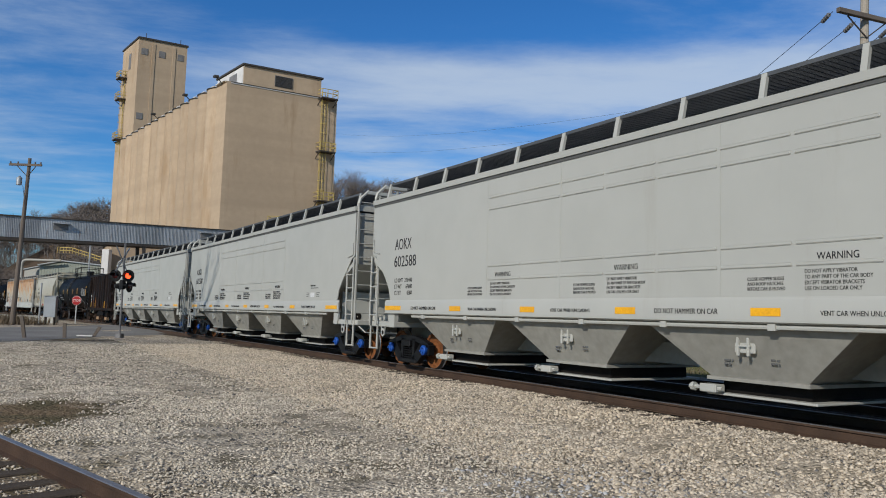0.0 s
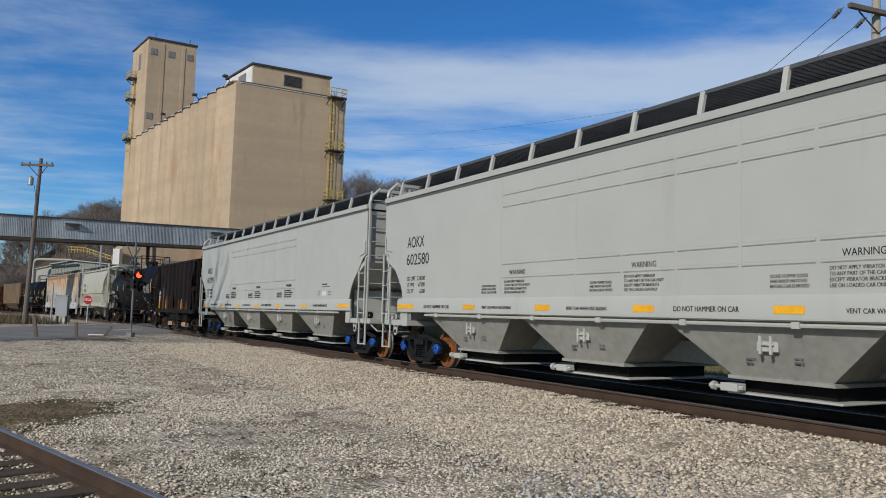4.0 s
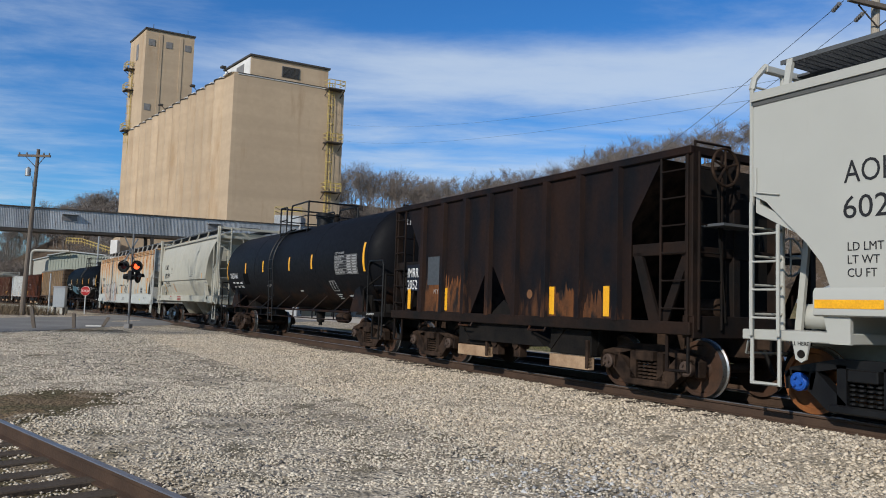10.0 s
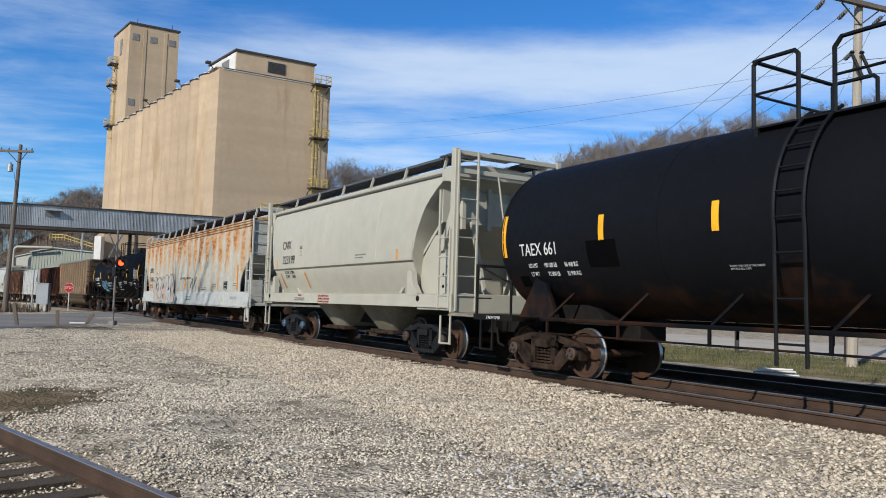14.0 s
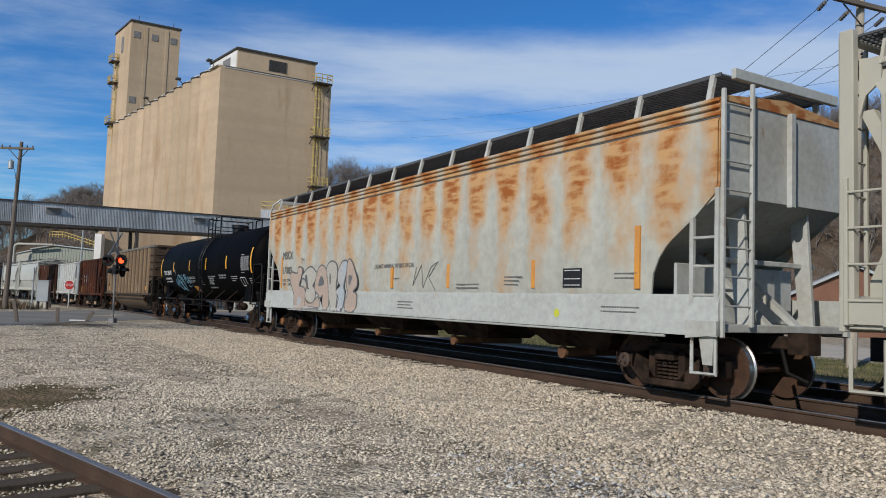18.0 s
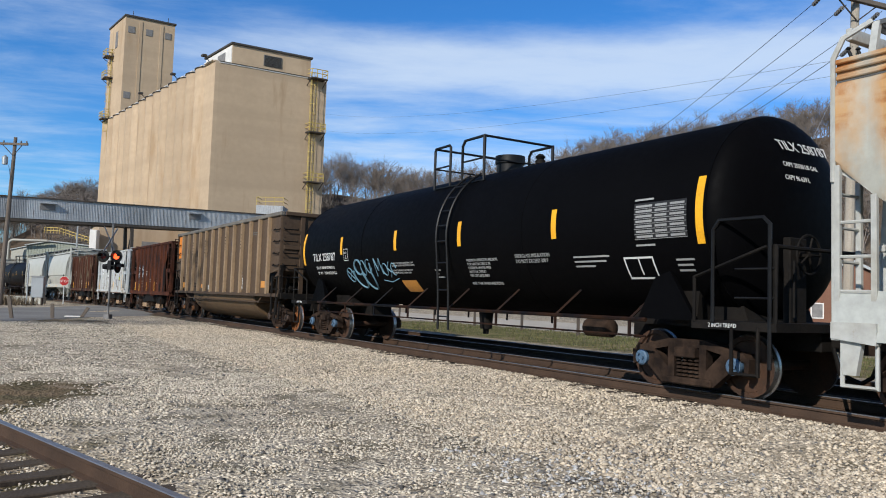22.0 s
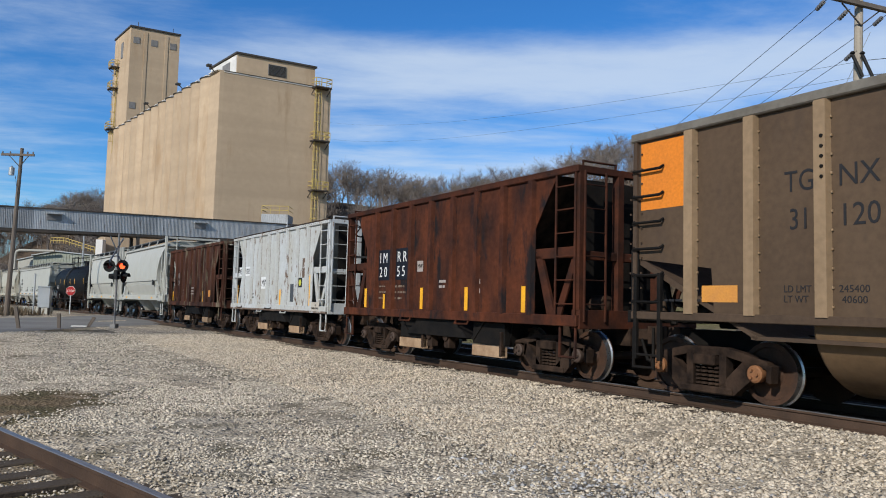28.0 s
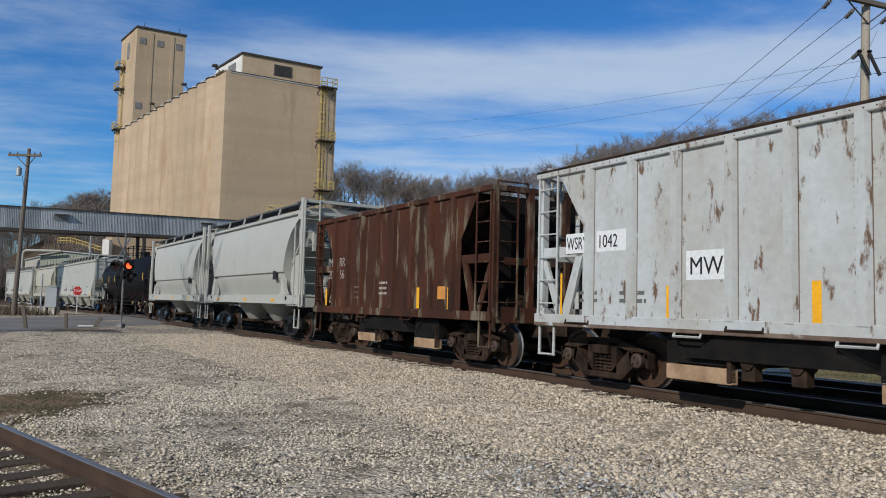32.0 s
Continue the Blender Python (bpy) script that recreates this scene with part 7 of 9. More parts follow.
def rounded_hopper(name, label, mat, group, H, tops, lows, marks, low_mat, wheel=WHEEL_OLD, cap=PALE_CAP):
    """A short two-bay covered hopper with bowed sides and cut-away ends. H: half length over the end sills;
    tops, lows: how far the side reaches at its top and at its belly, at the trailing and the leading end."""
    car = thing(name, label, "hopper car", group)
    half_low = min(lows)

    def low_edge(x):
        top, low = (tops[0], lows[0]) if x < 0 else (tops[1], lows[1])
        return float(np.interp((abs(x) - low) / (top - low), [0, 0.06, 0.2, 0.45, 0.7, 0.89, 1.0], [1.52, 2.28, 2.95, 3.62, 4.02, 4.24, 4.32]))

    def flank(z):
        return float(np.interp(z, [1.5, 1.72, 1.96, 2.2, 2.34, 2.36, 2.44, 3.0, 3.4, 3.8, 4.15, 4.42], [1.16, 1.29, 1.392, 1.476, 1.495, 1.572, 1.58, 1.585, 1.565, 1.505, 1.41, 1.30]))

    def section(x):
        zl = low_edge(x)
        if zl < 2.33:
            # the belly is drawn in below a sharp crease
            zs = [zl + (2.34 - zl) * k / 6 for k in range(7)] + [2.365] + [2.44 + 0.18 * k for k in range(12)]
        else:
            zs = [zl + (4.42 - zl) * k / 19 for k in range(20)]
        pts = [(flank(z), z) for z in zs]
        right = pts + [(1.2, 4.55), (0.6, 4.63), (0.0, 4.65)]
        return [(x, -y, z) for y, z in right] + [(x, y, z) for y, z in reversed(right[:-1])]

    xs = [-tops[0] + (tops[0] - lows[0]) * k / 18 for k in range(18)] + [-lows[0] + (lows[0] + lows[1]) * k / 10 for k in range(11)] + [lows[1] + (tops[1] - lows[1]) * k / 18 for k in range(1, 19)]
    part("body", Build().loft([section(x) for x in xs]), mat, car)
    for x in np.linspace(-half_low + 0.1, half_low - 0.1, 6):
        zs = np.linspace(2.46, 4.36, 9)
        sm = Build().add([(x + w, -flank(z) - o, z) for z in zs for w, o in ((-0.02, -0.002), (0.0, 0.007), (0.02, -0.002))],
                         [(3 * k + j, 3 * k + j + 1, 3 * k + j + 4, 3 * k + j + 3) for k in range(8) for j in (0, 1)])
        part("panel_seam", sm, mat, car)
    for s in (-1, 1):
        part("roof_rim", Build().box(-tops[0], tops[1], min(s * 1.28, s * 1.40), max(s * 1.28, s * 1.40), 4.38, 4.46, 0.015), mat, car)
        part("side_sill", Build().prism([(s * 1.45, 1.22), (s * 1.55, 1.22), (s * 1.55, 1.52), (s * 1.10, 1.57), (s * 1.10, 1.49), (s * 1.45, 1.47)], "x", -H, H), mat, car)
    part("roof_seam", Build().box(-tops[0], tops[1], -1.385, -1.33, 4.34, 4.38), RIM_SHADE, car, "dark strip painting the roof rim's shadow")
    for x in np.arange(-tops[0] + 1.2, tops[1] - 0.8, 1.3):
        part("hatch", Build().box(x - 0.4, x + 0.4, -0.4, 0.4, 4.62, 4.76, 0.03), mat, car)
    for x in (-1.62, 1.62):
        rings = []
        for k in range(5):
            t = k / 4
            hx, hy, z = 1.75 - 1.15 * t, 1.32 - 0.62 * t, 1.5 - 0.98 * t
            rings.append([(x + hx * math.copysign(abs(math.cos(u)) ** 0.6, math.cos(u)), hy * math.copysign(abs(math.sin(u)) ** 0.6, math.sin(u)), z) for u in [2 * math.pi * i / 24 for i in range(24)]])
        bay = part("hopper_bay", Build().loft(rings), low_mat, car, "dusty rounded hopper cone, darker than the body")
        part("outlet_gate", Build().box(x - 0.7, x + 0.7, -0.8, 0.8, 0.42, 0.54, 0.02).rod((x - 0.75, -0.9, 0.47), (x + 0.5, -0.9, 0.47), 0.035, 6), STEEL_BROWN, bay)
    part("centre_sill", Build().box(-H, H, -0.3, 0.3, 0.68, 1.0), STEEL_DARK, car)
    for d in (-1, 1):
        half_top, low = (tops[0], lows[0]) if d < 0 else (tops[1], lows[1])
        def at(*pts):
            return [(d * x, z) for x, z in pts]
        # upright end sheet and the slope sheet that runs in under it
        xe = half_top - 0.42
        part("end_sheet", Build().prism(at((xe, 4.46), (xe + 0.05, 4.46), (xe + 0.05, 3.25), (3.3, 1.25), (3.2, 1.3), (xe, 3.3)), "y", -1.28, 1.28), mat, car, "upright end sheet above a slope sheet")
        for yy in (-0.75, 0.0, 0.75):
            part("end_rib", Build().box(min(d * (xe + 0.05), d * (xe + 0.16)), max(d * (xe + 0.05), d * (xe + 0.16)), yy - 0.06, yy + 0.06, 3.1, 4.44, 0.01), mat, car)
        bars(car, d * xe - 0.2, 4.1, (0.2,), 0.1, 0.05, BLACK_INK, -1.30)
        # wing plates inboard of the corner, with two lightening holes, and the brace that leans on them
        for s in (-1, 1):
            yy = s * 1.24
            part("wing_plate", Build().prism(at((low - 0.2, 1.45), (H - 0.2, 1.45), (H - 0.2, 1.75), (H - 0.75, 2.95), (H - 1.25, 2.95), (low - 0.1, 2.2)), "y", yy - 0.02, yy + 0.02), mat, car)
            part("slope_brace", Build().prism(at((H - 0.95, 2.55), (H - 0.75, 2.55), (H - 0.12, 3.85), (H - 0.30, 3.85)), "y", yy - s * 0.02, yy + s * 0.10), mat, car)
        for z in (1.98, 1.72):
            part("wing_hole", Build().lathe([(-1.268, 0.045), (-1.262, 0.045)], "y", 12, (d * (H - 0.82), 0, z)), STEEL_DARK, car, "dark round hole")
        # jacking bracket on the sill, with a concave fillet to the wing
        part("jack_bracket", Build().prism(at((low - 0.12, 1.5), (low - 0.12, 2.08), (low - 0.02, 2.12), (low + 0.10, 2.08), (low + 0.16, 1.80), (low + 0.38, 1.56), (low + 0.38, 1.5)), "y", -1.565, -1.42), mat, car)
        part("jack_hole", Build().lathe([(-1.57, 0.07), (-1.548, 0.07)], "y", 14, (d * (low + 0.42), 0, 1.42)), STEEL_DARK, car, "dark jacking hole")
        part("end_platform", Build().box(min(d * (low + 0.3), d * H), max(d * (low + 0.3), d * H), -1.5, 1.5, 1.16, 1.28, 0.01).box(min(d * (H - 0.06), d * (H + 0.02)), max(d * (H - 0.06), d * (H + 0.02)), -1.56, 1.56, 1.12, 1.55, 0.01), mat, car)
        # wide corner posts, top beams and the gusset between roof and post
        for y in (-1.48, 1.48):
            part("corner_post", Build().box(min(d * (H - 0.16), d * (H + 0.02)), max(d * (H - 0.16), d * (H + 0.02)), y - 0.06, y + 0.06, 1.2, 4.86, 0.012), mat, car)
            part("corner_gusset", Build().prism(at((half_top - 0.25, 4.46), (H - 0.16, 4.50), (H - 0.16, 3.75), (H - 0.24, 4.02), (H - 0.42, 4.16), (half_top - 0.25, 4.20)), "y", y * 0.94 - 0.015, y * 0.94 + 0.015), mat, car)
        for y in (-0.5, 0.5):
            part("end_strut", Build().prism(at((H - 0.06, 1.28), (H - 0.14, 1.28), (xe + 0.08, 3.3), (xe + 0.18, 3.3)), "y", y - 0.04, y + 0.04), mat, car)
        for z in (4.30, 4.72):
            part("end_beam", Build().box(min(d * (H - 0.10), d * (H - 0.01)), max(d * (H - 0.10), d * (H - 0.01)), -1.44, 1.44, z, z + 0.11, 0.01), mat, car)
        rung_ladder(car, ((d * (H + 0.04), -1.45, 1.15), (d * (H + 0.04), -1.45, 4.82)), ((d * (H + 0.04), -0.92, 1.15), (d * (H + 0.04), -0.92, 4.82)), np.arange(1.5, 4.6, 0.44), mat, r=0.015, stile=0.026, name="end_ladder")
        rung_ladder(car, ((d * (H - 0.55), -1.56, 1.2), (d * (H - 0.55), -1.56, 3.95)), ((d * (H - 0.08), -1.56, 1.2), (d * (H - 0.08), -1.56, 3.0)), np.arange(1.5, 2.9, 0.44), mat, r=0.015, stile=0.026, name="side_ladder")
        for y0, y1, z in ((-1.42, -0.6, 4.80), (-0.45, 0.5, 4.88), (0.65, 1.42, 4.80)):
            gr = Build()
            for k in range(10):
                yy = y0 + (y1 - y0) * k / 9
                gr.box(min(d * (half_top - 0.35), d * (H - 0.08)), max(d * (half_top - 0.35), d * (H - 0.08)), yy - 0.012, yy + 0.012, z - 0.03, z)
            for k in range(7):
                xx = d * (half_top - 0.35 + (H + 0.27 - half_top) * k / 6)
                gr.box(xx - 0.01, xx + 0.01, y0, y1, z - 0.03, z)
            tagged(part("crossover_walk", gr, GRATE, car), "grating walkway at the roof end", kind="stuff")
        part("hand_rod", Build().rod((d * (H + 0.03), -0.35, 4.3), (d * (H + 0.03), -0.05, 2.6), 0.022, 6), mat, car)
        stirrup(car, d * (H - 0.3) - 0.2, -1.5, mat)
        coupler(car, d * (H - 0.35), d * 0.8, STEEL_DARK)
        add_truck(car, d * (H - 1.95), BLACK_GLOSS, wheel, STEEL_BLUE_CAP if d < 0 else cap)
    part("air_tank", Build().lathe([(-0.45, 0.05), (-0.4, 0.17), (0.4, 0.17), (0.45, 0.05)], "x", 14, (-H + 0.75, -0.6, 1.46)), mat, car)
    roof_walk(car, -tops[0] + 0.1, tops[1] - 0.1, 4.80, mat, step=2.2, roof_z=4.5, thin=0.022)
    marks(car, -1.572)
    return car


def smooth_hopper(name, label, group, marks):
    """The long rust-streaked covered hopper with a deep side sill."""
    mat = RUSTY_WHITE
    car = thing(name, label, "hopper car", group)
    H, Y = 9.95, 1.55
    right = [(H, 3.10), (9.5, 2.70), (9.0, 2.34), (8.82, 2.12), (8.70, 1.88), (8.67, 1.52)]
    side = [(-H, 4.40), (H, 4.40)] + right + [(-x, z) for x, z in reversed(right)]
    for s in (-1, 1):
        part("side", Build().prism(side, "y", s * (Y - 0.03), s * Y), mat, car)
    # the near side bulges a little between its ribs
    pw = 17.0 / 16
    cols = [-H + 0.005 + (2 * H - 0.01) * k / 160 for k in range(161)]
    low_of = [float(np.interp(abs(x), [8.67, 8.70, 8.82, 9.0, 9.5, H], [1.53, 1.88, 2.12, 2.34, 2.70, 3.10])) for x in cols]
    sk = Build()
    zr = (0.0, 0.06, 0.5, 0.94, 1.0)
    sk.add([(x, -(Y - 0.004 + 0.05 * (0.15 if j in (0, 4) else 1.0) * abs(math.sin(math.pi * x / pw)) ** 0.45), lo + (4.13 - lo) * q) for x, lo in zip(cols, low_of) for j, q in enumerate(zr)],
           [(5 * i + j, 5 * i + j + 1, 5 * i + j + 6, 5 * i + j + 5) for i in range(160) for j in range(4)])
    part("side_skin", sk, mat, car, "rust-streaked bulging side sheets")
    for z, o in ((4.16, 0.02), (4.26, 0.03), (4.36, 0.03)):
        for s in (-1, 1):
            part("top_chord", Build().box(-H, H, s * (Y + o * 0.5) - o, s * (Y + o * 0.5) + o, z, z + 0.06, 0.012), mat, car)
    part("roof_seam", Build().box(-H, H, -Y - 0.006, -Y + 0.002, 4.13, 4.155), RIM_SHADE, car)
    for s in (-1, 1):
        part("end_sheet", Build().prism([(s * (H - 0.08), 4.4), (s * (H - 0.02), 4.4), (s * (H - 0.02), 3.0), (s * 6.9, 1.3), (s * 6.9, 1.4), (s * (H - 0.08), 3.1)], "y", -Y + 0.03, Y - 0.03), PALE_CHIPPED, car)
    part("roof", Build().prism([(-1.58, 4.40), (-1.4, 4.48), (0, 4.62), (1.4, 4.48), (1.58, 4.40)], "x", -H, H), mat, car)
    part("trough_hatch", Build().box(-9.6, 9.6, -0.35, 0.35, 4.58, 4.74, 0.03), mat, car)
    for s in (-1, 1):
        part("side_sill", Build().prism([(s * 1.55, 0.98), (s * 1.63, 0.96), (s * 1.63, 1.03), (s * 1.60, 1.08), (s * 1.60, 1.42), (s * 1.555, 1.56)], "x", -9.98, 9.98), SILL_WHITE, car, "deep pale side sill")
    part("yellow_mark", Build().lathe([(-1.607, 0.075), (-1.598, 0.075)], "y", 20, (6.45, 0, 1.2)), GREEN_SIGN, car, "round yellow mark")
    for x in (-5.9, -2.0, 2.0, 5.9):
        rings = [[(x - 2.0, -1.45, 1.5), (x + 2.0, -1.45, 1.5), (x + 2.0, 1.45, 1.5), (x - 2.0, 1.45, 1.5)], [(x - 0.85, -0.6, 0.55), (x + 0.85, -0.6, 0.55), (x + 0.85, 0.6, 0.55), (x - 0.85, 0.6, 0.55)]]
        # brown steel instead of the pale paint puts the underside's shade into the bay
        bay = part("hopper_bay", Build().loft(rings), STEEL_BROWN, car, "brown hopper bay coloured dark for its shade")
        part("outlet_pipe", Build().rod((x, -0.95, 0.46), (x, 0.95, 0.46), 0.085, 10).rod((x, -1.0, 0.46), (x, -0.93, 0.46), 0.12, 12).box(x - 0.3, x + 0.3, -0.4, 0.4, 0.42, 0.62), RUST_PURE, bay, "rusty discharge pipe")
    part("centre_sill", Build().box(-9.7, 9.7, -0.3, 0.3, 0.70, 1.0), STEEL_DARK, car)
    for d in (-1, 1):
        pf = Build().box(min(d * 7.93, d * 9.93), max(d * 7.93, d * 9.93), -1.5, 1.5, 1.02, 1.14, 0.01)
        pf.prism([(d * 9.43, 1.18), (d * 9.98, 1.18), (d * 9.98, 0.98), (d * 9.43, 0.92)], "y", -1.64, -1.53)
        part("end_platform", pf, PALE_CHIPPED, car)
        part("jack_post", Build().prism([(d * 9.62, 1.0), (d * 9.90, 1.0), (d * 9.86, 0.55), (d * 9.70, 0.55)], "y", -1.58, -1.50), PALE_CHIPPED, car)
        part("shear_plate", Build().box(min(d * 9.0, d * 9.06), max(d * 9.0, d * 9.06), -1.42, 1.42, 1.14, 2.05, 0.01), PALE_CHIPPED, car)
        for yy in (-0.78, 0.78):
            part("slope_gusset", Build().prism([(d * 9.90, 1.14), (d * 9.66, 1.14), (d * 9.48, 2.96), (d * 9.78, 2.96)], "y", yy - 0.03, yy + 0.03), PALE_CHIPPED, car)
            part("diagonal_brace", Build().prism([(d * 9.92, 1.14), (d * 9.80, 1.14), (d * 8.55, 2.1), (d * 8.62, 2.24)], "y", yy * 0.45 - 0.07, yy * 0.45 + 0.07), PALE_CHIPPED, car)
        part("gusset_tie", Build().box(min(d * 9.62, d * 9.70), max(d * 9.62, d * 9.70), -1.1, 1.1, 2.05, 2.13, 0.01), PALE_CHIPPED, car)
        part("end_rib", Build().box(min(d * 9.93, d * 10.02), max(d * 9.93, d * 10.02), 0.02, 0.14, 2.95, 4.42, 0.01), PALE_CHIPPED, car)
        part("crossover_beam", Build().box(min(d * 9.92, d * 10.0), max(d * 9.92, d * 10.0), -1.28, 1.28, 4.74, 4.90, 0.01), PALE_CHIPPED, car)
        if d > 0:
            rung_ladder(car, ((9.99, -1.52, 0.95), (9.99, -1.52, 4.55)), ((9.99, -0.88, 1.1), (9.99, -0.88, 4.72)), np.arange(1.4, 4.5, 0.42), PALE_CHIPPED, r=0.016, stile=0.03, name="end_ladder")
        else:
            rung_ladder(car, ((-9.99, -1.52, 0.95), (-9.99, -1.52, 2.95)), ((-9.99, -1.0, 1.1), (-9.99, -1.0, 2.95)), np.arange(1.5, 3.0, 0.42), PALE_CHIPPED, name="end_ladder")
            part("grab_pole", Build().path([(-9.99, -1.56, 2.9), (-9.99, -1.56, 4.45), (-9.9, -1.5, 4.7), (-9.65, -1.3, 4.9)], 0.035, 6), PALE_CHIPPED, car, "bent pale grab pole")
        rung_ladder(car, ((d * 9.48, -1.56, 1.2), (d * 9.48, -1.56, 2.7)), ((d * 9.93, -1.56, 1.2), (d * 9.93, -1.56, 3.1)), np.arange(1.55, 2.8, 0.42), PALE_CHIPPED, name="side_ladder")
        stirrup(car, d * 9.68 - 0.2, -1.55, PALE_CHIPPED)
        coupler(car, d * 9.68, d * 0.8, STEEL_BROWN)
        add_truck(car, d * 8.57, STEEL_BROWN, WHEEL_OLD, ORANGE_CAP if d < 0 else PALE_CAP)
    part("air_pipe", Build().rod((-7.6, -1.6, 0.93), (9.0, -1.6, 0.93), 0.022, 6), SILL_WHITE, car, "thin pale pipe under the sill")
    roof_walk(car, -9.75, 9.75, 4.88, PALE_CHIPPED, roof_z=4.5, y_in=0.3)
    marks(car, -Y)
    return car


def coal_gondola(name, label, group):
    """A high-sided coal car with bolted side posts and a rounded tub between its trucks."""
    car = thing(name, label, "gondola car", group)
    H, Y, ZT, ZB = 7.48, 1.5, 4.06, 1.28
    b = Build()
    cut = [(-H, ZT), (H, ZT), (H, 2.15), (5.95, 1.95), (5.9, ZB), (-5.9, ZB), (-5.95, 1.95), (-H, 2.15)]
    for s in (-1, 1):
        b.prism(cut, "y", s * (Y - 0.02), s * Y)
    part("side", b, TAN_BROWN, car)
    for d in (-1, 1):
        e = Build().prism([(d * H, ZT), (d * (H - 0.04), ZT), (d * (H - 0.04), 2.2), (d * 5.2, 1.0), (d * 5.2, 0.94), (d * H, 2.1)], "y", -Y + 0.02, Y - 0.02)
        part("end_sheet", e, BROWN_DUST, car, "dusty brown end sheet")
        for yy in (-0.75, 0.0, 0.75):
            part("end_post", Build().box(min(d * (H - 0.01), d * (H + 0.06)), max(d * (H - 0.01), d * (H + 0.06)), yy - 0.08, yy + 0.08, 1.2, ZT, 0.01), BROWN_DUST, car)
        part("end_beam", Build().box(min(d * (H - 0.01), d * (H + 0.05)), max(d * (H - 0.01), d * (H + 0.05)), -1.42, 1.42, 2.85, 3.0, 0.01), BROWN_DUST, car)
    part("floor", Build().box(-5.3, 5.3, -Y + 0.02, Y - 0.02, 0.95, 1.0), BROWN_DUST, car)
    for s in (-1, 1):
        part("top_chord", Build().box(-H - 0.03, H + 0.03, s * Y - 0.08, s * Y + 0.08, ZT - 0.02, ZT + 0.12, 0.02), ALU_DIRTY, car, "dull grey metal top edge")
        part("side_sill", Build().box(-H, H, s * (Y + 0.02) - 0.06, s * (Y + 0.02) + 0.06, ZB - 0.1, ZB + 0.02, 0.01), BROWN_DUST, car)
    for d in (-1, 1):
        part("end_chord", Build().box(min(d * H, d * (H + 0.1)), max(d * H, d * (H + 0.1)), -Y + 0.09, Y - 0.09, ZT - 0.02, ZT + 0.12, 0.02), BROWN_DUST, car)
    posts = [-H + 0.05] + [-6.3 + 1.05 * k for k in range(13)] + [H - 0.05]
    for k, x in enumerate(posts):
        z0 = ZB if 0 < k < 14 else 1.3
        hw_ = 0.10 if 0 < k < 14 else 0.05
        pb = Build().prism([(x - hw_, 0.0), (x - hw_ * 0.8, -hw_), (x + hw_ * 0.8, -hw_), (x + hw_, 0.0)], "z", z0, ZT - 0.02)
        for z in np.arange(z0 + 0.12, ZT - 0.1, 0.24):
            pb.box(x - 0.125, x - 0.105, -0.03, -0.005, z, z + 0.03).box(x + 0.105, x + 0.125, -0.03, -0.005, z, z + 0.03)
        if k in (3, 5, 8, 10):
            for z in np.arange(3.05, 3.6, 0.13):
                part("bolt", Build().rod((x + 0.03, -hw_ - 0.012, z), (x + 0.03, -hw_ + 0.01, z), 0.024, 8), STEEL_DARK, car, at=(0, -Y, 0))
        part("side_post", pb, TAN_POST if 0 < k < 14 else BROWN_DUST, car, "paler bolted side post", at=(0, -Y, 0))
    # rounded tub
    ring = [(1.42 * math.cos(t), 1.25 + 1.05 * math.sin(t)) for t in [math.pi + math.pi * i / 16 for i in range(17)]]
    tub = Build().loft([[(-4.45, y * 0.97, 1.25 + (z - 1.25) * 0.97) for y, z in ring], [(-4.4, y, z) for y, z in ring], [(4.4, y, z) for y, z in ring], [(4.45, y * 0.97, 1.25 + (z - 1.25) * 0.97) for y, z in ring]])
    part("tub", tub, TUB_BROWN, car, "smooth rounded brown tub")
    part("centre_sill", Build().box(-7.6, 7.6, -0.3, 0.3, 0.72, 1.02), STEEL_DARK, car)
    for d in (-1, 1):
        fr = Build().box(min(d * 7.23, d * 7.63), max(d * 7.23, d * 7.63), -1.5, 1.5, 1.12, 1.32, 0.01).box(min(d * 6.03, d * 7.53), max(d * 6.03, d * 7.53), -1.56, -1.42, 1.16, 1.30, 0.01)
        fr.box(min(d * 7.37, d * 7.53), max(d * 7.37, d * 7.53), -1.53, -1.40, 1.2, 2.3, 0.01)
        part("end_sill", fr, STEEL_DARK, car)
        for z in np.arange(1.45, 3.8, 0.42):
            rg = Build().path([(d * 6.85, -1.52, z + 0.05), (d * 6.87, -1.58, z), (d * 7.43, -1.58, z), (d * 7.45, -1.52, z + 0.05)], 0.02, 5)
            part("grab_iron", rg, STEEL_DARK, car)
            rg = Build().path([(d * 7.53, -1.45, z + 0.05), (d * 7.59, -1.43, z), (d * 7.59, -0.95, z), (d * 7.53, -0.93, z + 0.05)], 0.02, 5)
            part("grab_iron", rg, STEEL_DARK, car)
        part("air_reservoir", Build().lathe([(-0.4, 0.06), (-0.36, 0.2), (0.36, 0.2), (0.4, 0.06)], "y", 14, (d * 6.75, -0.55, 1.5)), STEEL_DARK, car)
        part("brake_gear", Build().box(min(d * 6.35, d * 7.1), max(d * 6.35, d * 7.1), 0.05, 0.5, 1.05, 1.42, 0.03).rod((d * 6.2, -0.9, 1.3), (d * 7.2, -0.9, 1.45), 0.05, 6).rod((d * 7.0, -1.1, 1.1), (d * 7.25, -1.1, 1.95), 0.06, 6), STEEL_DARK, car)
        rung_ladder(car, ((d * 6.88, -1.56, 0.55), (d * 6.88, -1.56, 1.9)), ((d * 7.38, -1.56, 0.55), (d * 7.38, -1.56, 1.9)), (0.62,), STEEL_DARK, name="side_step")
        stirrup(car, d * 7.28 - 0.2, -1.5, STEEL_DARK)
        coupler(car, d * 7.28, d * 0.9, STEEL_BROWN)
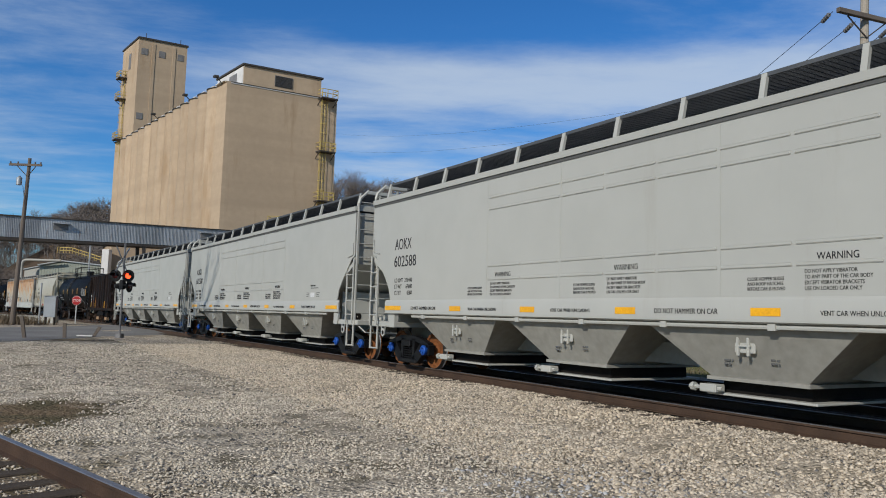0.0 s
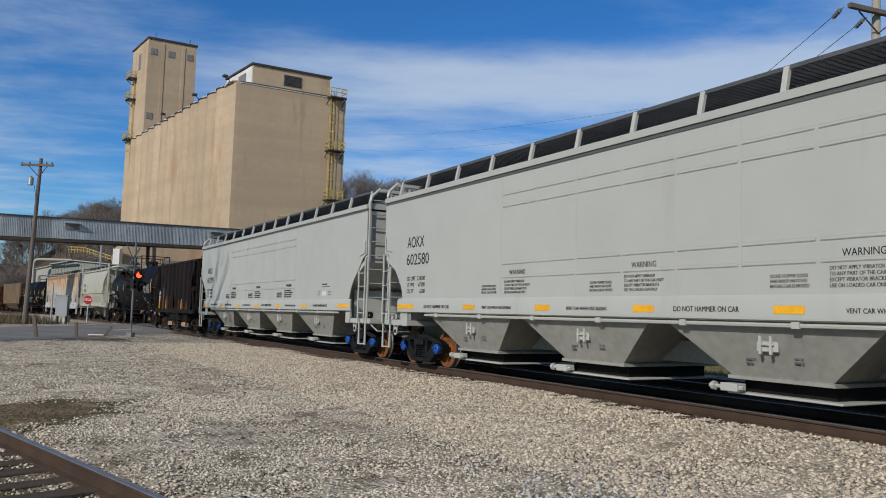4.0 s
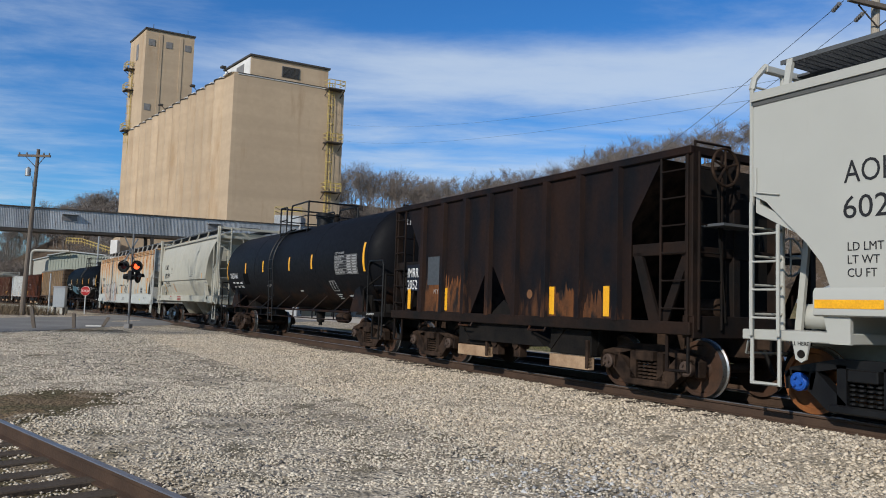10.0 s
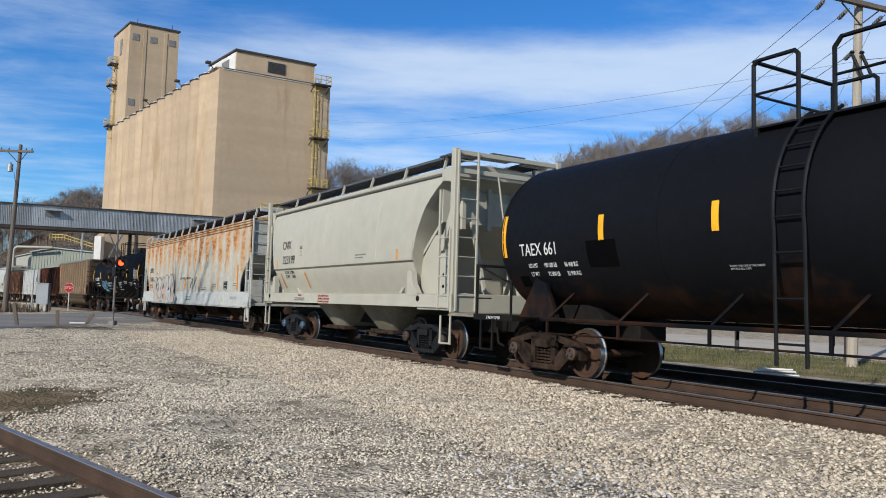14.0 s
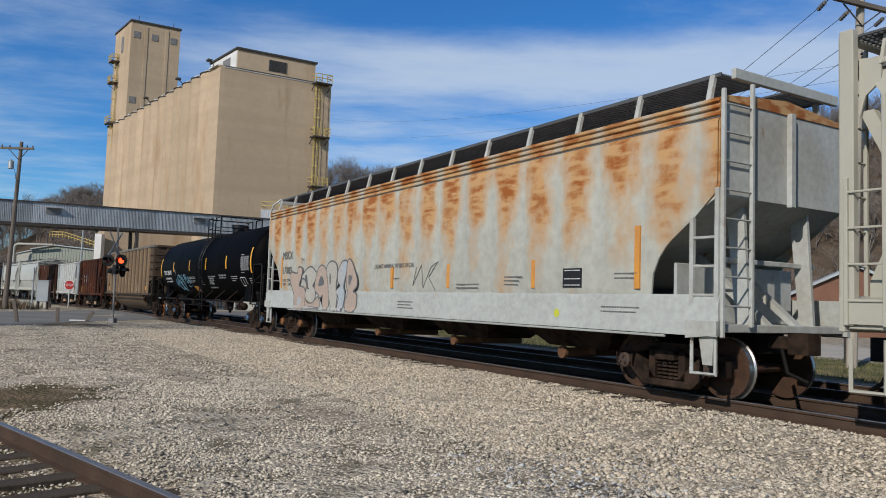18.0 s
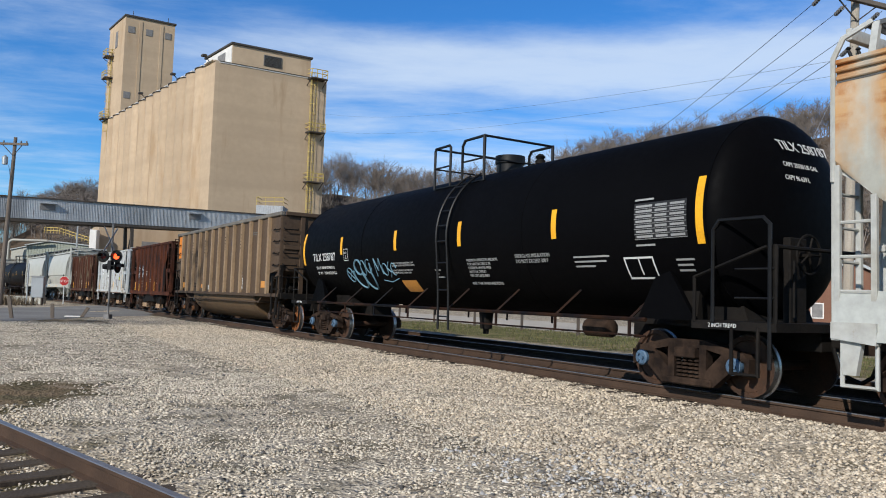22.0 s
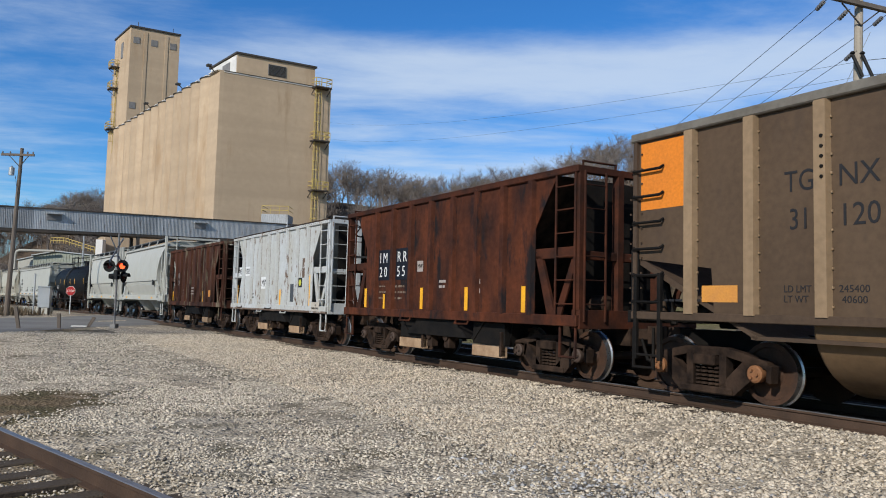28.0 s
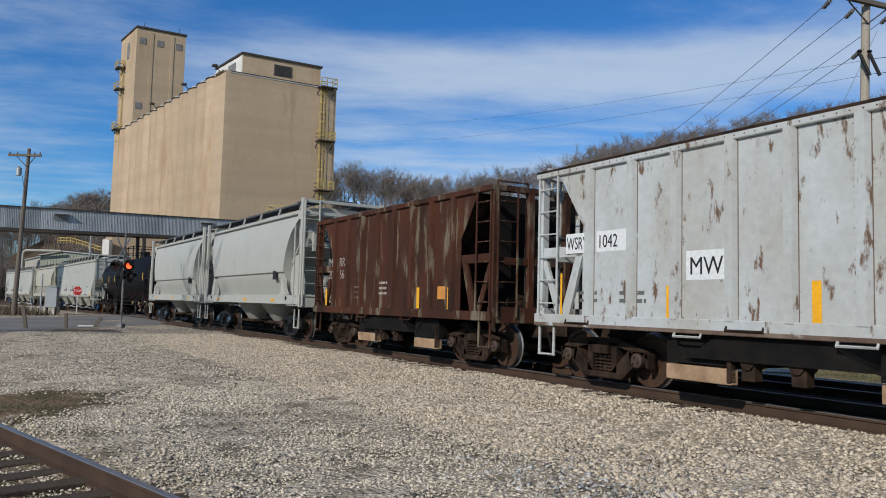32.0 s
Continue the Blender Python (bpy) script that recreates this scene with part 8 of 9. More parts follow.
        add_truck(car, d * 6.40, STEEL_BROWN, WHEEL_RUST if d > 0 else WHEEL_OLD, PALE_CAP if d > 0 else ORANGE_CAP)
    hw = Build()
    for i in range(14):
        t0, t1 = 2 * math.pi * i / 14, 2 * math.pi * (i + 1) / 14
        hw.rod((7.75, -0.4 + 0.28 * math.cos(t0), 2.25 + 0.28 * math.sin(t0)), (7.75, -0.4 + 0.28 * math.cos(t1), 2.25 + 0.28 * math.sin(t1)), 0.02, 5)
    hw.rod((7.4, -0.4, 2.25), (7.75, -0.4, 2.25), 0.03, 5).rod((7.75, -0.68, 2.25), (7.75, -0.12, 2.25), 0.015, 4)
    part("brake_wheel", hw, STEEL_DARK, car)
    y = -Y - 0.004
    part("end_panel", Build().box(-7.34, -6.44, y, y + 0.006, 2.92, 4.0), ORANGE_PANEL, car, "orange painted end panel")
    part("reflector", Build().box(5.5, 5.95, y, y + 0.005, 1.5, 1.74), FADED_TAPE, car, "orange reflector")
    part("reflector", Build().box(-6.12, -5.5, y, y + 0.005, 1.46, 1.7), FADED_TAPE, car, "orange reflector")
    part("reflector", Build().box(-2.78, -2.24, y, y + 0.005, 1.46, 1.62), FADED_TAPE, car, "orange reflector")
    part("data_plate", Build().box(-1.6, -1.2, y, y + 0.006, 1.38, 1.58), WHITE_INK, car, "small white card")
    dp = part("data_panel", Build().box(2.9, 3.32, y, y + 0.006, 1.42, 1.86), WHITE_INK, car, "white-framed black data panel")
    for x0, x1, z0, z1 in ((2.94, 3.09, 1.55, 1.82), (3.13, 3.28, 1.55, 1.82)):
        part("panel_field", Build().box(x0, x1, y - 0.003, y + 0.001, z0, z1), BLACK_INK, dp)
    bars(dp, 2.98, 1.5, (0.26,), 0.05, 0.03, BLACK_INK, y)
    part("data_card", Build().box(2.95, 3.25, y, y + 0.006, 1.9, 1.98), WHITE_INK, car)
    part("faded_emblem", Build().box(1.62, 2.06, y, y + 0.004, 3.22, 3.44), EMBLEM_BLUE, car, "faded blue emblem")
    for x, z in ((4.35, 3.6), (1.6, 2.9), (-0.45, 1.75), (2.75, 2.1)):
        bars(car, x, z, (0.6, 0.5), 0.07, 0.03, FADED_INK, y)
    lettering("TG", 0.40, BLACK_INK, car, (-4.76, y, 2.92), squeeze=0.82)
    lettering("NX", 0.40, BLACK_INK, car, (-4.02, y, 2.92), squeeze=0.9)
    lettering("31", 0.40, BLACK_INK, car, (-4.70, y, 2.42), squeeze=0.8)
    lettering("120", 0.40, BLACK_INK, car, (-4.02, y, 2.42), squeeze=0.9)
    lettering("LD LMT\nLT WT", 0.13, BLACK_INK, car, (-4.78, y, 1.6), squeeze=0.9)
    lettering("245400\n 40600", 0.13, BLACK_INK, car, (-4.02, y, 1.6))
    lettering("RADIANT THAW\nHEAT ONLY\nMAX ALUMINUM\nTEMP 250 F", 0.11, BLACK_INK, car, (-3.4, -1.425, 1.05), squeeze=0.9)
    bars(car, -6.95, 1.5, (0.8,), 0.06, 0.035, BLACK_INK, y)
    return car


EMBLEM_BLUE = material("faded_blue_emblem", (0.05, 0.045, 0.07), (0.07, 0.055, 0.065), rough=0.6, bump=0)
BROWN_DUST = material("dusty_dark_brown_paint", (0.08, 0.052, 0.033), (0.055, 0.036, 0.024), rough=0.7, big=1, fine=12, bump=0.08)
TAN_POST = material("pale_tan_post_paint", (0.285, 0.195, 0.115), (0.22, 0.15, 0.088), rough=0.55, big=1.2, fine=10, bump=0.05, stain=(0.16, 0.11, 0.075), stain_at=0.62, streak=3)
TUB_BROWN = material("brown_tub_paint", (0.16, 0.10, 0.054), (0.12, 0.076, 0.042), rough=0.5, big=0.6, fine=10, bump=0.05)
ALU_DIRTY = material("dirty_aluminium", (0.20, 0.18, 0.15), (0.13, 0.115, 0.095), rough=0.6, metal=0.2, big=1.5, fine=10)


# ---- markings of each car ----
def tapes(car, xs, y, z0=1.24, z1=1.74, w=0.13, mat=YELLOW_TAPE):
    for x in xs:
        part("reflector", Build().box(x - w / 2, x + w / 2, y - 0.006, y + 0.002, z0, z1, 0.001), mat, car, "upright yellow reflector")


def black_hopper_marks(car, y):
    tapes(car, (-4.16, -2.32, 1.65, 3.15), y, 1.24, 1.76, 0.15)
    tapes(car, (0.36,), y, 1.38, 1.88, 0.06)
    part("number_panel", Build().box(-4.32, -3.55, y - 0.004, y + 0.001, 1.70, 2.36, 0.001), NAVY_PANEL, car, "dark blue-grey number panel")
    part("patch", Build().box(-3.22, -2.66, y - 0.004, y + 0.001, 1.84, 2.52, 0.001), SLATE_PATCH, car, "slate grey painted patch")
    lettering("IMRR", 0.34, WHITE_INK, car, (-4.28, y - 0.007, 2.04), squeeze=0.78)
    lettering("2052", 0.34, WHITE_INK, car, (-4.28, y - 0.007, 1.74), squeeze=0.80)
    # bare panels rusted orange between the ribs, ragged along the top
    for x0, x1, top, seed in ((-3.32, -2.56, 2.05, 4), (-2.34, -1.58, 2.0, 9), (1.58, 2.34, 1.75, 2), (2.56, 3.32, 1.6, 6)):
        rg = random.Random(seed)
        edge = [(x1 - (x1 - x0) * k / 22, top + rg.uniform(-0.2, 0.16) - 0.5 * abs(k / 22 - 0.5) * rg.random()) for k in range(23)]
        part("rust_patch", Build().prism([(x0, 1.21), (x1, 1.21)] + edge, "y", y - 0.0025, y + 0.001), PATCH_RUST, car, "bare patch of orange rust")
    lettering("M Y", 0.17, FADED_WHITE, car, (-2.9, y - 0.006, 1.62), squeeze=0.8)
    part("round_mark", Build().lathe([(y - 0.005, 0.09), (y, 0.09)], "y", 16, (0.95, 0, 1.62)), RUST_PURE, car)


SLATE_PATCH = material("slate_grey_patch", (0.065, 0.075, 0.085), (0.05, 0.058, 0.066), rough=0.7, fine=12)


def brown_marks(first, second, extra):
    def go(car, y):
        tapes(car, (-3.74, -0.62, 1.36, 3.42) if extra else (-4.12, 1.80, 3.26), y, 1.22, 1.73)
        if extra:
            tapes(car, (-2.62,), y, 1.20, 1.58, 0.10)
        px = -2.98 if extra else -4.1
        for x, a, c in ((px, first[0], second[0]), (px + (0.99 if extra else 0.86), first[1], second[1])):
            if extra:
                part("number_panel", Build().box(x, x + 0.76, y - 0.005, y + 0.002, 1.94, 2.74, 0.002), NAVY_PANEL, car, "blue-black number panel")
            lettering(a, 0.38, WHITE_INK if extra else FADED_WHITE, car, (x + (0.07 if extra else 0.09), y - 0.008, 2.40), squeeze=0.92)
            lettering(c, 0.38, WHITE_INK if extra else FADED_WHITE, car, (x + (0.07 if extra else 0.13), y - 0.008, 2.03), squeeze=0.92)
        for k, row in enumerate(((0.10, 0.34), (0.07, 0.42), (0.05, 0.26))):
            for x0, w in zip((-2.0, -1.84), row):
                bars(car, x0, 1.80 - 0.15 * k, (w,), 0.10, 0.05, FAINT_STENCIL, y - 0.003)
        if extra:
            for k, w in enumerate((0.34, 0.40, 0.28)):
                bars(car, -2.92, 1.80 - 0.15 * k, (w,), 0.10, 0.04, FAINT_STENCIL, y - 0.003)
        if extra:
            part("small_mark", Build().box(-0.86, -0.58, y - 0.005, y + 0.002, 2.12, 2.38, 0.002), FADED_WHITE, car)
            lettering("MW", 0.16, BLACK_INK, car, (-0.84, y - 0.008, 2.2), squeeze=0.85)
            bars(car, 1.7, 1.9, (0.2, 0.2), 0.2, 0.1, FADED_WHITE, y - 0.003)
            bars(car, 0.2, 1.9, (0.3, 0.3), 0.12, 0.06, FADED_WHITE, y - 0.003)
        else:
            bars(car, -0.4, 1.9, (0.5, 0.5, 0.5), 0.14, 0.06, FADED_WHITE, y - 0.003)
            part("small_mark", Build().box(2.75, 3.1, y - 0.005, y + 0.002, 1.45, 1.75, 0.002), FADED_TAPE, car)
    return go


NAVY_PANEL = material("blue_black_panel", (0.007, 0.0085, 0.014), rough=0.55, fine=20)
FADED_WHITE = material("faded_white_lettering", (0.36, 0.31, 0.28), rough=0.7, fine=30, bump=0)
FAINT_STENCIL = material("rubbed_stencil", (0.20, 0.155, 0.115), (0.075, 0.036, 0.022), rough=0.75, big=9, fine=30, bump=0)
PATCH_WHITE = material("fresh_white_patch", (0.70, 0.71, 0.71), (0.64, 0.65, 0.65), rough=0.6, fine=20)


def white_marks(car, y):
    tapes(car, (0.74,), y, 1.2, 1.74)
    tapes(car, (-4.32,), y, 1.2, 1.95, 0.05)
    tapes(car, (-1.75,), y, 1.2, 1.7, 0.05)
    tapes(car, (3.52,), y, 1.15, 2.2, 0.06)
    part("notice", Build().box(3.9, 4.55, y - 0.075, y - 0.07, 1.02, 1.32), LOT, car, "cream stencilled notice")
    lettering("NO", 0.07, BLACK_INK, car, (4.2, y - 0.078, 1.20))
    lettering("RUNNING BOARD", 0.085, BLACK_INK, car, (3.93, y - 0.078, 1.10), squeeze=0.8)
    lettering("M W", 0.13, BLACK_INK, car, (4.72, y - 0.058, 1.10))
    for x, s, w, q in ((-4.2, "WSRY", 0.62, 0.64), (-3.38, "1042", 0.72, 0.78)):
        part("patch", Build().box(x, x + w, y - 0.004, y + 0.002, 2.30, 2.66, 0.001), PATCH_WHITE, car, "white painted patch")
        lettering(s, 0.32, BLACK_INK, car, (x + 0.03, y - 0.007, 2.37), squeeze=q)
    part("patch", Build().box(-1.38, -0.68, y - 0.004, y + 0.002, 1.78, 2.22, 0.001), PATCH_WHITE, car, "white painted patch")
    lettering("MW", 0.38, BLACK_INK, car, (-1.32, y - 0.007, 1.86), squeeze=0.9)
    bars(car, -3.8, 1.62, (0.5, 0.5), 0.13, 0.06, FADED_INK, y - 0.003)
    bars(car, -2.8, 1.62, (0.6, 0.6), 0.13, 0.06, FADED_INK, y - 0.003)
    part("plate", Build().box(2.86, 3.18, y - 0.02, y + 0.002, 2.12, 2.76, 0.004), RUST_CHORD, car, "brown rusted access plate")
    part("warning_panel", Build().box(2.5, 2.84, y - 0.006, y + 0.002, 1.8, 2.12, 0.002), NAVY_PANEL, car, "small dark panel with a yellow disc")
    part("disc", Build().lathe([(y - 0.012, 0.11), (y - 0.004, 0.11)], "y", 14, (2.67, 0, 1.96)), GREEN_SIGN, car, "yellow disc")
    part("plate", Build().box(1.76, 2.2, y - 0.006, y + 0.002, 1.31, 1.92, 0.002), SLATE_PATCH, car, "dark stencilled panel")
    part("grab_iron", Build().path([(-4.1, y - 0.04, 1.14), (-4.1, y - 0.08, 1.05), (-3.5, y - 0.08, 1.05), (-3.5, y - 0.04, 1.14)], 0.02, 5).path([(-0.6, y - 0.04, 1.14), (-0.6, y - 0.08, 1.05), (0.0, y - 0.08, 1.05), (0.0, y - 0.04, 1.14)], 0.02, 5), STEEL_BROWN, car)


def grey_two_bay_marks(car, y):
    lettering("CAIX", 0.40, BLACK_INK, car, (-4.60, y - 0.016, 3.02), squeeze=0.88)
    lettering("323199", 0.40, BLACK_INK, car, (-4.56, y - 0.020, 2.52), squeeze=0.98)
    lettering("LD LMT  229800\nLT WT      56200", 0.15, BLACK_INK, car, (-4.5, -1.50, 2.19), squeeze=0.85, rx=110)
    bars(car, -2.96, 3.07, (0.26,), 0.11, 0.012, BLACK_INK, y - 0.012)
    bars(car, -2.96, 2.78, (0.26,), 0.11, 0.012, BLACK_INK, y - 0.012)
    lettering("PLATE", 0.07, BLACK_INK, car, (-2.93, y - 0.016, 2.98))
    lettering("C", 0.13, BLACK_INK, car, (-2.87, y - 0.016, 2.83))
    for x in (-5.1, 3.90):
        part("reflector", Build().box(x - 0.05, x + 0.05, y - 0.01, y + 0.01, 2.40, 2.92), FADED_TAPE, car, "faded orange reflector")
    # two slanted strips that follow the side where it draws in towards the sill
    for x in (-5.02, -2.75):
        rows = [(x + 0.3 * (2.2 - z), -(1.32 + (z - 1.72) * 0.359) - 0.004, z) for z in (2.2, 1.96, 1.72)]
        part("reflector", Build().add([(px + w, py, pz) for px, py, pz in rows for w in (0.0, 0.1)], [(0, 1, 3, 2), (2, 3, 5, 4)]), FADED_TAPE, car, "faded orange reflector")
    lettering("DANGER", 0.085, RED_SIGN, car, (-3.05, -1.556, 1.43))
    bars(car, -3.35, 1.38, (0.9, 0.9), 0.06, 0.03, FADED_INK, -1.552)
    lettering("CAR EQUIPPED WITH\nMAXIMUM OPERATION\nMAXIMUM IN TRANSIT", 0.085, RED_SIGN, car, (-1.3, -1.556, 1.42))
    bars(car, 1.4, 2.62, (0.7, 0.5), 0.08, 0.03, FADED_INK, -1.582)


def plain_hopper_marks(car, y):
    bars(car, -5.2, 3.0, (0.9,), 0.1, 0.3, BLACK_INK, y)
    bars(car, -5.2, 2.5, (1.2, 1.1), 0.14, 0.06, BLACK_INK, y)
    part("data_card", Build().box(3.6, 3.95, y - 0.006, y + 0.04, 2.1, 2.45), BLACK_INK, car)
    for x in (-4.0, 0.0, 3.4):
        part("reflector", Build().box(x, x + 0.4, -1.556, -1.548, 1.30, 1.40), YELLOW_TAPE, car)


def rounded(pts, n=3):
    """A closed smooth line through the given places."""
    out = []
    m = len(pts)
    for i in range(m):
        p0, p1, p2, p3 = (Vector(pts[(i + j) % m]) for j in (-1, 0, 1, 2))
        for k in range(n):
            t = k / n
            q = 0.5 * (2 * p1 + (p2 - p0) * t + (2 * p0 - 5 * p1 + 4 * p2 - p3) * t * t + (3 * p1 - p0 - 3 * p2 + p3) * t ** 3)
            out.append((q.x, q.y))
    return out


def swell(pts, d):
    """The same outline moved outwards by d."""
    m = len(pts)
    area = sum(pts[i][0] * pts[(i + 1) % m][1] - pts[(i + 1) % m][0] * pts[i][1] for i in range(m))
    sg = 1 if area > 0 else -1
    out = []
    for i in range(m):
        t = (Vector(pts[(i + 1) % m]) - Vector(pts[i - 1])).normalized()
        out.append((pts[i][0] + t.y * d * sg, pts[i][1] - t.x * d * sg))
    return out


def clip_level(pts, z, keep_above):
    out = []
    for i, p in enumerate(pts):
        q = pts[(i + 1) % len(pts)]
        a, b = (p[1] >= z) == keep_above, (q[1] >= z) == keep_above
        if a:
            out.append(p)
        if a != b:
            t = (z - p[1]) / (q[1] - p[1])
            out.append((p[0] + (q[0] - p[0]) * t, z))
    return out


def sprayed(parent, name, pts, mat, lift, label=""):
    """Paint that lies on the hopper's side, its sill's slope and the sill's face."""
    b = Build()
    for lo, hi in ((1.56, 9.0), (1.42, 1.56), (1.08, 1.42), (0.97, 1.08)):
        c = clip_level(clip_level(pts, lo, True), hi, False)
        if len(c) > 2:
            depth = [float(np.interp(z, [0.97, 1.03, 1.08, 1.42, 1.56], [1.63, 1.63, 1.60, 1.60, 1.602])) + lift for _, z in c]
            b.add([(x, -d, z) for (x, z), d in zip(c, depth)], [tuple(range(len(c)))])
    return part(name, b, mat, parent, label)


PEACH_PALE = material("pale_grey_spray_paint", (0.42, 0.40, 0.35), (0.37, 0.34, 0.29), rough=0.6, fine=10, bump=0)
BLUISH_SPRAY = material("blue_grey_spray_paint", (0.34, 0.39, 0.42), (0.42, 0.36, 0.32), rough=0.6, big=1.2, fine=10, bump=0)
SPRAYED = (
    (PEACH, BLUISH_SPRAY, [(-6.75, 1.3), (-6.5, 1.35), (-6.4, 1.2), (-6.55, 1.05), (-6.7, 1.1)],
     [(-7.45, 2.15), (-6.85, 2.1), (-6.75, 2.3), (-6.4, 2.25), (-6.55, 1.9), (-6.65, 1.7), (-6.25, 1.65), (-6.05, 1.5), (-6.1, 1.1), (-6.25, 0.98), (-6.8, 0.98), (-7.05, 1.05), (-7.05, 1.4), (-7.3, 1.7), (-7.45, 1.85)]),
    (PEACH, GREY_SPRAY, None, [(-6.05, 1.3), (-5.75, 1.2), (-5.3, 1.2), (-5.0, 1.35), (-4.85, 1.2), (-4.9, 1.0), (-5.4, 0.98), (-5.95, 1.0)]),
    (PEACH_PALE, GREY_SPRAY, [(-6.12, 2.0), (-5.95, 2.05), (-5.82, 1.7), (-5.72, 1.62), (-5.9, 1.62)],
     [(-6.4, 2.0), (-6.05, 2.2), (-5.65, 2.3), (-5.25, 2.15), (-5.05, 2.05), (-5.3, 1.85), (-5.45, 1.7), (-5.2, 1.55), (-5.3, 1.25), (-5.75, 1.2), (-6.05, 1.4), (-5.9, 1.7), (-6.15, 1.95)]),
    (PEACH, GREY_SPRAY, [(-4.95, 1.7), (-4.87, 1.92), (-4.72, 2.02), (-4.55, 1.9), (-4.53, 1.75)],
     [(-5.25, 1.65), (-5.05, 2.15), (-4.85, 2.3), (-4.6, 2.3), (-4.35, 2.15), (-4.2, 1.85), (-4.15, 1.55), (-4.1, 1.35), (-4.15, 1.05), (-4.4, 1.0), (-4.6, 1.2), (-4.55, 1.45), (-4.8, 1.35), (-4.9, 1.45)]),
    (PEACH_PALE, GREY_SPRAY, [(-4.1, 2.05), (-4.02, 2.06), (-3.97, 1.9), (-4.0, 1.75), (-4.06, 1.75)],
     [(-4.35, 2.2), (-4.1, 2.4), (-3.8, 2.4), (-3.6, 2.3), (-3.55, 2.0), (-3.6, 1.7), (-3.5, 1.4), (-3.6, 1.0), (-3.85, 0.98), (-4.0, 1.25), (-4.1, 1.45), (-4.2, 1.85)]),
    (BLUISH_SPRAY, GREY_SPRAY, None,
     [(-3.45, 2.1), (-3.35, 2.25), (-3.15, 2.4), (-2.9, 2.4), (-2.8, 2.3), (-2.85, 2.15), (-3.0, 1.85), (-3.05, 1.65), (-2.95, 1.5), (-3.0, 1.25), (-3.1, 1.0), (-3.3, 0.98), (-3.45, 1.1), (-3.35, 1.35), (-3.55, 1.55), (-3.25, 1.7), (-3.45, 1.85)]),
    (PEACH, GREY_SPRAY, [(-2.7, 2.0), (-2.45, 1.95), (-2.65, 1.7)],
     [(-2.8, 2.35), (-2.7, 2.45), (-2.5, 2.35), (-2.3, 2.1), (-2.15, 1.9), (-2.15, 1.7), (-2.4, 1.55), (-2.15, 1.45), (-2.15, 1.15), (-2.3, 1.0), (-2.6, 0.98), (-2.85, 1.05), (-2.9, 1.25), (-2.7, 1.5), (-2.8, 1.7), (-2.85, 2.0)]),
)


def rusty_hopper_marks(car, y):
    lettering("MBKX", 0.40, FADED_INK, car, (-8.32, y - 0.054, 2.62), squeeze=0.85)
    lettering("170089", 0.36, FADED_INK, car, (-8.28, y - 0.054, 2.12), squeeze=0.8)
    lettering("LD LMT  218900\nLT WT      67100 LB", 0.13, FADED_INK, car, (-8.25, y - 0.054, 1.86), squeeze=0.85)
    lettering("DO NOT HAMMER ON SIDES OF CAR", 0.15, FADED_INK, car, (-1.08, y - 0.054, 2.16), squeeze=0.85)
    for x, z0, z1 in ((-5.98, 1.66, 2.18), (-2.82, 1.66, 2.2), (-0.10, 1.65, 2.18), (2.65, 1.65, 2.18), (5.73, 1.65, 2.18), (-8.42, 1.66, 2.71), (8.4, 1.64, 2.65)):
        part("reflector", Build().box(x - 0.055, x + 0.055, y - 0.052, y, z0, z1, 0.002), FADED_TAPE, car, "faded orange reflector")
    dp = part("data_panel", Build().box(6.6, 7.1, y - 0.054, y, 1.66, 2.0, 0.002), BLACK_INK, car, "black data panel with white grid")
    for z in (1.97, 1.82, 1.71):
        bars(dp, 6.64, z, (0.42,), 0.1, 0.015, WHITE_INK, y - 0.054)
    for x, z, ws in ((4.8, 1.88, (0.6, 0.5, 0.45)), (3.0, 1.74, (0.9, 0.9)), (0.0, 1.9, (0.35,)), (0.3, 1.32, (0.8, 0.7, 0.8)), (7.6, 1.35, (0.9, 0.8)), (7.9, 1.9, (0.5, 0.45))):
        bars(car, x, z, ws, 0.075, 0.022, FADED_INK, y - 0.055 if z < 1.6 else y - 0.05)
    # sprayed bubble letters: fill, dark outline behind it, dark or pale hollow in front
    for k, (fill, outline, hollow, edge) in enumerate(SPRAYED):
        edge = rounded(edge)
        sp = sprayed(car, "spray_outline", swell(edge, 0.05), GREY_SPRAY, 0.003 + 0.0015 * k, "sprayed bubble letter with a dark outline")
        sprayed(sp, "spray_fill", edge, fill, 0.0045 + 0.0015 * k)
        if hollow:
            sprayed(sp, "spray_hollow", rounded(hollow), outline, 0.006 + 0.0015 * k)
    lettering("PLATE\n  C", 0.09, FADED_INK, car, (-6.55, y - 0.054, 2.55))
    part("spray_tag", Build().path([(1.2, y - 0.052, 2.15), (1.05, y - 0.052, 1.7), (1.45, y - 0.052, 2.2), (1.55, y - 0.052, 1.65), (1.9, y - 0.052, 2.15), (2.2, y - 0.052, 2.25), (1.8, y - 0.052, 1.9), (2.1, y - 0.052, 1.6)], 0.007, 4), FADED_INK, car, "thin dark sprayed tag")


SILL_WHITE = material("pale_grey_sill_paint", (0.41, 0.42, 0.39), (0.36, 0.365, 0.335), rough=0.6, big=0.8, fine=9, bump=0.06, stain=(0.48, 0.30, 0.13), stain_at=0.68, stain_soft=0.2, streak=1.0)


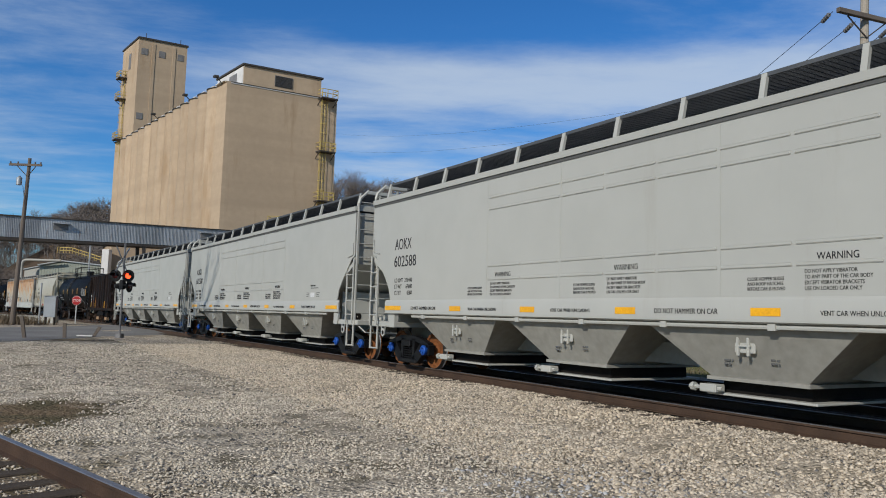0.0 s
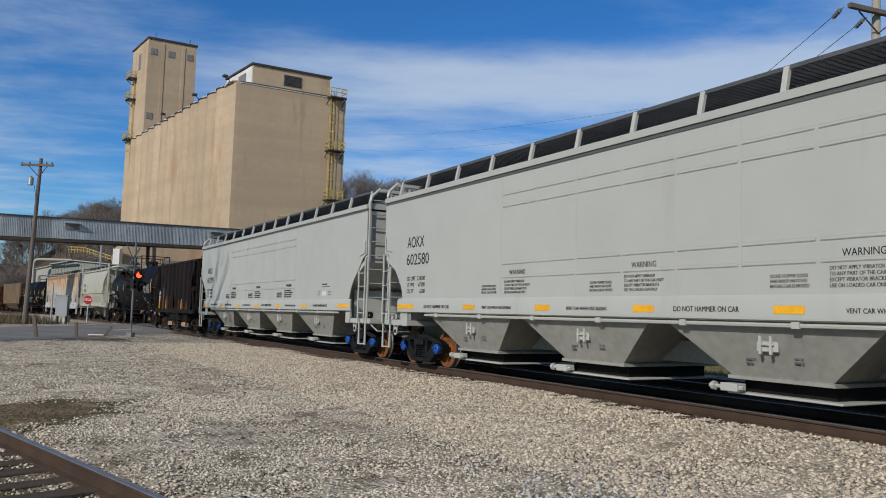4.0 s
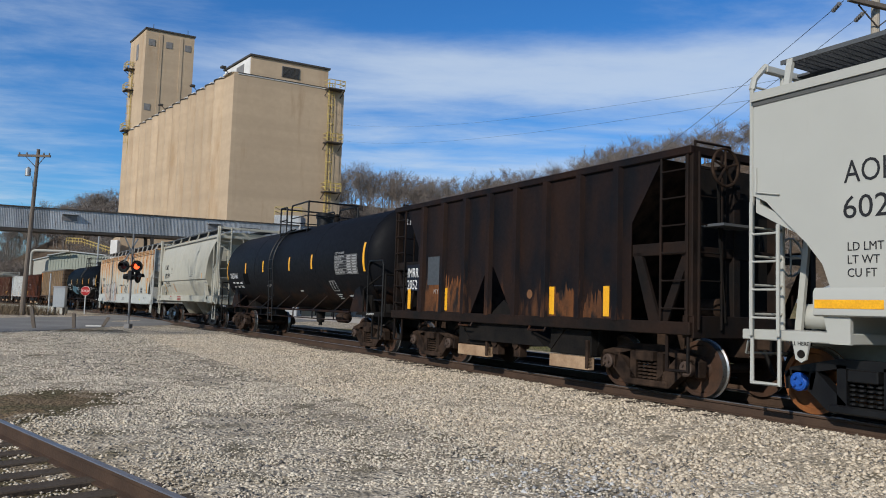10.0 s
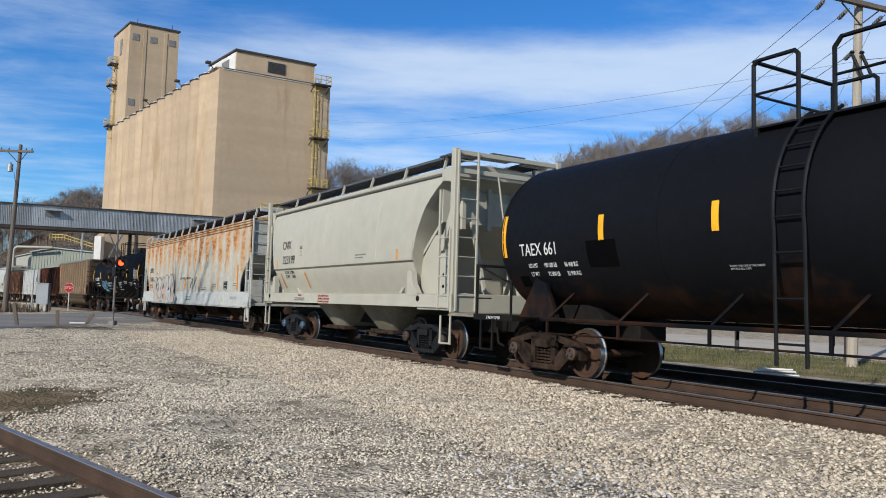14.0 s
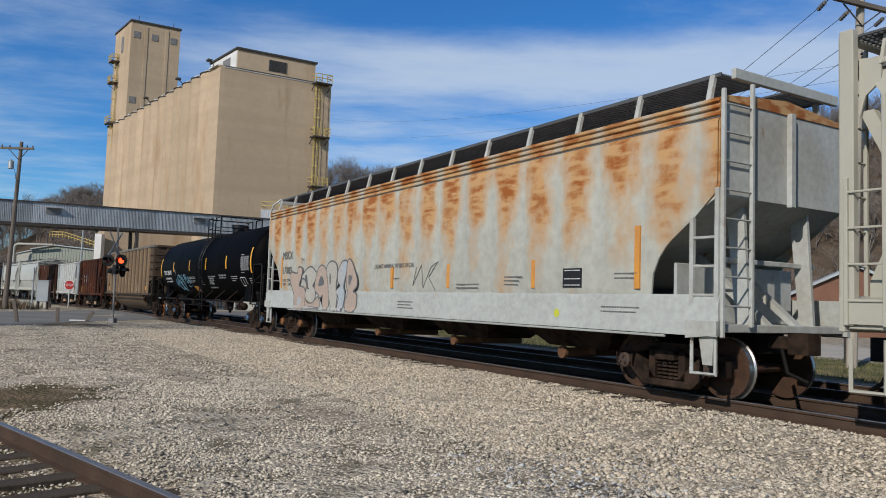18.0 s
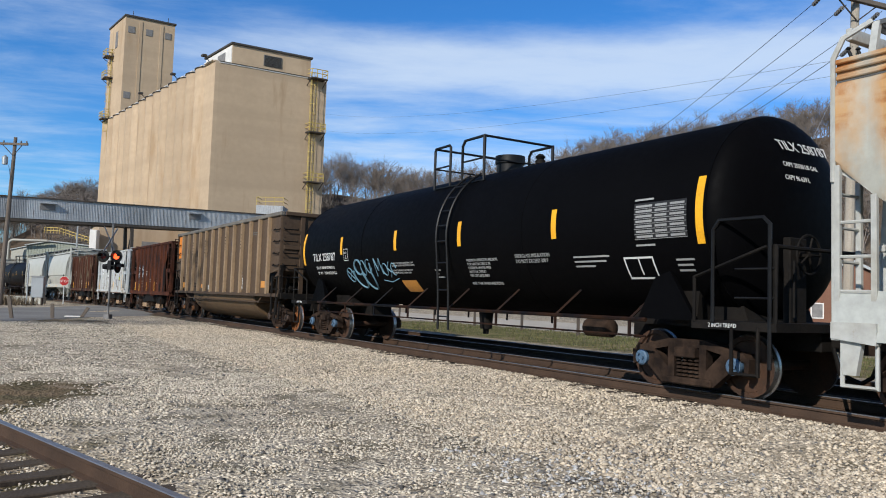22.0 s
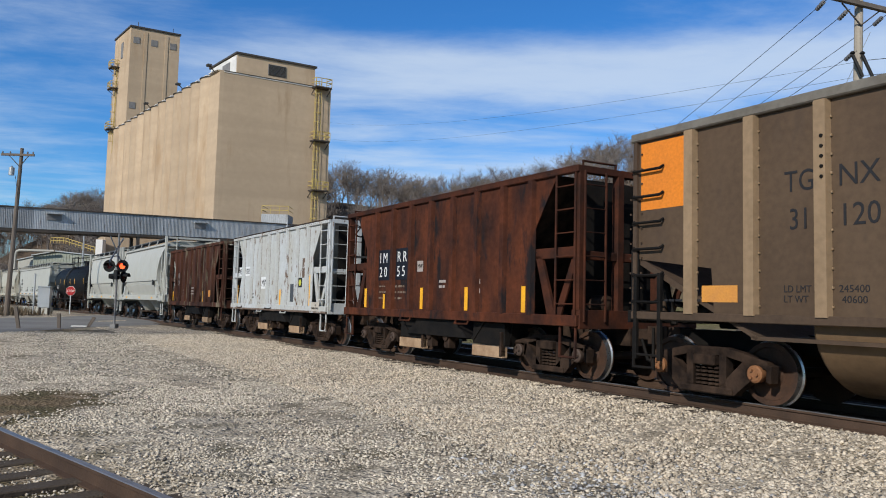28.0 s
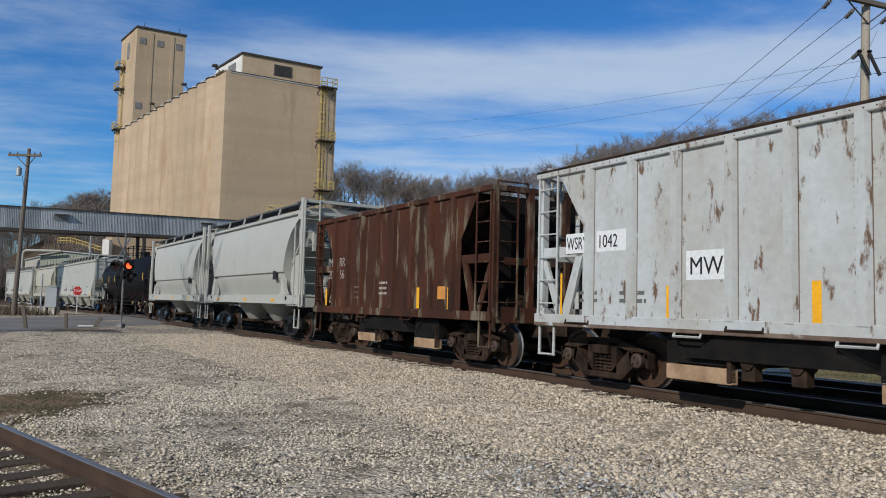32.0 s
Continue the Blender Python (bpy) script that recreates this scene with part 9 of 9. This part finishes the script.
def old_tank_marks(car, on_shell, R, ZC):
    head_words(car, 7.45, R, ZC, (("TAEX 661", 0.27),))
    for x, h in ((-7.42, 0.42), (-4.6, 0.22), (-2.22, 0.22), (0.84, 0.24), (3.06, 0.24), (7.2, 0.42)):
        on_shell(x - 0.065, x + 0.065, 2.69 - h, 2.69 + h, YELLOW_TAPE, lab="upright yellow reflector")
    shell_words(car, "TAEX 661", 0.34, WHITE_INK, -6.9, 2.28, R, ZC, 0.78)
    for k, (a, c, e) in enumerate((("LD LMT", "190 500 LB", "86 400 KG"), ("LT WT", "72 500 LB", "32 900 KG"))):
        for x, w in ((-6.72, a), (-6.26 + 0.05 * k, c), (-5.66, e)):
            shell_words(car, w, 0.125, WHITE_INK, x, 2.05 - 0.16 * k, R, ZC, 0.66)
    on_shell(-5.0, -4.27, 2.02, 2.48, TANK_NEW, "patch", "black painted-over patch")
    on_shell(-7.15, -6.85, 1.7, 1.9, TANK_NEW, "patch", "black painted-over patch")
    shell_words(car, "WHEN THIS CAR IS UNLOADED\nREPLACE ALL CAPS", 0.045, DIM_INK, -2.1, 1.95, R, ZC, 0.9)
    on_shell(5.05, 6.75, 2.22, 2.80, BLACK_INK, "test_panel", "black test table with white lines")
    for x in (5.05, 5.98, 6.36, 6.73):
        on_shell(x, x + 0.015, 2.22, 2.80, DIM_INK, "stencil").location.y = -0.004
    for k, w in enumerate(("TANK QUALIFICATION", "THICKNESS TEST", "SERVICE EQUIPMENT", "PRD VALVE", "LINING", "88.B.2 INSPECTION", "STUB SILL INSPECTION")):
        z = 2.72 - 0.081 * k
        shell_words(car, w, 0.075, DIM_INK, 5.09, z + 0.012, R, ZC, 0.92)
        on_shell(5.05, 6.745, z - 0.012, z - 0.004, DIM_INK, "stencil").location.y = -0.004
        for x in (6.02, 6.4):
            on_shell(x, x + 0.28, z + 0.014, z + 0.058, DIM_INK, "stencil").location.y = -0.004
    on_shell(5.05, 6.745, 2.793, 2.802, DIM_INK, "stencil").location.y = -0.004
    shell_words(car, "DOT 111A100W1", 0.105, DIM_INK, 5.07, 2.84, R, ZC, 0.9)
    on_shell(4.35, 4.80, 2.02, 2.04, DIM_INK, "stencil"); on_shell(4.35, 4.80, 1.72, 1.74, DIM_INK, "stencil")
    on_shell(4.35, 4.37, 1.72, 2.04, WHITE_INK, "stencil"); on_shell(4.78, 4.80, 1.72, 2.04, WHITE_INK, "stencil"); on_shell(4.56, 4.58, 1.78, 2.04, WHITE_INK, "stencil")
    for k, w in enumerate((0.4, 0.25, 0.3)):
        on_shell(4.4, 4.4 + w, 1.60 - 0.06 * k, 1.63 - 0.06 * k, WHITE_INK, "stencil")
    on_shell(5.3, 5.8, 1.55, 1.60, WHITE_INK, "stencil"); on_shell(5.3, 5.7, 1.46, 1.50, WHITE_INK, "stencil")
    on_shell(1.3, 1.6, 1.72, 1.75, WHITE_INK, "stencil")


def head_words(car, L, R, ZC, lines):
    """Lines on the domed head that leads the car."""
    for k, (s, size) in enumerate(lines):
        z = ZC + 0.95 - 0.2 * k - (0.06 if k else 0)
        ob = lettering(s, size, WHITE_INK, car, (0, 0, 0), squeeze=0.85)
        r = math.hypot(z - ZC, 0.35)
        x = L + 0.65 * math.sqrt(max(1 - (r / R) ** 2, 0)) + 0.03
        ob.matrix_basis = pose(x, -0.62, z, 0, 0, 90) @ pose(0, 0, 0, 90 - 100 * (z - ZC) / 3.0, 0, 0) @ Matrix.Diagonal((0.85, 1, 1, 1))


def new_tank_marks(car, on_shell, R, ZC):
    head_words(car, 7.95, R, ZC, (("TILX 258787", 0.27), ("CAPY 25530 US GAL", 0.11), ("CAPY 96 639 L", 0.11)))
    for x, h in ((-7.83, 0.5), (-4.92, 0.25), (-1.62, 0.25), (1.36, 0.27), (4.56, 0.27), (7.85, 0.5)):
        on_shell(x - 0.07, x + 0.07, 2.73 - h, 2.73 + h, YELLOW_TAPE, lab="upright yellow reflector")
    shell_words(car, "TILX 258787", 0.33, WHITE_INK, -7.05, 2.33, R, ZC, 0.96)
    for x0, x1, z0, z1 in ((-4.78, -4.5, 2.62, 2.635), (-4.78, -4.5, 2.30, 2.315), (-4.78, -4.765, 2.30, 2.635), (-4.515, -4.5, 2.30, 2.635)):
        on_shell(x0, x1, z0, z1, WHITE_INK, "stencil")
    shell_words(car, "PLATE", 0.07, WHITE_INK, -4.75, 2.5, R, ZC, 0.9)
    shell_words(car, "C", 0.14, WHITE_INK, -4.68, 2.35, R, ZC, 0.9)
    shell_words(car, "CONSULT OWNER BEFORE REPAIRING TANK\nSHARP OBJECTS MUST NOT CONTACT LINING\n\nDO NOT STEAM OR CLEAN TANK WITH\nBOILING WATER OR CAUSTIC SODA", 0.062, DIM_INK, -1.95, 2.14, R, ZC, 0.9)
    shell_words(car, "LD LMT 208500 LB 94550 KG", 0.125, WHITE_INK, -6.95, 2.09, R, ZC, 0.9)
    shell_words(car, "LT  WT   77500 LB 35150 KG", 0.125, WHITE_INK, -6.95, 1.93, R, ZC, 0.9)
    on_shell(-1.78, -1.02, 1.46, 1.74, FADED_TAPE, "placard", "orange tilted placard")
    shell_words(car, "MAXIMUM OPERATING PRESSURE\nFOR HEATER COILS IS PSI\nEXTERIOR HEATER PIPES\nINLET OR OUTLET\nPIPE CAPS REQUIRED\n\nVENT TANK WHEN UNLOADING", 0.085, DIM_INK, 1.55, 2.12, R, ZC, 0.9)
    shell_words(car, "FIBERGLASS INSULATION\nDO NOT EXCEED 300 F", 0.105, DIM_INK, 3.3, 2.15, R, ZC, 0.9)
    for x0, z0, ws in ((5.0, 2.1, (0.9, 0.8, 0.5)), (0.1, 1.95, (0.25, 0.12, 0.3)), (7.3, 2.0, (0.35, 0.3, 0.3)), (6.56, 2.96, (0.4,)), (6.56, 2.24, (0.4,))):
        for k, w in enumerate(ws):
            on_shell(x0, x0 + w, z0 - 0.08 * k, z0 + 0.03 - 0.08 * k, DIM_INK, "stencil")
    # test table and a framed mark
    on_shell(6.56, 7.62, 2.34, 2.92, BLACK_INK, "test_panel", "black test table with white rows")
    for k in range(7):
        for x0, w in ((6.60, 0.34), (7.0, 0.24), (7.3, 0.28)):
            on_shell(x0, x0 + w, 2.37 + 0.08 * k, 2.405 + 0.08 * k, DIM_INK, "stencil").location.y = -0.004
        on_shell(6.56, 7.62, 2.345 + 0.08 * k, 2.352 + 0.08 * k, DIM_INK, "stencil").location.y = -0.004
    for x0, x1, z0, z1 in ((6.21, 6.85, 2.05, 2.08), (6.21, 6.85, 1.73, 1.76), (6.21, 6.24, 1.73, 2.08), (6.82, 6.85, 1.73, 2.08), (6.52, 6.55, 1.8, 2.05)):
        on_shell(x0, x1, z0, z1, WHITE_INK, "stencil")
    # pale blue sprayed loops
    def on(x, z):
        return (x, -math.sqrt(max(R * R - (z - ZC) ** 2, 0)) - 0.012, z)
    def loop(cx, cz, rx, rz, a0, a1, n=16):
        return [(cx + rx * math.cos(t), cz + rz * math.sin(t)) for t in np.linspace(a0, a1, n)]
    lines = (loop(-4.6, 1.9, 0.2, 0.19, 0, 6.4), [(-4.74, 1.78), (-4.46, 2.02)], [(-4.74, 2.02), (-4.46, 1.78)],
             loop(-4.05, 1.85, 0.3, 0.3, 2.6, 6.6) + loop(-3.5, 1.85, 0.27, 0.33, 3.3, 6.6) + [(-3.2, 2.2)], loop(-3.95, 2.1, 0.22, 0.2, 0.3, 5.4), loop(-3.65, 2.08, 0.14, 0.2, 0, 6.4),
             loop(-3.3, 2.12, 0.16, 0.18, 1.0, 6.0), [(-2.95, 1.85), (-2.9, 2.3), (-2.75, 2.0), (-2.62, 2.3), (-2.55, 1.9)], loop(-2.38, 2.02, 0.14, 0.15, 0, 6.4),
             [(-2.1, 2.2), (-2.22, 2.05), (-2.08, 1.95), (-2.2, 1.82)], loop(-1.9, 2.02, 0.13, 0.15, 0.2, 5.6), [(-2.7, 1.75), (-2.3, 1.7), (-1.85, 1.78)])
    for k, pts in enumerate(lines):
        part("spray_line", Build().path([on(x, z) for x, z in pts], 0.028 if k in (3, 4) else 0.014, 5), BLUE_SPRAY, car, "pale blue sprayed line")


def far_tank_marks(car, on_shell, R, ZC):
    for x in (-7.42, -4.6, -2.22, 0.84, 3.06, 7.2):
        on_shell(x - 0.065, x + 0.065, 2.45, 2.93, YELLOW_TAPE, lab="upright yellow reflector")
    for k in range(3):
        on_shell(-6.9, -5.6 - 0.2 * k, 2.3 - 0.13 * k, 2.34 - 0.13 * k, WHITE_INK, "stencil")


# ---- the cars, in the order in which they pass; each with where its middle stands on the line ----
GROUP = "freight train"
CARS = []


def add_car(car, u, half):
    """u: place of the car's middle along the line at mid-clip; half: half the distance of its trucks."""
    CARS.append((car, u, half))


GREY_LABEL = "clean light grey four-bay covered hopper car with yellow reflectors"
RIBS = [-3.43, -2.45, -1.47, -0.49, 0.49, 1.47, 2.45, 3.43]
add_car(pellet_hopper("covered_hopper_car", GREY_LABEL, "602588", GROUP, ("218400", "67600", "6580")), 96.15, 8.67)
add_car(pellet_hopper("covered_hopper_car", GREY_LABEL, "602580", GROUP), 75.03, 8.67)
add_car(pellet_hopper("covered_hopper_car", GREY_LABEL, "602598", GROUP, ("218400", "67600", "6580")), 53.9, 8.67)
add_car(open_hopper("open_hopper_car", "soot-black open hopper car with orange rust patches", SOOT_BROWN, GROUP, black_hopper_marks, RIBS, True), 37.8, 3.68)
add_car(tank_car("tank_car", "black tank car with a railed top platform and rusty trucks", GROUP, 7.45, "", old_tank_marks, True, (-2.0, 1.05), -1.0), 23.6, 6.7)
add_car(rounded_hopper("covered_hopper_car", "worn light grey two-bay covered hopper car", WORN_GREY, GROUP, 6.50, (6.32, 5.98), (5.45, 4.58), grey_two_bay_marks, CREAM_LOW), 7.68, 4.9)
add_car(smooth_hopper("covered_hopper_car", "white covered hopper car streaked with orange rust and spray paint", GROUP, rusty_hopper_marks), -10.58, 8.57)
add_car(tank_car("tank_car", "black insulated tank car with pale blue spray paint", GROUP, 7.95, "", new_tank_marks, False, (-0.8, 1.35), 0.75), -30.45, 7.05)
add_car(coal_gondola("coal_gondola_car", "dusty tan-brown coal gondola car with bolted posts", GROUP), -48.2, 6.4)
add_car(open_hopper("open_hopper_car", "rust-brown open hopper car with blue-black number panels", BROWN_RUST, GROUP, brown_marks(("I M", "R R"), ("2 0", "5 5"), True), [-3.08, -2.11, -1.14, -0.18, 0.81, 1.78, 2.75, 3.68], wheel_end=-1), -62.07, 3.68)
add_car(open_hopper("open_hopper_car", "flaking white open hopper car with brown rust", FLAKED_WHITE, GROUP, white_marks, [-3.54, -2.51, -1.57, -0.55, 0.39, 1.37, 2.36, 3.32], wheel_end=-1), -73.55, 3.68)
add_car(open_hopper("open_hopper_car", "weathered brown open hopper car with faded patches", WEATHERED_BROWN, GROUP, brown_marks(("IM", "RR"), ("20", "56"), False), RIBS, wheel_end=-1), -85.15, 3.68)
add_car(rounded_hopper("covered_hopper_car", "dusty light grey two-bay covered hopper car", GREY_PAINT, GROUP, 6.3, (5.8, 5.8), (4.6, 4.6), plain_hopper_marks, GREY_SHADED), -97.9, 4.4)
add_car(rounded_hopper("covered_hopper_car", "dusty light grey two-bay covered hopper car", GREY_PAINT, GROUP, 6.0, (5.5, 5.5), (4.4, 4.4), plain_hopper_marks, GREY_SHADED), -111.0, 4.1)
add_car(tank_car("tank_car", "black tank car behind the grey hopper cars", GROUP, 7.8, "", far_tank_marks, True, (-2.0, 1.05), -1.0), -126.5, 7.0)
add_car(pellet_hopper("covered_hopper_car", GREY_LABEL, "602580", GROUP), -147.4, 8.67)
add_car(rounded_hopper("covered_hopper_car", "light grey two-bay covered hopper car", WORN_GREY, GROUP, 6.62, (6.1, 6.1), (4.8, 4.8), plain_hopper_marks, GREY_SHADED), -166.2, 4.9)
add_car(pellet_hopper("covered_hopper_car", GREY_LABEL, "602588", GROUP), -184.2, 8.67)


def car_pose(u, half, t):
    s = u + travelled(t)
    a, b = Vector(on_track(s - half)[:2]), Vector(on_track(s + half)[:2])
    m, d = (a + b) / 2, b - a
    return pose(m.x, m.y, RZ, 0, 0, math.degrees(math.atan2(d.y, d.x)))


# ---- what moves ----
def motions():
    times = [0.5 * k for k in range(65)]
    for car, u, half in CARS:
        walk(car, [(t, car_pose(u, half, t)) for t in times])
    # wheels roll with the distance travelled
    spin = [i / 10 for i in range(321)]
    for w in WHEELS:
        x, y, z = w.location
        walk(w, [(t, pose(x, y, z, 0, math.degrees(travelled(t) / WHEEL_R) % 360, 0)) for t in spin])


motions()
